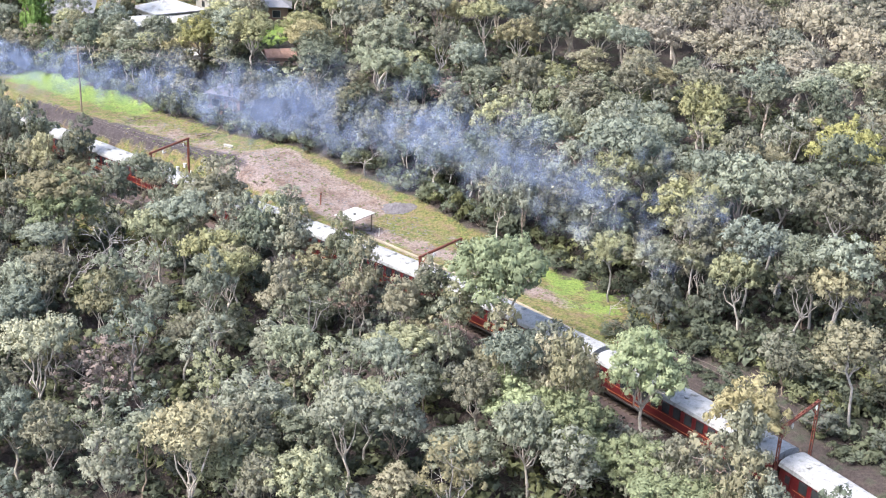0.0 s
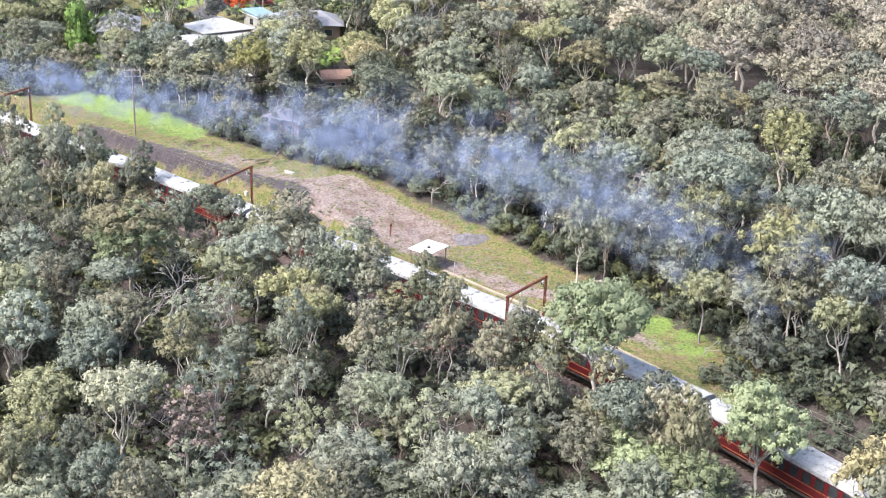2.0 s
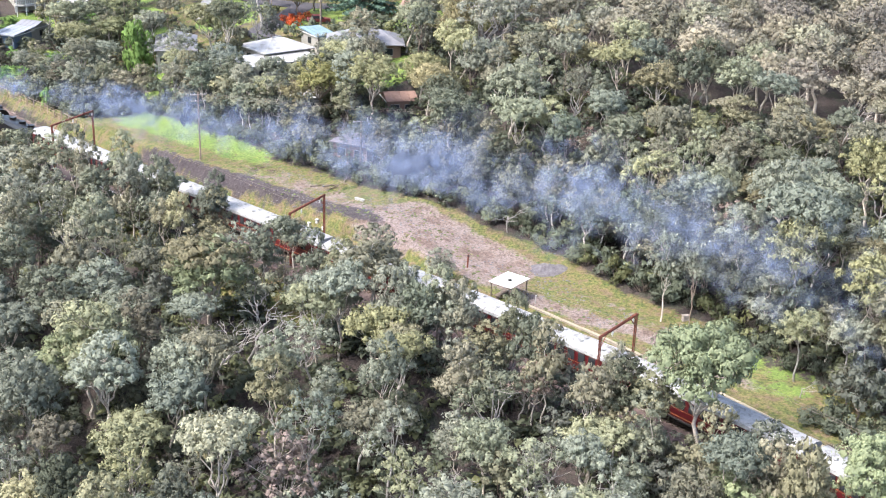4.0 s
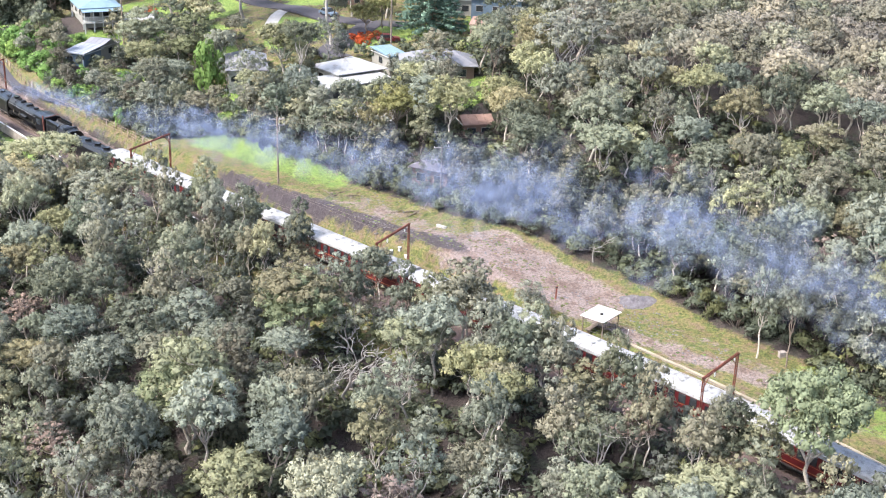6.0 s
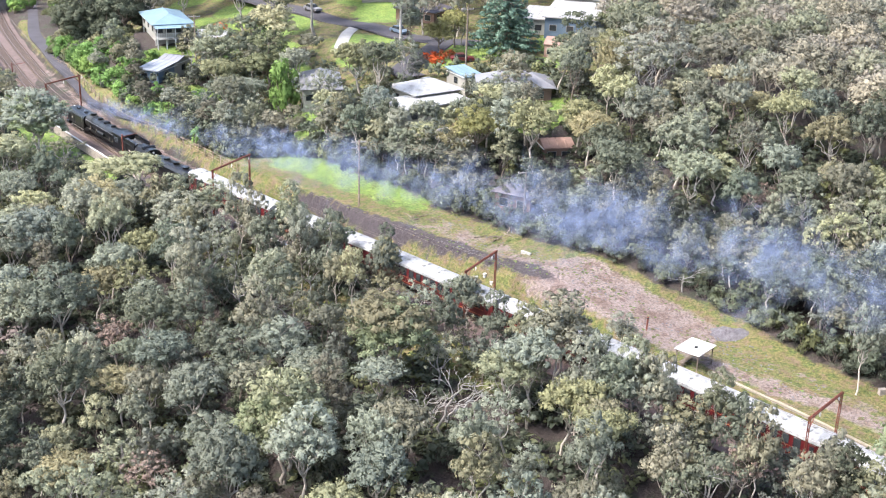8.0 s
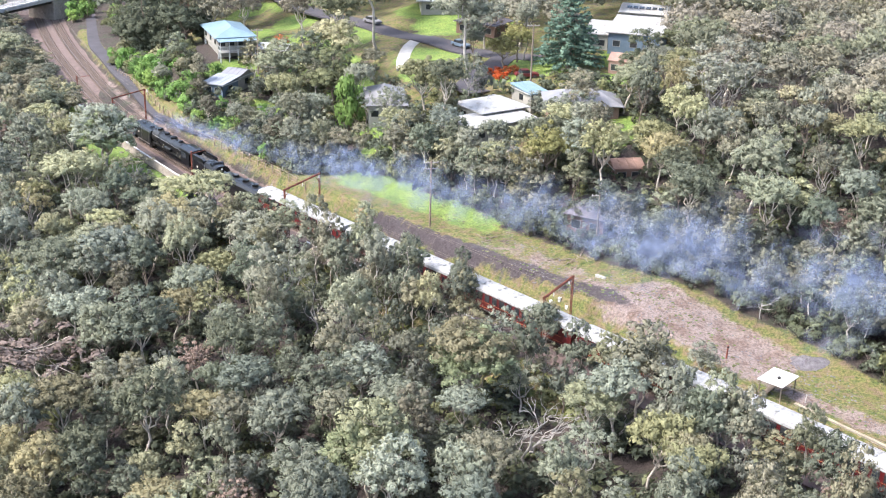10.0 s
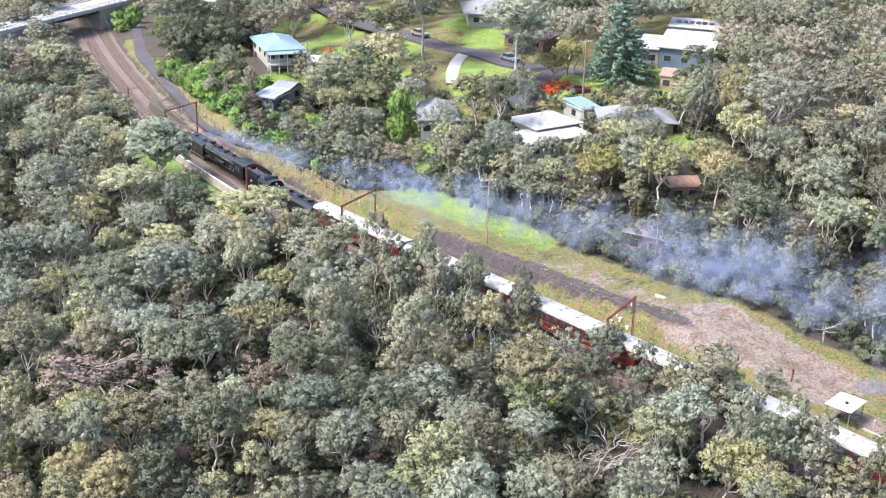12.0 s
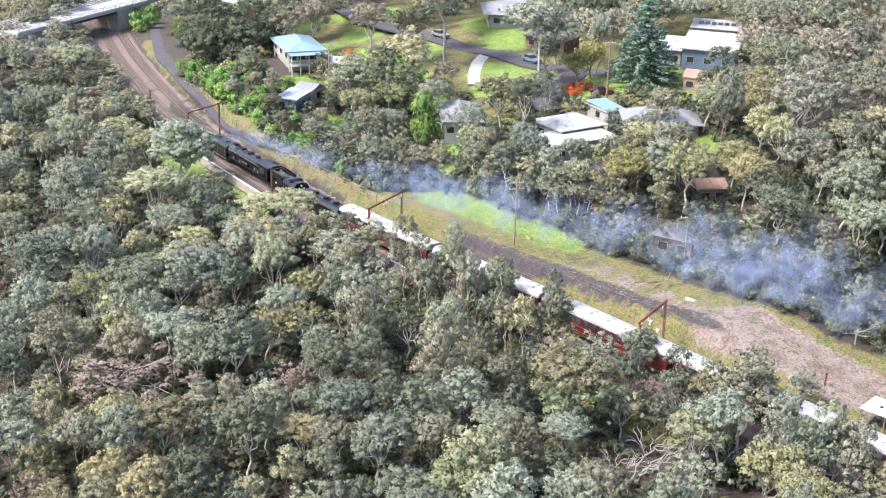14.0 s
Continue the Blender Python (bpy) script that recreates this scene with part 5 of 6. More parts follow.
house("house", "house with a dull grey roof under the gums", -16.8, 174.5, 16, 6.4, 12.0, 2.6, 1.6, "hip", M_WEATHER, M_TIN_GREY, 8.9, 0, 0.5, 3)
house("house", "beige roofed house beyond the service road", -88.5, 256.0, 28, 12.0, 8.0, 2.8, 2.0, "hip", M_BRICK, M_WEATHER, 9.0, 0, 0.6, 3)
house("house", "low house with brown tiled roof near the street", -6.0, 219.5, -20, 9.0, 7.0, 2.6, 1.8, "hip", M_BRICK, M_PURPLE, 14.6, 0, 0.5, 3)
# skylights on the white wing
sk = thing("skylight_row", "row of dark glazed skylights on the white roof", "skylight")
sk.matrix_basis = pose(27.0, 213.6, 20.32, 11.3, 0, -6)
for i in range(6):
    bm = bmesh.new()
    box(bm, -3.6 + 1.25 * i, -2.7 + 1.25 * i, -0.55, 0.55, 0.0, 0.12, 0.02)
    part("pane", bm, M_GLASSD, sk)


def parked_car(x, y, turn, paint, label):
    e = thing("parked_car", label, "car", "parked cars")
    e.matrix_basis = pose(x, y, z_at(x, y) + 0.1, 0, 0, turn)
    bm = extrude_profile([(-2.1, 0.35), (2.1, 0.35), (2.15, 0.75), (1.2, 0.9), (-2.0, 0.95), (-2.15, 0.7)], -0.85, 0.85)
    bmesh.ops.rotate(bm, verts=bm.verts, cent=(0, 0, 0), matrix=Matrix.Rotation(radians(-90), 3, "Z"))
    body = part("body", bm, paint, e)
    bm = extrude_profile([(-1.5, 0.93), (0.9, 0.9), (0.3, 1.42), (-1.1, 1.45)], -0.75, 0.75)
    bmesh.ops.rotate(bm, verts=bm.verts, cent=(0, 0, 0), matrix=Matrix.Rotation(radians(-90), 3, "Z"))
    part("cabin_glass", bm, M_GLASSD, e)
    bm = bmesh.new()
    box(bm, -1.1, 0.25, -0.7, 0.7, 1.43, 1.5, 0.03)
    part("roof", bm, paint, e)
    for xx in (-1.3, 1.3):
        for yy in (-0.8, 0.8):
            share("wheel", WHEEL, e, Matrix.LocRotScale((xx, yy, 0.33), None, (0.72, 1.0, 0.72)))


parked_car(-71, 262, 60, M_WHITE, "white car parked beside the street")
parked_car(-30.5, 223, -35, M_TIN_GREY, "silver car parked on the street")
parked_car(7.3, 183.0, 20, M_RED, "red car parked beside the garage")
parked_car(-8.5, 206.0, -40, M_BLUEWALL, "dark blue car parked at the kerb")
simple_box("tarpaulin_stack", "stack under a bright blue tarpaulin in the woods", "tarpaulin", 57.4, 219.0, 3.0, 2.2, 1.6, 20,
           surface("blue_tarpaulin", (0.03, 0.12, 0.55), (0.05, 0.18, 0.68), 0.4))


# ---------------------------------------------------------------- tufts and stones on the open ground
def speckle(name, label, material, count, s0, s1, d0, d1, size, tall, seed):
    """Many small ragged tufts or stones joined into one mesh."""
    rng = np.random.default_rng(seed)
    vs, fs, tone = [], [], []
    iv, if_ = ico()
    for _ in range(count):
        x, y, a = on_line(rng.uniform(s0, s1), rng.uniform(d0, d1))
        if noise.noise((x * 0.22, y * 0.22, seed)) < -0.05:
            continue
        r = size * rng.uniform(0.5, 1.6)
        b = len(vs)
        vs.extend(np.array((x, y, z_at(x, y))) + iv * rng.uniform(0.5, 1.3, (len(iv), 1)) * (r, r, r * tall))
        fs.extend(tuple(b + k for k in f) for f in if_)
        tone += [rng.uniform()] * len(iv)
    ob = obj(name, vs, fs, material)
    at = ob.data.attributes.new("tone", "FLOAT", "POINT")
    at.data.foreach_set("value", np.array(tone, np.float32))
    return tagged(ob, label, "ground cover", kind="stuff")


M_TUFT = foliage("dry_grass_tufts", [(0.0, (0.07, 0.10, 0.035)), (0.4, (0.09, 0.11, 0.045)), (0.7, (0.12, 0.105, 0.06)), (1.0, (0.06, 0.09, 0.03))], 0.1)
speckle("grass_tufts", "uneven tufts of green and dry grass", M_TUFT, 1700, 222, 325, 8.0, 18, 0.2, 0.45, 5)
speckle("lineside_weeds", "low weeds along the edge of the ballast", M_TUFT, 300, 95, 205, 7.6, 10, 0.18, 0.4, 6)
speckle("loose_stones", "loose pale stones and rubble on the dirt", M_GRAVEL, 1000, 240, 300, 7.5, 17, 0.13, 0.6, 8)


# ---------------------------------------------------------------- planting
PROTO = {}
G_GUM, G_FOR, G_BUSH = "gum trees in the bush", "slender forest trees", "shrubs under the trees"
L_GUM = "gum tree with pale trunk and rounded grey-green crown"
L_FOR = "slender forest tree with thin olive-green foliage"
PROTO["gum"] = [gum("gum_tree", L_GUM, 100 + k, 10.5 + 0.5 * k, 4.0, 0.40, 90, 0.7, 58, 0.155, M_GUM, M_BARK, G_GUM, trunk_r=0.19, lobes=(7, 6, 8, 5, 6)[k], lift=(0.7, 0.74, 0.66, 0.75, 0.66)[k], deep=0.06) for k in range(5)]
PROTO["forest"] = [gum("forest_tree", L_FOR, 200 + k, 9.2 + 0.5 * k, 2.8, 0.36, 56, 0.6, 50, 0.145, M_FOREST, M_BARK if k % 2 else M_BARK_DARK, G_FOR, trunk_r=0.13, lobes=(5, 6, 4, 5, 6)[k], lift=(0.68, 0.6, 0.72, 0.64, 0.66)[k], deep=0.12) for k in range(5)]
PROTO["line"] = [gum("lineside_tree", "slim young gum beside the railway with thin crown", 220 + k, 8.6, 2.3, 0.34, 46, 0.54, 42, 0.14, M_FOREST, M_BARK, "slim gums along the line", trunk_r=0.11, lobes=(5, 4, 6)[k], lift=(0.58, 0.64, 0.5)[k], deep=0.6) for k in range(3)]
PROTO["tall"] = [gum("tall_gum_tree", "tall gum with straight white trunk and high grey-green crown", 230 + k, 12.5, 3.6, 0.56, 76, 0.66, 54, 0.15, M_GUM, M_DEAD, "tall white-trunked gums", trunk_r=0.16, lobes=6, lift=0.74) for k in range(2)]
PROTO["dome"] = [gum("dome_gum_tree", "gum tree with broad dense domed pale green crown", 240 + k, 10.5, 3.9, 0.36, 150, 0.64, 70, 0.13, M_DOME, M_BARK, "broad domed gums", trunk_r=0.2, lobes=7, lift=0.68, deep=0.45, round_=True) for k in range(2)]
PROTO["yellow"] = [gum("wattle_tree", "tree with bright yellow-green rounded crown", 250 + k, 10.0, 3.9, 0.36, 96, 0.68, 58, 0.15, M_YELLOW, M_BARK_DARK, "yellow-green trees", lobes=7) for k in range(1)]
PROTO["dark"] = [gum("dark_tree", "dense dark green tree beside the houses", 270 + k, 12.0, 4.0, 0.3, 110, 0.76, 58, 0.165, M_BUSH, M_BARK_DARK, "dark green garden trees", lobes=8, lift=0.5, deep=0.7) for k in range(2)]
PROTO["far"] = [gum("distant_tree", "rounded gum tree crown among the far woods", 300 + k, 10.5, 4.1, 0.42, 62, 0.8, 40, 0.175, M_FAR, M_BARK, "trees of the far woods", lobes=(5, 6, 7, 6)[k], lift=0.68, deep=0.15, round_=False) for k in range(4)]
PROTO["sapling"] = [gum("sapling", "young leafy tree of the lower storey", 350 + k, 5.6, 2.2, 0.2, 24, 0.66, 40, 0.165, M_SAPLING, M_BARK_DARK, "young trees below the canopy", trunk_r=0.12, lobes=4, lift=0.5, deep=0.7) for k in range(3)]
PROTO["bush"] = [bush("bush", "dense dark green bush below the trees", 400 + k, 2.6, 2.0, 14, 0.8, 54, 0.165, M_BUSH, G_BUSH) for k in range(3)]
PROTO["dry"] = [gum("dry_tree", "thin tree with pinkish-brown dying foliage", 500 + k, 10.0, 3.9, 0.36, 90, 0.46, 28, 0.13, M_BROWN, M_BARK, "dry trees", trunk_r=0.15, lobes=7, thin=0.15) for k in range(2)]
PROTO["sparse"] = [gum("open_gum_tree", "open gum tree with white twisting limbs and few leaves", 550 + k, 11.0, 4.1, 0.36, 64, 0.58, 34, 0.15, M_GUM, M_DEAD, "open white-limbed gums", trunk_r=0.17, lobes=6, thin=0.4, lean=0.09) for k in range(3)]
PROTO["grey"] = [gum("grey_gum_tree", "broad grey gum with many thin white limbs", 580, 12.5, 4.4, 0.2, 130, 0.54, 34, 0.14, M_GREY, M_DEAD, "broad grey gums", trunk_r=0.17, lobes=11, lift=0.62, thin=0.12, deep=0.5)]
PROTO["dead"] = [bare_tree("dead_tree", "leafless bleached dead tree with crooked branches", 600 + k, 9, 0.9, "dead trees", M_DEAD) for k in range(3)]
PROTO["bright"] = [bush("bright_bush", "bright green leafy bush beside the fence", 700 + k, 3.4, 2.0, 24, 0.7, 56, 0.15, M_BRIGHT, "bright green bushes") for k in range(2)]
PROTO["rust"] = [bush("rust_bush", "rusty orange leafed garden shrub", 720, 1.8, 1.8, 14, 0.5, 30, 0.16, M_RUST, "orange shrubs")]
PROTO["pine"] = [pine(800, 14.0, 4.6)]
# radius of the crown of each kind at scale 1
WIDE = {"grey": 4.9, "line": 2.6, "tall": 4.0, "dome": 4.3, "gum": 4.4, "forest": 3.1, "yellow": 4.2, "dark": 4.3, "far": 4.6, "sapling": 2.4, "bush": 2.4, "dry": 4.1, "sparse": 4.3, "dead": 4.0, "bright": 2.4, "rust": 2.0, "pine": 4.9}
USED = set()
SHRUBS = {"bush", "bright", "rust", "pine"}
# spots left without trees so the camera sees lawns, roofs and verges
VIEW_GAPS = [(23.1, 77.5, 0.7), (21.42, 63.58, 0.7), (30.8, 186.9, 0.7), (22.2, 171.6, 0.7), (16.7, 179.3, 0.7), (19.8, 175.7, 0.7), (13.7, 174.3, 0.7), (10.9, 177.5, 0.7), (13.95, 170.1, 0.7), (3, 151.4, 0.7), (7.5, 168, 0.7), (-0.9, 166.6, 0.7), (10.9, 163.7, 0.7), (-23.5, 192.8, 0.7), (-14.7, 185.7, 0.7), (-28.1, 196.8, 0.7), (5.2, 174, 0.7), (2.3, 170.6, 0.7), (13.8, 182.1, 0.7), (-11.7, 180.5, 0.7), (-8.5, 175.3, 0.7), (-5.2, 103.7, 0.7), (-1.7, 105.2, 0.7), (-0.4, 104, 0.7), (-8, 110.4, 0.7), (-6.2, 107.5, 0.7), (-4.9, 107.4, 0.7), (1.1, 97.4, 0.7), (22, 87.2, 0.7), (25.6, 85.1, 0.7), (27.3, 132.5, 0.7), (27, 141.2, 0.7), (27.4, 137.4, 0.7), (-16.5, 160.4, 0.7), (-17.2, 154.9, 0.7), (-19.5, 160, 0.7), (-10.7, 152.2, 0.7), (-12.5, 154.9, 0.7), (21.7, 131, 0.7), (-12.6, 185.7, 0.7)]
TREES = []


def plant(kind, x, y, radius=None, tall=1.0, variant=None, turn=None):
    protos = PROTO[kind]
    k = int(RNG.integers(len(protos))) if variant is None else variant
    p = protos[k]
    turn = RNG.uniform(0, 360) if turn is None else turn
    scale = 1.0 if radius is None else radius / WIDE[kind]
    TREES.append((x, y, WIDE[kind] * scale))
    if kind not in SHRUBS and any(math.hypot(x - qx, y - qy) < qr for qx, qy, qr in VIEW_GAPS):
        return
    m = pose(x, y, z_at(x, y), 0, 0, turn) @ Matrix.Diagonal((scale, scale, scale * tall, 1))
    if (kind, k) in USED:
        copy_thing(p, m @ Matrix.Diagonal((1 / p.scale[0], 1 / p.scale[1], 1 / p.scale[2], 1)))
    else:
        USED.add((kind, k))
        p.matrix_basis = m


# single trees that stand out: x, y, radius of the crown, height factor
NEAR_GUMS = [(-60.8, 151.8, 6.2, 0.72), (-104.4, 202.9, 5.2, 0.8), (-20.3, 75.2, 4.2, 1.0), (-24.3, 69.2, 3.4, 1.1), (5.3, 69.2, 4.8, 0.95), (17.0, 68.2, 3.6, 1.1), (12.9, 86.1, 5.2, 0.9),
             (-5.8, 113.6, 3.3, 0.95), (28.8, 78.7, 3.8, 1.0), (30.9, 86.2, 3.4, 1.0), (-23.7, 119.2, 4.4, 0.68), (-38.2, 122.6, 5.0, 0.7), (-39.8, 134.0, 4.4, 0.58), (-57.8, 133.0, 5.4, 0.8)]
MORE_GUMS = [(-71.1, 135.0, 5.4, 0.85), (-39.4, 110.6, 4.8, 0.85), (-64.1, 114.3, 5.2, 0.85), (-50.4, 109.3, 4.4, 0.9), (-28.0, 91.5, 4.8, 0.9), (23.1, 77.5, 3.3, 1.0), (32.5, 73.4, 3.7, 1.0), (40.1, 76.2, 3.7, 0.9),
             (-6.7, 75.4, 3.9, 0.95), (54.3, 53.4, 2.6, 1.3), (65.3, 49.7, 3.2, 1.2), (37.8, 78.8, 3.1, 1.0), (36.0, 67.4, 3.1, 1.1), (45.5, 55.1, 2.8, 1.2), (15.3, 66.8, 3.5, 1.1)]
EAST_GUMS = [(83.5, 41.8, 3.4, 1.2), (67.4, 40.6, 3.2, 1.2), (52.7, 41.1, 3.2, 1.2), (26.5, 78.5, 3.4, 1.0), (63.3, 48.3, 2.8, 1.2),
             (75.5, 87.8, 5.3, 1.05), (84.0, 77.9, 4.6, 1.05), (89.9, 80.1, 4.7, 1.05), (88.0, 68.4, 3.0, 1.2), (54.5, 101.9, 3.2, 1.0), (36.1, 124.9, 4.4, 0.95), (44.3, 131.0, 4.6, 0.95), (46.5, 120.3, 4.2, 0.95)]
HILL_GUMS = [(-38.3, 182.4, 4.8, 0.9), (-12.5, 154.9, 3.7, 1.1), (-8.4, 168.5, 4.6, 1.0), (23.1, 138.0, 4.3, 1.0)]
for x_, y_, r_, t_ in NEAR_GUMS + MORE_GUMS + EAST_GUMS + HILL_GUMS:
    plant("gum", x_, y_, r_, t_)
for x_, y_, r_, t_ in [(-2.9, 81.8, 3.6, 0.8), (19.7, 98.4, 2.2, 1.0), (1.5, 111.5, 2.2, 1.0), (8.1, 107.2, 1.7, 1.5), (-20.2, 122.5, 3.6, 0.62), (-12.1, 90.1, 3.3, 0.9), (8.6, 73.8, 3.0, 1.0), (-39.1, 71.3, 3.2, 1.0), (-50.5, 88.7, 3.8, 1.0),
                       (38.0, 93.4, 2.2, 0.75), (45.7, 74.0, 3.0, 0.72), (57.1, 63.0, 2.3, 0.95), (66.0, 86.5, 2.2, 1.6), (63.0, 88.0, 2.2, 1.55), (63.7, 94.2, 3.4, 1.1), (-29.1, 188.9, 5.4, 0.8), (18.2, 160.5, 3.2, 0.9)]:
    plant("forest", x_, y_, r_, t_)
for x_, y_, r_, t_ in [(-38.6, 83.2, 8.4, 0.56), (28.0, 52.0, 4.4, 0.9), (49.4, 66.8, 2.7, 1.1), (-19.3, 86.8, 3.6, 0.95)]:
    plant("dry", x_, y_, r_, t_)
for x_, y_, r_, t_ in [(-8.6, 98.3, 3.8, 1.05), (-20.8, 99.6, 3.6, 0.95), (36.9, 56.5, 3.2, 1.15), (40.2, 51.5, 3.2, 1.1), (50.5, 54.0, 2.6, 1.2), (-66.0, 146.0, 3.8, 0.9), (10.5, 94.3, 3.5, 0.95), (-6.5, 113.0, 2.6, 1.3), (92.0, 66.0, 3.4, 1.1)]:
    plant("sparse", x_, y_, r_, t_)
for x_, y_, r_ in [(20.5, 75.6, 5.4), (17.4, 74.3, 4.4), (43.5, 51.5, 3.4), (88.5, 123.0, 4.2), (45.2, 108.5, 3.0), (-66, 104, 3.6), (75.5, 72.4, 1.6), (29.5, 80.5, 2.6)]:
    plant("dead", x_, y_, r_)
for x_, y_, r_ in [(101.6, 90.6, 4.6), (14.8, 141.0, 4.2), (4.0, 195.0, 3.2)]:
    plant("yellow", x_, y_, r_)
for x_, y_, r_ in [(-68.3, 209.6, 6.0), (-79.8, 216.3, 6.5), (27.1, 174.8, 4.1), (-74.0, 224.0, 5.0), (33.0, 180.0, 4.0), (-90.0, 240.0, 5.0)]:
    plant("dark", x_, y_, r_)
for x_, y_, r_, t_, v_ in [(64.2, 60.6, 4.9, 1.2, 0), (76.7, 46.8, 3.7, 1.22, 1), (-60.8, 151.8, 5.6, 0.8, 1), (5.3, 69.2, 4.6, 0.95, 0), (12.9, 86.1, 4.8, 0.9, 1)]:
    plant("dome", x_, y_, r_, t_, v_)
for x_, y_, r_, t_ in [(75.6, 76.2, 2.6, 1.05), (83.3, 72.0, 3.2, 1.15), (88.4, 70.4, 3.4, 1.1), (79.6, 73.4, 2.6, 1.0), (95.0, 66.5, 3.6, 1.0), (84.5, 82.0, 3.6, 1.2), (91.5, 78.0, 3.6, 1.2), (70.5, 93.0, 3.2, 1.1), (66.0, 96.5, 3.0, 1.1),
                       (-25.1, 204.5, 7.0, 0.95), (-3.3, 183.4, 7.0, 0.82), (5.4, 196.5, 2.8, 1.3), (97.5, 73.5, 3.8, 1.1), (103.0, 63.0, 3.6, 1.1), (76.0, 86.0, 3.8, 1.15), (98.0, 83.0, 3.8, 1.15)]:
    plant("tall", x_, y_, r_, t_)
for x_, y_, r_, t_ in [(-38.3, 183.6, 3.6, 0.95), (-31.5, 181.0, 3.2, 1.0), (29.8, 165.5, 3.2, 0.9), (17.0, 157.6, 4.0, 0.85), (-14.6, 168.2, 2.8, 0.9), (-19.2, 168.8, 2.8, 0.9)]:
    plant("sparse", x_, y_, r_, t_)
for x_, y_, r_, t_ in [(-35.0, 189.0, 5.2, 0.8), (-27.0, 179.0, 5.0, 0.8), (-30.5, 190.5, 3.6, 0.8)]:
    plant("dark", x_, y_, r_, t_)
for x_, y_, r_, t_ in [(16.1, 144.6, 4.2, 0.95), (27.4, 137.4, 3.0, 0.8), (19.4, 141.0, 3.6, 1.05), (8.0, 140.5, 2.8, 1.05), (12.4, 138.8, 2.8, 1.05), (5.4, 148.6, 2.6, 1.15), (11.5, 152.0, 3.0, 1.0), (0.8, 147.0, 2.8, 1.1), (15.2, 157.5, 3.2, 0.9), (31.5, 139.0, 3.6, 1.0), (9.4, 149.6, 2.4, 1.1), (-2.5, 151.0, 2.8, 1.1), (13.5, 146.2, 2.6, 1.0)]:
    plant("gum", x_, y_, r_, t_)
plant("yellow", 2.4, 188.5, 3.2, 0.9)
plant("grey", 38.6, 156.2, 7.2, 0.82)
plant("grey", -60.0, 118.0, 5.0, 0.8)
for x_, y_, r_, t_ in [(-44.5, 178.5, 2.2, 1.0), (-53.5, 179.5, 2.0, 0.9), (-47.0, 181.8, 1.7, 0.8), (-60.5, 195.0, 2.4, 0.8), (-63.5, 200.5, 2.2, 0.8), (-50.5, 197.0, 1.8, 0.7), (-48.5, 206.0, 2.4, 1.0), (-45.5, 199.5, 2.0, 0.9), (-54.5, 192.5, 1.8, 0.8), (-60.5, 193.0, 2.6, 1.2), (-57.0, 190.5, 2.4, 1.1), (-64.0, 197.5, 2.8, 1.3), (-53.5, 189.6, 2.0, 1.0), (-45.0, 196.0, 2.4, 1.1), (-41.5, 193.0, 2.6, 1.3), (2.0, 146.0, 2.2, 1.1), (-1.5, 153.0, 2.4, 1.1), (13.5, 148.2, 2.4, 1.1), (24.0, 125.2, 1.8, 0.8), (21.0, 124.8, 2.2, 1.0), (27.0, 125.5, 2.2, 1.0)]:
    plant("bush", x_, y_, r_, t_)
plant("pine", 14.0, 190.0, 6.4, 0.86)
for x_, y_ in [(1.0, 185.5), (2.6, 183.4), (3.8, 186.0), (-48.0, 214.0)]:
    plant("rust", x_, y_, 1.9)
for x_, y_, r_, t_ in [(-21.7, 168.3, 3.4, 2.2), (-33.2, 154.9, 1.3, 1.7)]:
    plant("bright", x_, y_, r_, t_)
for s_e in np.arange(96, 176, 2.3):
    for d_e in (10.2, 12.4, 14.8):
        x_, y_, _a = on_line(s_e + RNG.uniform(-0.8, 0.8), d_e + RNG.uniform(-0.6, 0.6))
        if math.hypot(x_ + 49, y_ - 184) > 6:
            u_ = RNG.uniform()
            if u_ < 0.10:
                plant("forest", x_, y_, RNG.uniform(1.6, 2.4), RNG.uniform(0.8, 1.1))
            elif u_ < 0.78:
                plant("bright" if u_ < (0.7 if s_e < 150 else 0.34) else "bush", x_, y_, RNG.uniform(1.2, 2.9), RNG.uniform(0.7, 1.35))
# slender trees close to the line on its downhill side
for s_e in np.arange(208, 372, 2.5):
    if 254 < s_e < 268 or 278 < s_e < 284:
        continue
    for d_e in (-7.6, -10.6):
        if d_e > -9 and (s_e < 205 or 216 < s_e < 250 and int(s_e) % 3):
            continue
        x_, y_, _a = on_line(s_e + RNG.uniform(-0.9, 0.9), d_e + RNG.uniform(-0.8, 0.8))
        if min(math.hypot(x_ - 63.2, y_ - 57.5), math.hypot(x_ - 76.7, y_ - 43.8)) < 4.2:
            plant("sapling", x_, y_, RNG.uniform(1.8, 2.4), 0.85)
            continue
        u_ = RNG.uniform()
        f_ = (1.26 if d_e > -9 else 1.45) * (0.75 if s_e < 226 else 1.0)
        if u_ < 0.7:
            plant("line", x_, y_, RNG.uniform(1.9, 2.6), f_ * RNG.uniform(0.82, 1.12))
        elif u_ < 0.92:
            plant("sapling", x_, y_, RNG.uniform(1.8, 2.4), RNG.uniform(0.9, 1.2))
        else:
            plant("sparse", x_, y_, RNG.uniform(2.2, 2.8), 0.95)
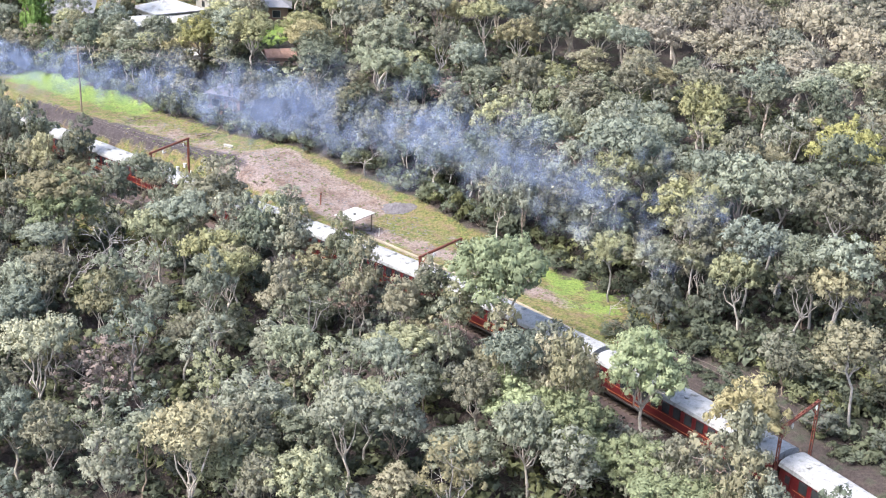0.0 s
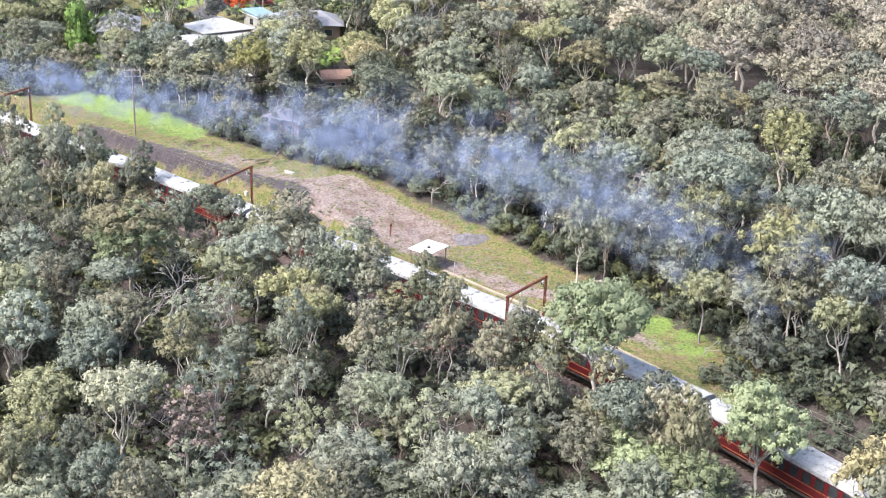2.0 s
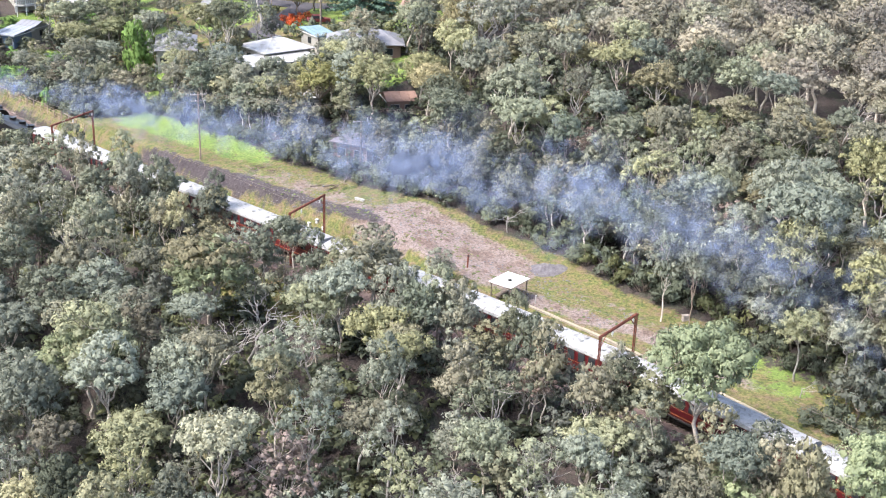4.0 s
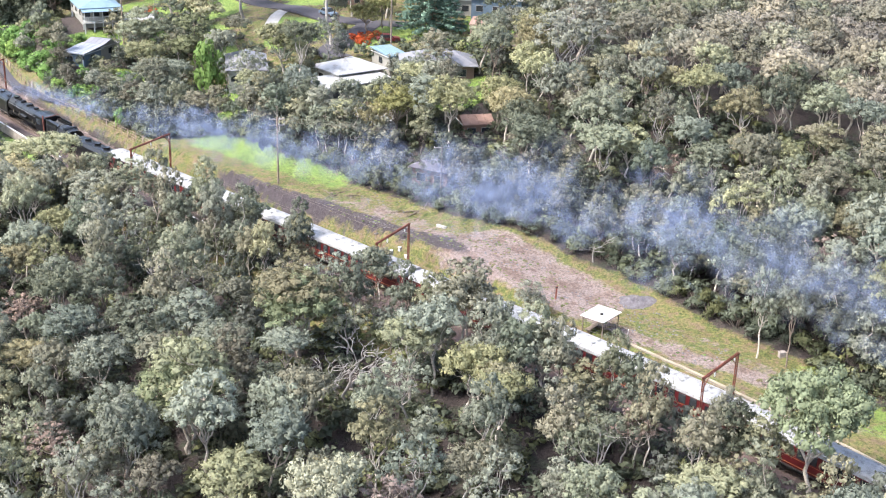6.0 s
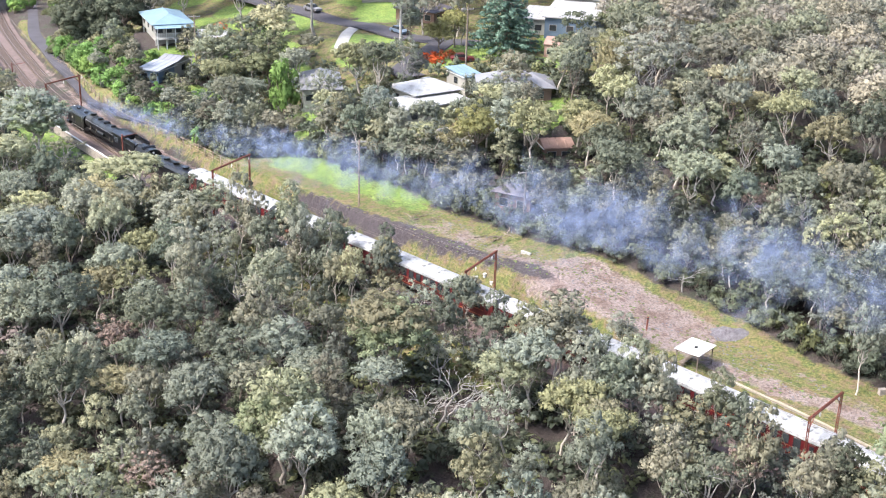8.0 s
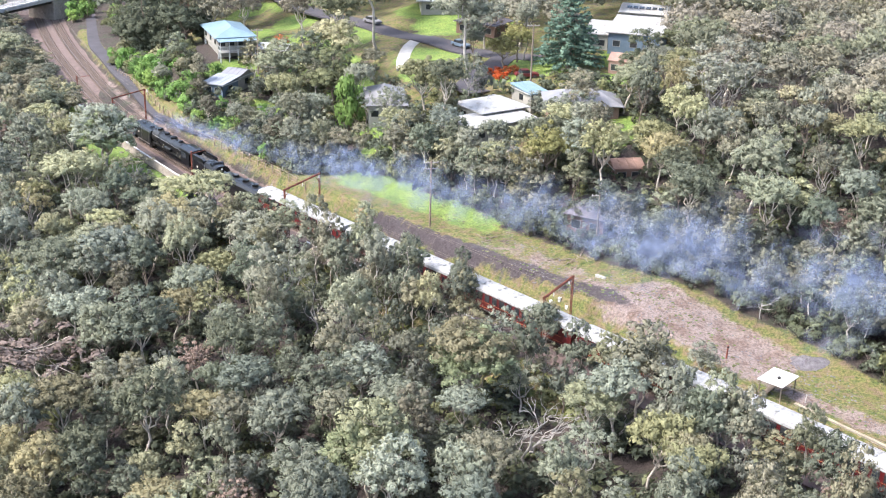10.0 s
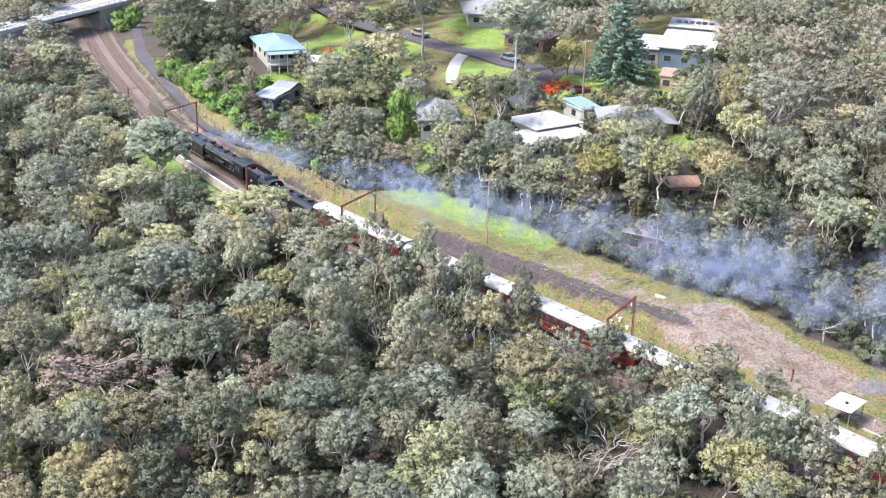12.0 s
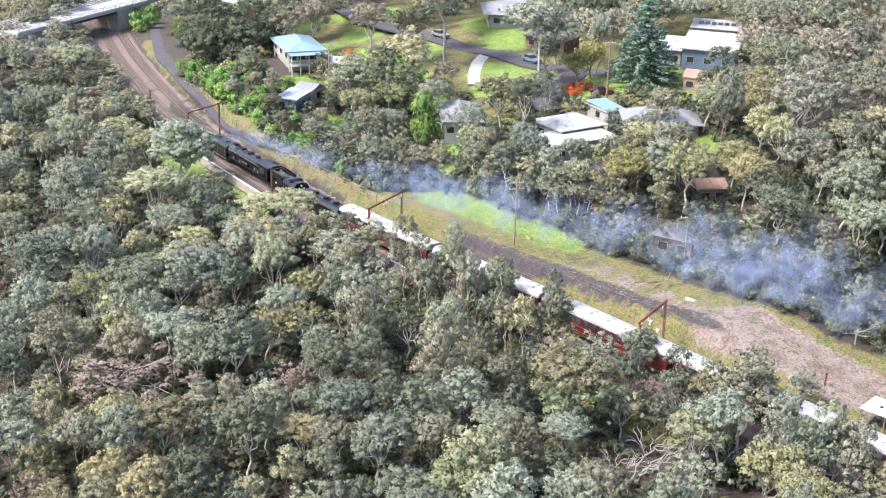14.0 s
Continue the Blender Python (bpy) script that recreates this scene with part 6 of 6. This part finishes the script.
# taller crowns fitted to the camera's view of the carriage roofs: x, y, radius, height
for x_, y_, r_, h_ in [(-6.2, 113.1, 2.6, 11.2), (1.7, 107.3, 2.2, 9.8), (9.2, 101.5, 2.4, 10.8), (19.1, 93.9, 2.4, 9.2), (31.2, 84.8, 3.6, 11.8), (39.6, 78.6, 2.8, 11.5), (47.1, 72.7, 1.9, 10.5), (56.9, 64.3, 2.2, 10.6)]:
    plant("forest", x_, y_, r_, h_ / (10.4 * r_ / WIDE["forest"]))
for x_, y_, r_, t_ in [(-11.5, 156.8, 2.6, 1.0), (-9.4, 155.0, 2.4, 1.0)]:
    plant("tall", x_, y_, r_, t_)
# dense shrubs along the wood's edge above the open ground
for s_e in np.arange(168, 330, 2.0):
    edge = float(edge_d(s_e)) + 1.8 if s_e > 202 else 10.5 + 8 * float(smooth(192, 204, s_e))
    for k in range(3):
        x_, y_, _a = on_line(s_e + RNG.uniform(-0.9, 0.9), edge + 2.3 * k + RNG.uniform(-0.7, 0.7))
        u_ = RNG.uniform()
        if k and u_ < 0.38:
            plant("sapling", x_, y_, RNG.uniform(1.9, 2.8), RNG.uniform(0.9, 1.25))
        elif k and u_ < 0.72:
            plant("line", x_, y_, RNG.uniform(2.0, 2.8), RNG.uniform(0.8, 1.1))
        elif u_ < 0.93:
            plant("bush", x_, y_, RNG.uniform(1.2, 2.6), RNG.uniform(0.7, 1.3))
fallen_branches(9.6, 126.0, 11)
fallen_branches(20.5, 121.0, 12)

# trees close to the line towards the bridge, and shrubs about its abutments
for s_e in np.arange(52, 136, 2.8):
    for d_e in (-6.9, -9.8, -13.0):
        x_, y_, _a = on_line(s_e + RNG.uniform(-1, 1), d_e + RNG.uniform(-0.6, 0.6))
        u_ = RNG.uniform()
        if d_e < -12 and u_ < 0.6:
            plant("forest", x_, y_, RNG.uniform(2.8, 3.4), 0.8)
        elif u_ < 0.75:
            plant("line", x_, y_, RNG.uniform(2.2, 3.0), RNG.uniform(0.55, 0.8))
        else:
            plant("sapling", x_, y_, RNG.uniform(1.8, 2.6), RNG.uniform(0.7, 1.0))
for x_, y_, r_, t_ in [(-119.5, 264.0, 2.6, 1.2), (-117.0, 268.5, 2.8, 1.3), (-121.0, 270.5, 2.8, 1.4), (-114.5, 262.0, 2.4, 1.2), (-116.5, 258.0, 2.2, 1.0), (-130.5, 240.5, 2.6, 1.3), (-127.5, 236.5, 2.4, 1.2), (-106.0, 262.0, 2.6, 1.2), (-103.0, 254.0, 2.6, 1.3), (-99.0, 247.0, 2.6, 1.2)]:
    plant("bright" if x_ > -120 else "bush", x_, y_, r_, t_)
# shrubs and white-trunked gums where the line leaves the open ground
for k_ in range(70):
    x_, y_, _a = on_line(RNG.uniform(323, 378), RNG.uniform(8.0, 22.0))
    plant("sapling" if k_ % 4 == 0 else "bush", x_, y_, RNG.uniform(1.2, 2.3), RNG.uniform(0.7, 1.2))
for k_ in range(26):
    x_, y_, _a = on_line(RNG.uniform(324, 376), RNG.uniform(6.6, 10.0))
    plant("bush", x_, y_, RNG.uniform(1.0, 1.9), RNG.uniform(0.5, 0.9))
# garden shrubs about the blue-roofed house and the cottage
for k_ in range(30):
    x_, y_ = RNG.uniform(-66, -36), RNG.uniform(172, 200)
    if min(math.hypot(x_ + 56.2, y_ - 204.6) - 9, math.hypot(x_ + 50, y_ - 185.5) - 6, math.hypot(x_ + 41, y_ - 178) - 4, float(line_coords(x_, y_)[1][0]) - 10) > 0:
        plant("bush" if k_ % 3 else "bright", x_, y_, RNG.uniform(1.4, 2.8), RNG.uniform(0.8, 1.3))
for k_ in range(9):
    x_, y_, _a = on_line(RNG.uniform(338, 378), RNG.uniform(10.0, 22.0))
    plant("tall", x_, y_, RNG.uniform(2.8, 3.6), RNG.uniform(0.9, 1.15))

for s_e in np.arange(330, 376, 3.1):
    x_, y_, _a = on_line(s_e, -12.0 + RNG.uniform(-1, 1))
    plant("tall" if int(s_e) % 3 else "dome", x_, y_, RNG.uniform(2.8, 3.5), RNG.uniform(0.9, 1.1))
# dark trees between the service road and the blue-roofed house
for s_e in np.arange(72, 118, 5.2):
    for d_e in (15.5, 20.0, 25.0):
        x_, y_, _a = on_line(s_e + RNG.uniform(-1.5, 1.5), d_e + RNG.uniform(-1.2, 1.2))
        if math.hypot(x_ + 56, y_ - 204.6) > 12:
            plant("dark" if RNG.uniform() < 0.55 else "bush", x_, y_, RNG.uniform(2.8, 4.4), RNG.uniform(0.75, 1.0))

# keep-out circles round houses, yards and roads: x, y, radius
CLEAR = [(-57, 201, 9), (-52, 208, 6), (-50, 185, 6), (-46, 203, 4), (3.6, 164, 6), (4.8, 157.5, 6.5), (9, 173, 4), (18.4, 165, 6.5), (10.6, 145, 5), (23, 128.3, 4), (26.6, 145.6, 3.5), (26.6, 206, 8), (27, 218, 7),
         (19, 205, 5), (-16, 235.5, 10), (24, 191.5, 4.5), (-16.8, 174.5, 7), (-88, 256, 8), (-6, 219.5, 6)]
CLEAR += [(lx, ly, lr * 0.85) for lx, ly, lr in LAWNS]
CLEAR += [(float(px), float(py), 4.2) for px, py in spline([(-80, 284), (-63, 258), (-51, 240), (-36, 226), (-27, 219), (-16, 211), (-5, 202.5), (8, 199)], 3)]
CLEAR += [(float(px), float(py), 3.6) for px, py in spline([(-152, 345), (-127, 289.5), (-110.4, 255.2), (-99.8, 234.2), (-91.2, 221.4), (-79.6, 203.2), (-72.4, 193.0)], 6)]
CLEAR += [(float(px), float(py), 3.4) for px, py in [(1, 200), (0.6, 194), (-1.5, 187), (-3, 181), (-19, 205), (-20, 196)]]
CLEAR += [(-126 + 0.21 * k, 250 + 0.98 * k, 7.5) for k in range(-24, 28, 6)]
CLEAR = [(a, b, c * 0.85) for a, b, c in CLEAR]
# tree-free strips towards the camera so street and houses show: x, y, length
SIGHT_GAPS = [(-19, 206, 16), (-20.5, 198, 11), (-16, 202, 15), (30, 204, 15), (22, 202, 15), (26, 197, 10), (57.4, 217, 7), (-44, 206, 9), (-63, 206, 10), (-53, 242, 18), (-47, 236, 18), (-41, 230, 17), (-35, 224, 16), (-20, 213, 13), (-15, 209, 20), (-11, 206, 18), (-52, 222, 12), (-47, 219, 10), (-57, 203, 16), (-53, 199, 12), (-61, 208, 14), (-40, 180, 8),
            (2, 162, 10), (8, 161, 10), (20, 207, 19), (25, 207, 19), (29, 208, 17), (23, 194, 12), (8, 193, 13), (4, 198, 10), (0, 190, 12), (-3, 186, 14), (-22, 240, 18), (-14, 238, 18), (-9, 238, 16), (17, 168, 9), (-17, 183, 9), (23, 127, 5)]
for ox, oy, ol in SIGHT_GAPS:
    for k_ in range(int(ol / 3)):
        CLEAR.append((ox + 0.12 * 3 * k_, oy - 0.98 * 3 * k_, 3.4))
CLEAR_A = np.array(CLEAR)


# No trees on open ground, by buildings, or in strips cleared towards the camera.
def tree_free(x, y, s, d):
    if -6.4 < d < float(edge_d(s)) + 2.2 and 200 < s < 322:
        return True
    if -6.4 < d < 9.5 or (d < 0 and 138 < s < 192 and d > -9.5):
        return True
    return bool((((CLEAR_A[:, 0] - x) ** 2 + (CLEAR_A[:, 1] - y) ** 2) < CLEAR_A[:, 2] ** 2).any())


FAR_SPOTS, UNDER_SPOTS = [], []


def scatter():
    cell = 3.8
    for gy_ in np.arange(30, 290, cell):
        for gx_ in np.arange(-190, 200, cell):
            cell_rng = np.random.default_rng((int(gx_ * 10) + 5000, int(gy_ * 10) + 5000))
            x, y = gx_ + cell_rng.uniform(-1.6, 1.6), gy_ + cell_rng.uniform(-1.6, 1.6)
            # only the wedge of country that the camera sees
            if x > 74 + 0.34 * (y + 46) or x < 12 - 0.61 * (y + 35) or y < 34:
                continue
            s, d = (float(v[0]) for v in line_coords(x, y))
            if tree_free(x, y, s, d):
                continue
            far = y > 205 or d > 62
            near = np.array(TREES)
            gap = (near[:, 0] - x) ** 2 + (near[:, 1] - y) ** 2 < ((0.8 if far else 0.68) * near[:, 2] + 1.5) ** 2
            if not far:
                UNDER_SPOTS.append((x + 2.0, y - 1.2))
                UNDER_SPOTS.append((x - 0.6, y + 1.9))
            gap_s = False
            if gap.any():
                gap_s = not far and cell_rng.uniform() < 0.2 and not ((near[:, 0] - x) ** 2 + (near[:, 1] - y) ** 2 < (0.3 * near[:, 2] + 0.9) ** 2).any()
                if not gap_s:
                    continue
            u, r = cell_rng.uniform(), cell_rng.uniform(0.78, 1.12)
            if far:
                FAR_SPOTS.append((x, y, 4.9 * r))
                TREES.append((x, y, 4.9 * r))
                continue
            tall = cell_rng.uniform(0.76, 1.24)
            lim = 99.0
            if -34 < d < 0:
                lim = (0.66 * abs(d) - 1.8) * (1.1 if s < 196 else 2.4)
                if 268 < s:
                    lim *= 1.15
            if gap_s:
                kind, rad, hh = "sapling", 2.3 * r, 5.6
            elif u < 0.42:
                kind, rad, hh = "gum", 3.65 * r, 11.5
            elif u < 0.79:
                kind, rad, hh = "forest", 2.55 * r, 9.8
                tall *= 1.08
            elif u < 0.925:
                kind, rad, hh = "sparse", 3.6 * r, 10.5
            elif u < 0.945:
                kind, rad, hh = "dry", 3.2 * r, 9.0
            elif u < 0.96:
                kind, rad, hh = "dead", 3.4 * r, 9.0
            else:
                kind, rad, hh = "bush", 2.3 * r, 2.6
            hh *= rad / WIDE[kind] * tall
            if hh > lim:
                f = max(lim / hh, 0.2)
                if f < 0.55:
                    kind, rad, tall = "bush", 2.3 * r, 1.0
                else:
                    tall *= f
            plant(kind, x, y, rad, tall)


scatter()


def joined(name, label, protos, spots, leaf_mat, jitter, with_trunks=True):
    """Many small repeats joined into one mesh."""
    vs_all, ft_all, tone, normals = [], [], [], []
    count = 0
    for i, (x, y, sc) in enumerate(spots):
        lf = PARTS_OF[protos[i % len(protos)].name]
        a, z = RNG.uniform(0, 6.283), z_at(x, y)
        v, f, n = np.array(lf.v), np.array(lf.f), np.array(lf.n)
        c, q = math.cos(a), math.sin(a)
        w = np.stack([v[:, 0] * c - v[:, 1] * q, v[:, 0] * q + v[:, 1] * c, v[:, 2] * RNG.uniform(0.85, 1.15)], 1) * sc + (x, y, z)
        vs_all.append(w)
        normals.append(np.stack([n[:, 0] * c - n[:, 1] * q, n[:, 0] * q + n[:, 1] * c, n[:, 2]], 1))
        ft_all.append(f + count)
        tone.append(np.full(len(w), RNG.uniform()))
        count += len(w)
    v, f = np.concatenate(vs_all), np.concatenate(ft_all)
    me = bpy.data.meshes.new(name)
    me.vertices.add(len(v))
    me.vertices.foreach_set("co", v.astype(np.float32).ravel())
    me.loops.add(f.size)
    me.loops.foreach_set("vertex_index", f.astype(np.int32).ravel())
    me.polygons.add(len(f))
    me.polygons.foreach_set("loop_start", np.arange(0, f.size, 3, dtype=np.int32))
    me.update(calc_edges=True)
    soften(me, np.concatenate(normals))
    me.materials.append(leaf_mat)
    at = me.attributes.new("tone", "FLOAT", "POINT")
    at.data.foreach_set("value", np.concatenate(tone).astype(np.float32))
    return tagged(new(name, me), label, "woods", kind="stuff")


# the 260 nearest trees of the far slope are single trees, the rest is one wood
FAR_SPOTS.sort(key=lambda p: p[1] - 0.2 * abs(p[0]))
for x_, y_, r_ in FAR_SPOTS[:260]:
    plant("far", x_, y_, r_)
joined("far_woods", "grey-green eucalypt woods covering the far slope", PROTO["far"], [(a, b, c / WIDE["far"]) for a, b, c in FAR_SPOTS[260:]], M_FOREST, 0.1)
under = [(a, b, RNG.uniform(0.75, 1.35)) for a, b in UNDER_SPOTS if not tree_free(a, b, *(float(v[0]) for v in line_coords(a, b))) and RNG.uniform() < 0.95]
mini = [bush("undergrowth", "low dark undergrowth on the forest floor", 900 + k, 1.7, 2.2, 6, 0.85, 14, 0.25, M_BUSH, "undergrowth") for k in range(3)]
joined("undergrowth_layer", "low dark green undergrowth on the forest floor", mini, under, M_BUSH, 0.2)
for k_, e_ in enumerate(mini):
    e_.matrix_basis = pose(-8 + 9 * k_, 60, z_at(-8 + 9 * k_, 60))


# ---------------------------------------------------------------- smoke of the locomotive
def smoke_material():
    m, nt, bs = nodes_of("coal_smoke")
    a = nt.nodes.new("ShaderNodeAttribute")
    a.attribute_name = "soft"
    n = ramp(nt, noise_tex(nt, 0.7, 4, 0.6), [(0.35, (0.25, 0.25, 0.25)), (0.65, (1, 1, 1))])
    f = maths(nt, "MULTIPLY", maths(nt, "POWER", a.outputs["Fac"], 1.4), 0.155)
    f = maths(nt, "MULTIPLY", f, n)
    df = nt.nodes.new("ShaderNodeBsdfDiffuse")
    df.inputs["Color"].default_value = (0.37, 0.44, 0.62, 1)
    tl = nt.nodes.new("ShaderNodeBsdfTranslucent")
    tl.inputs["Color"].default_value = (0.37, 0.44, 0.62, 1)
    both = nt.nodes.new("ShaderNodeMixShader")
    both.inputs[0].default_value = 0.5
    nt.links.new(df.outputs[0], both.inputs[1])
    nt.links.new(tl.outputs[0], both.inputs[2])
    tr = nt.nodes.new("ShaderNodeBsdfTransparent")
    ms = nt.nodes.new("ShaderNodeMixShader")
    nt.links.new(f, ms.inputs[0])
    nt.links.new(tr.outputs[0], ms.inputs[1])
    nt.links.new(both.outputs[0], ms.inputs[2])
    nt.links.new(ms.outputs[0], nt.nodes["Material Output"].inputs["Surface"])
    return m


scene.cycles.transparent_max_bounces = 24
PLUME = [(-56.6, 164.6, 3.8), (-49.5, 161.5, 5.0), (-37.4, 149.6, 6.5), (-21.9, 139.8, 7.5), (-9.6, 133.6, 8.0), (1.7, 127.6, 8.5), (14.0, 121.5, 9.0), (23.6, 116.5, 9.5), (32.8, 109.5, 10.0), (39.6, 106.5, 10.5), (46.1, 102.5, 11.0), (54.0, 98.5, 11.0),
         (63.0, 89.0, 11.0), (74.0, 80.0, 11.0), (86.0, 72.0, 10.5)]


def smoke():
    rng = np.random.default_rng(21)
    line = spline(PLUME, 10)
    vs, fs, soft = [], [], []
    m = len(line)
    for puff in range(560):
        u = rng.uniform() ** 0.9
        c = line[int(u * (m - 1))]
        wid = 0.5 + 4.2 * min(1, u * 1.6)
        dens = 0.68 + 0.32 * math.sin(u * 37.0) * math.sin(u * 13.0 + 1)
        if rng.uniform() > dens:
            continue
        c = c + rng.normal(0, 1, 3) * (wid * 0.75, wid * 0.6, wid * 0.42)
        r = (0.85 + 1.25 * min(1, u * 2.5)) * rng.uniform(0.6, 1.3)
        for k in range(7):
            p = c + rng.normal(0, 0.55, 3) * r
            n = rng.normal(size=3)
            n[2] *= 0.6
            n[1] -= 0.8
            n /= np.linalg.norm(n)
            a = np.cross(n, (0.2, 0.1, 1.0))
            a /= np.linalg.norm(a)
            b = np.cross(n, a)
            q = r * rng.uniform(0.5, 1.0)
            base = len(vs)
            vs.append(p + n * q * 0.3)
            soft.append(1.0)
            for j in range(9):
                w = 6.2832 * j / 9
                vs.append(p + (a * math.cos(w) + b * math.sin(w)) * q * rng.uniform(0.8, 1.2))
                soft.append(0.0)
            fs += [(base, base + 1 + j, base + 1 + (j + 1) % 9) for j in range(9)]
    ob = obj("smoke_plume", vs, fs, smoke_material(), smooth=True)
    at = ob.data.attributes.new("soft", "FLOAT", "POINT")
    at.data.foreach_set("value", np.array(soft, np.float32))
    ob.visible_shadow = False
    tagged(ob, "thin blue-grey coal smoke drifting over the trees", "smoke", kind="stuff")


smoke()
